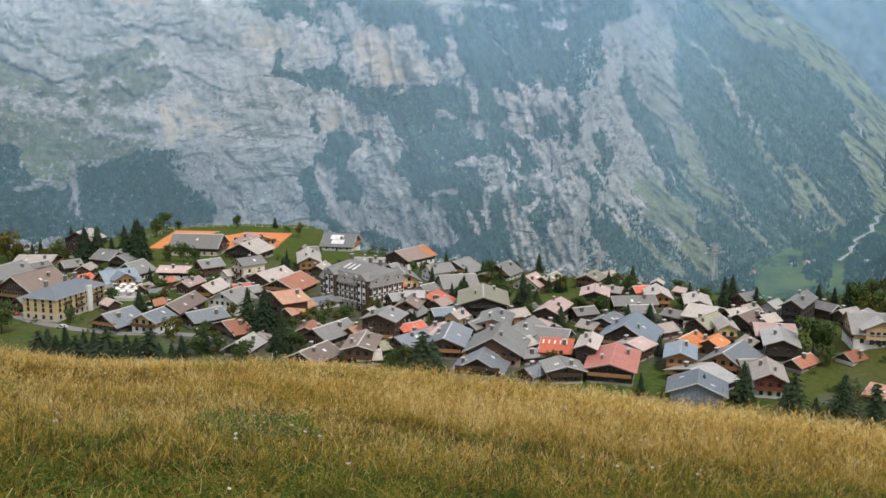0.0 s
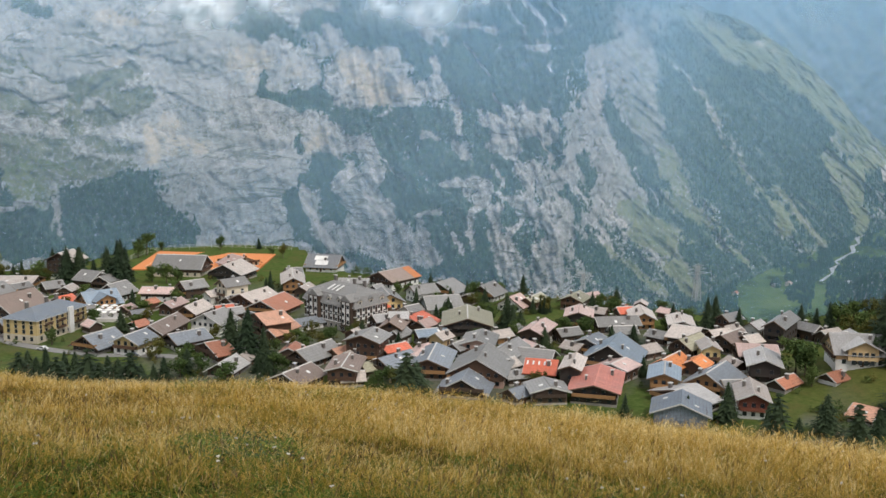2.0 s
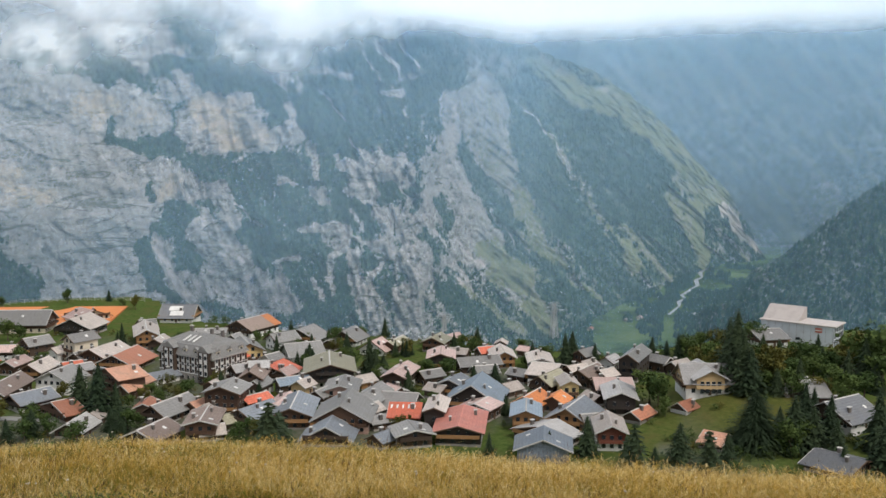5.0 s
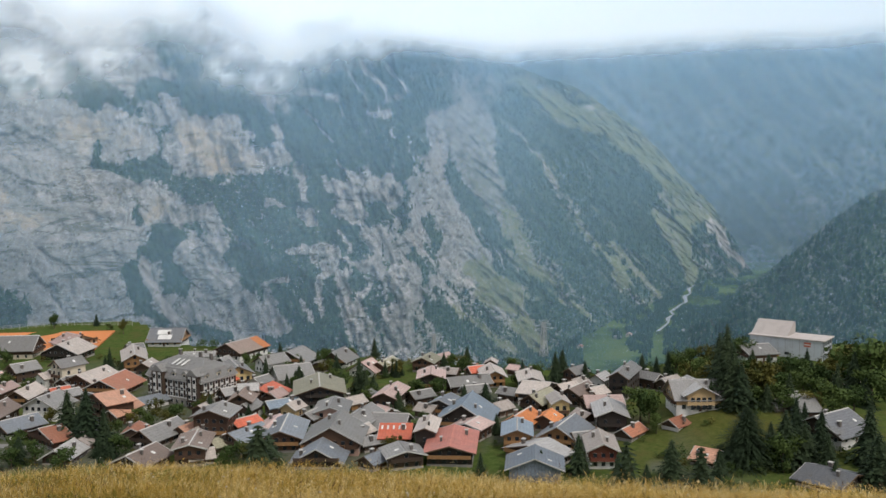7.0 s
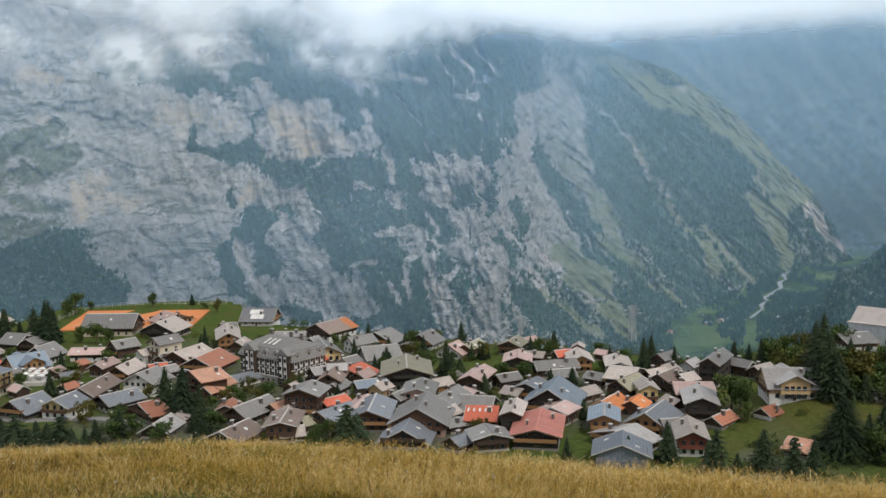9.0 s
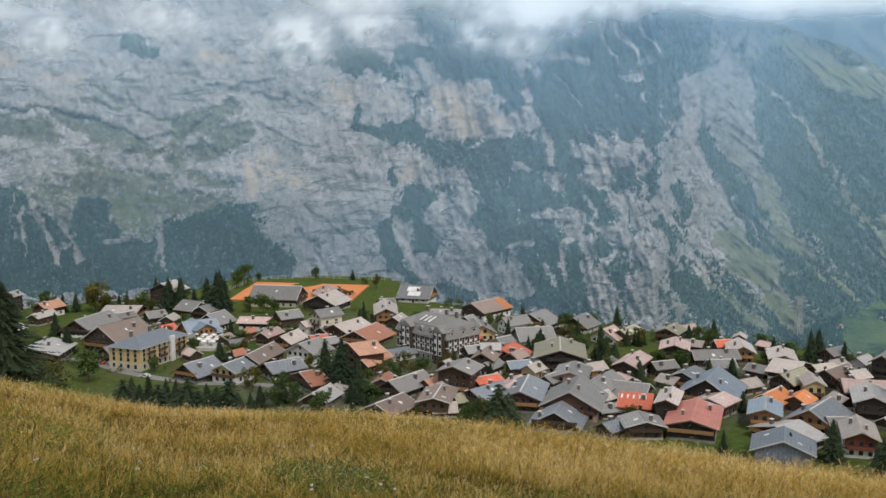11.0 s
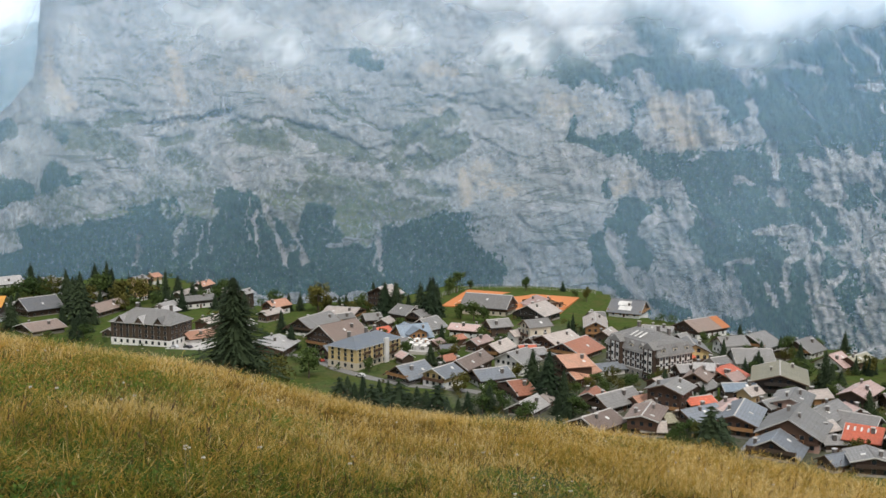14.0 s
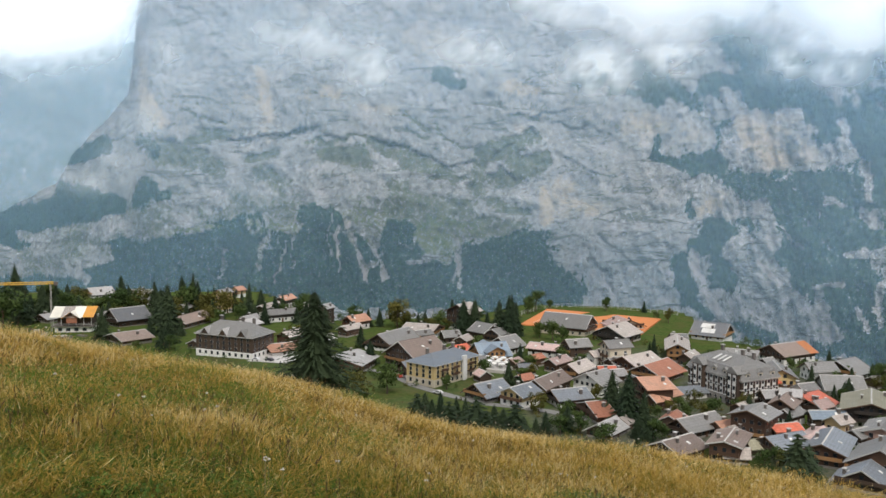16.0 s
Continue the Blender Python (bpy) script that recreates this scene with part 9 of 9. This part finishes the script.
# ---- seed heads standing in the grass ----
fluff = surface("seed_fluff", (0.50, 0.47, 0.40), vary=0.1)
stalk_mat = surface("flower_stalk", (0.20, 0.17, 0.07), vary=0.2)


def seed_head(x, y, height, size):
    g = ground_at(x, y)
    s = thing("seed_head", x, y, g, 0, "loose white flower head on a thin stalk", "flower", "meadow seed heads")
    bm = bmesh.new()
    bmesh.ops.create_cone(bm, segments=5, radius1=0.0028, radius2=0.002, depth=height, matrix=Matrix.Translation((0, 0, height / 2)))
    part("stalk", bm, stalk_mat, s)
    bm = bmesh.new()
    rng = random.Random(int(x * 100))
    for _ in range(7):                                           # a loose, flattened cluster of small florets
        a, d = rng.uniform(0, 6.28), size * rng.uniform(0.2, 1.0)
        bmesh.ops.create_icosphere(bm, subdivisions=1, radius=size * rng.uniform(0.28, 0.5), matrix=Matrix.Translation((d * math.cos(a), d * math.sin(a), height + size * rng.uniform(-0.15, 0.35))))
    part("head", bm, fluff, s)


seed_head(-1.37, 9.02, 0.42, 0.019)
seed_head(-1.19, 8.79, 0.42, 0.018)
seed_head(-1.86, 8.11, 0.42, 0.018)
seed_head(2.08, 15.17, 0.42, 0.022)
seed_head(1.78, 9.11, 0.42, 0.019)
seed_head(7.70, 18.75, 0.42, 0.022)
seed_head(1.51, 9.61, 0.42, 0.020)
seed_head(-1.09, 18.54, 0.42, 0.022)
seed_head(-0.86, 15.30, 0.42, 0.022)
seed_head(-2.24, 17.27, 0.42, 0.022)
seed_head(-5.75, 15.55, 0.42, 0.022)
seed_head(2.59, 11.71, 0.42, 0.022)
seed_head(-1.37, 5.74, 0.42, 0.014)
seed_head(-4.25, 6.54, 0.42, 0.017)
seed_head(-7.65, 10.38, 0.42, 0.022)
seed_head(-4.28, 7.84, 0.42, 0.018)
seed_head(-1.92, 8.40, 0.42, 0.018)
seed_head(-4.20, 6.51, 0.42, 0.017)
seed_head(-7.02, 7.97, 0.42, 0.021)
seed_head(-6.24, 8.41, 0.42, 0.021)
seed_head(-6.38, 8.85, 0.42, 0.021)
seed_head(-8.42, 8.48, 0.42, 0.022)
seed_head(-3.86, 6.18, 0.42, 0.016)
seed_head(9.48, 23.16, 0.42, 0.022)
seed_head(29.91, 48.55, 0.42, 0.022)
seed_head(2.15, 15.84, 0.42, 0.022)
seed_head(-6.91, 8.24, 0.42, 0.021)
seed_head(-4.17, 6.41, 0.42, 0.017)
seed_head(5.33, 11.48, 0.42, 0.022)
seed_head(5.00, 13.25, 0.42, 0.022)
seed_head(0.63, 15.00, 0.42, 0.022)
head_rng = random.Random(51)
for _ in range(60):
    bearing, rad = radians(head_rng.uniform(-46, 30)), head_rng.uniform(8, 26)
    seed_head(rad * math.sin(bearing), rad * math.cos(bearing), head_rng.uniform(0.28, 0.46), head_rng.uniform(0.012, 0.022))
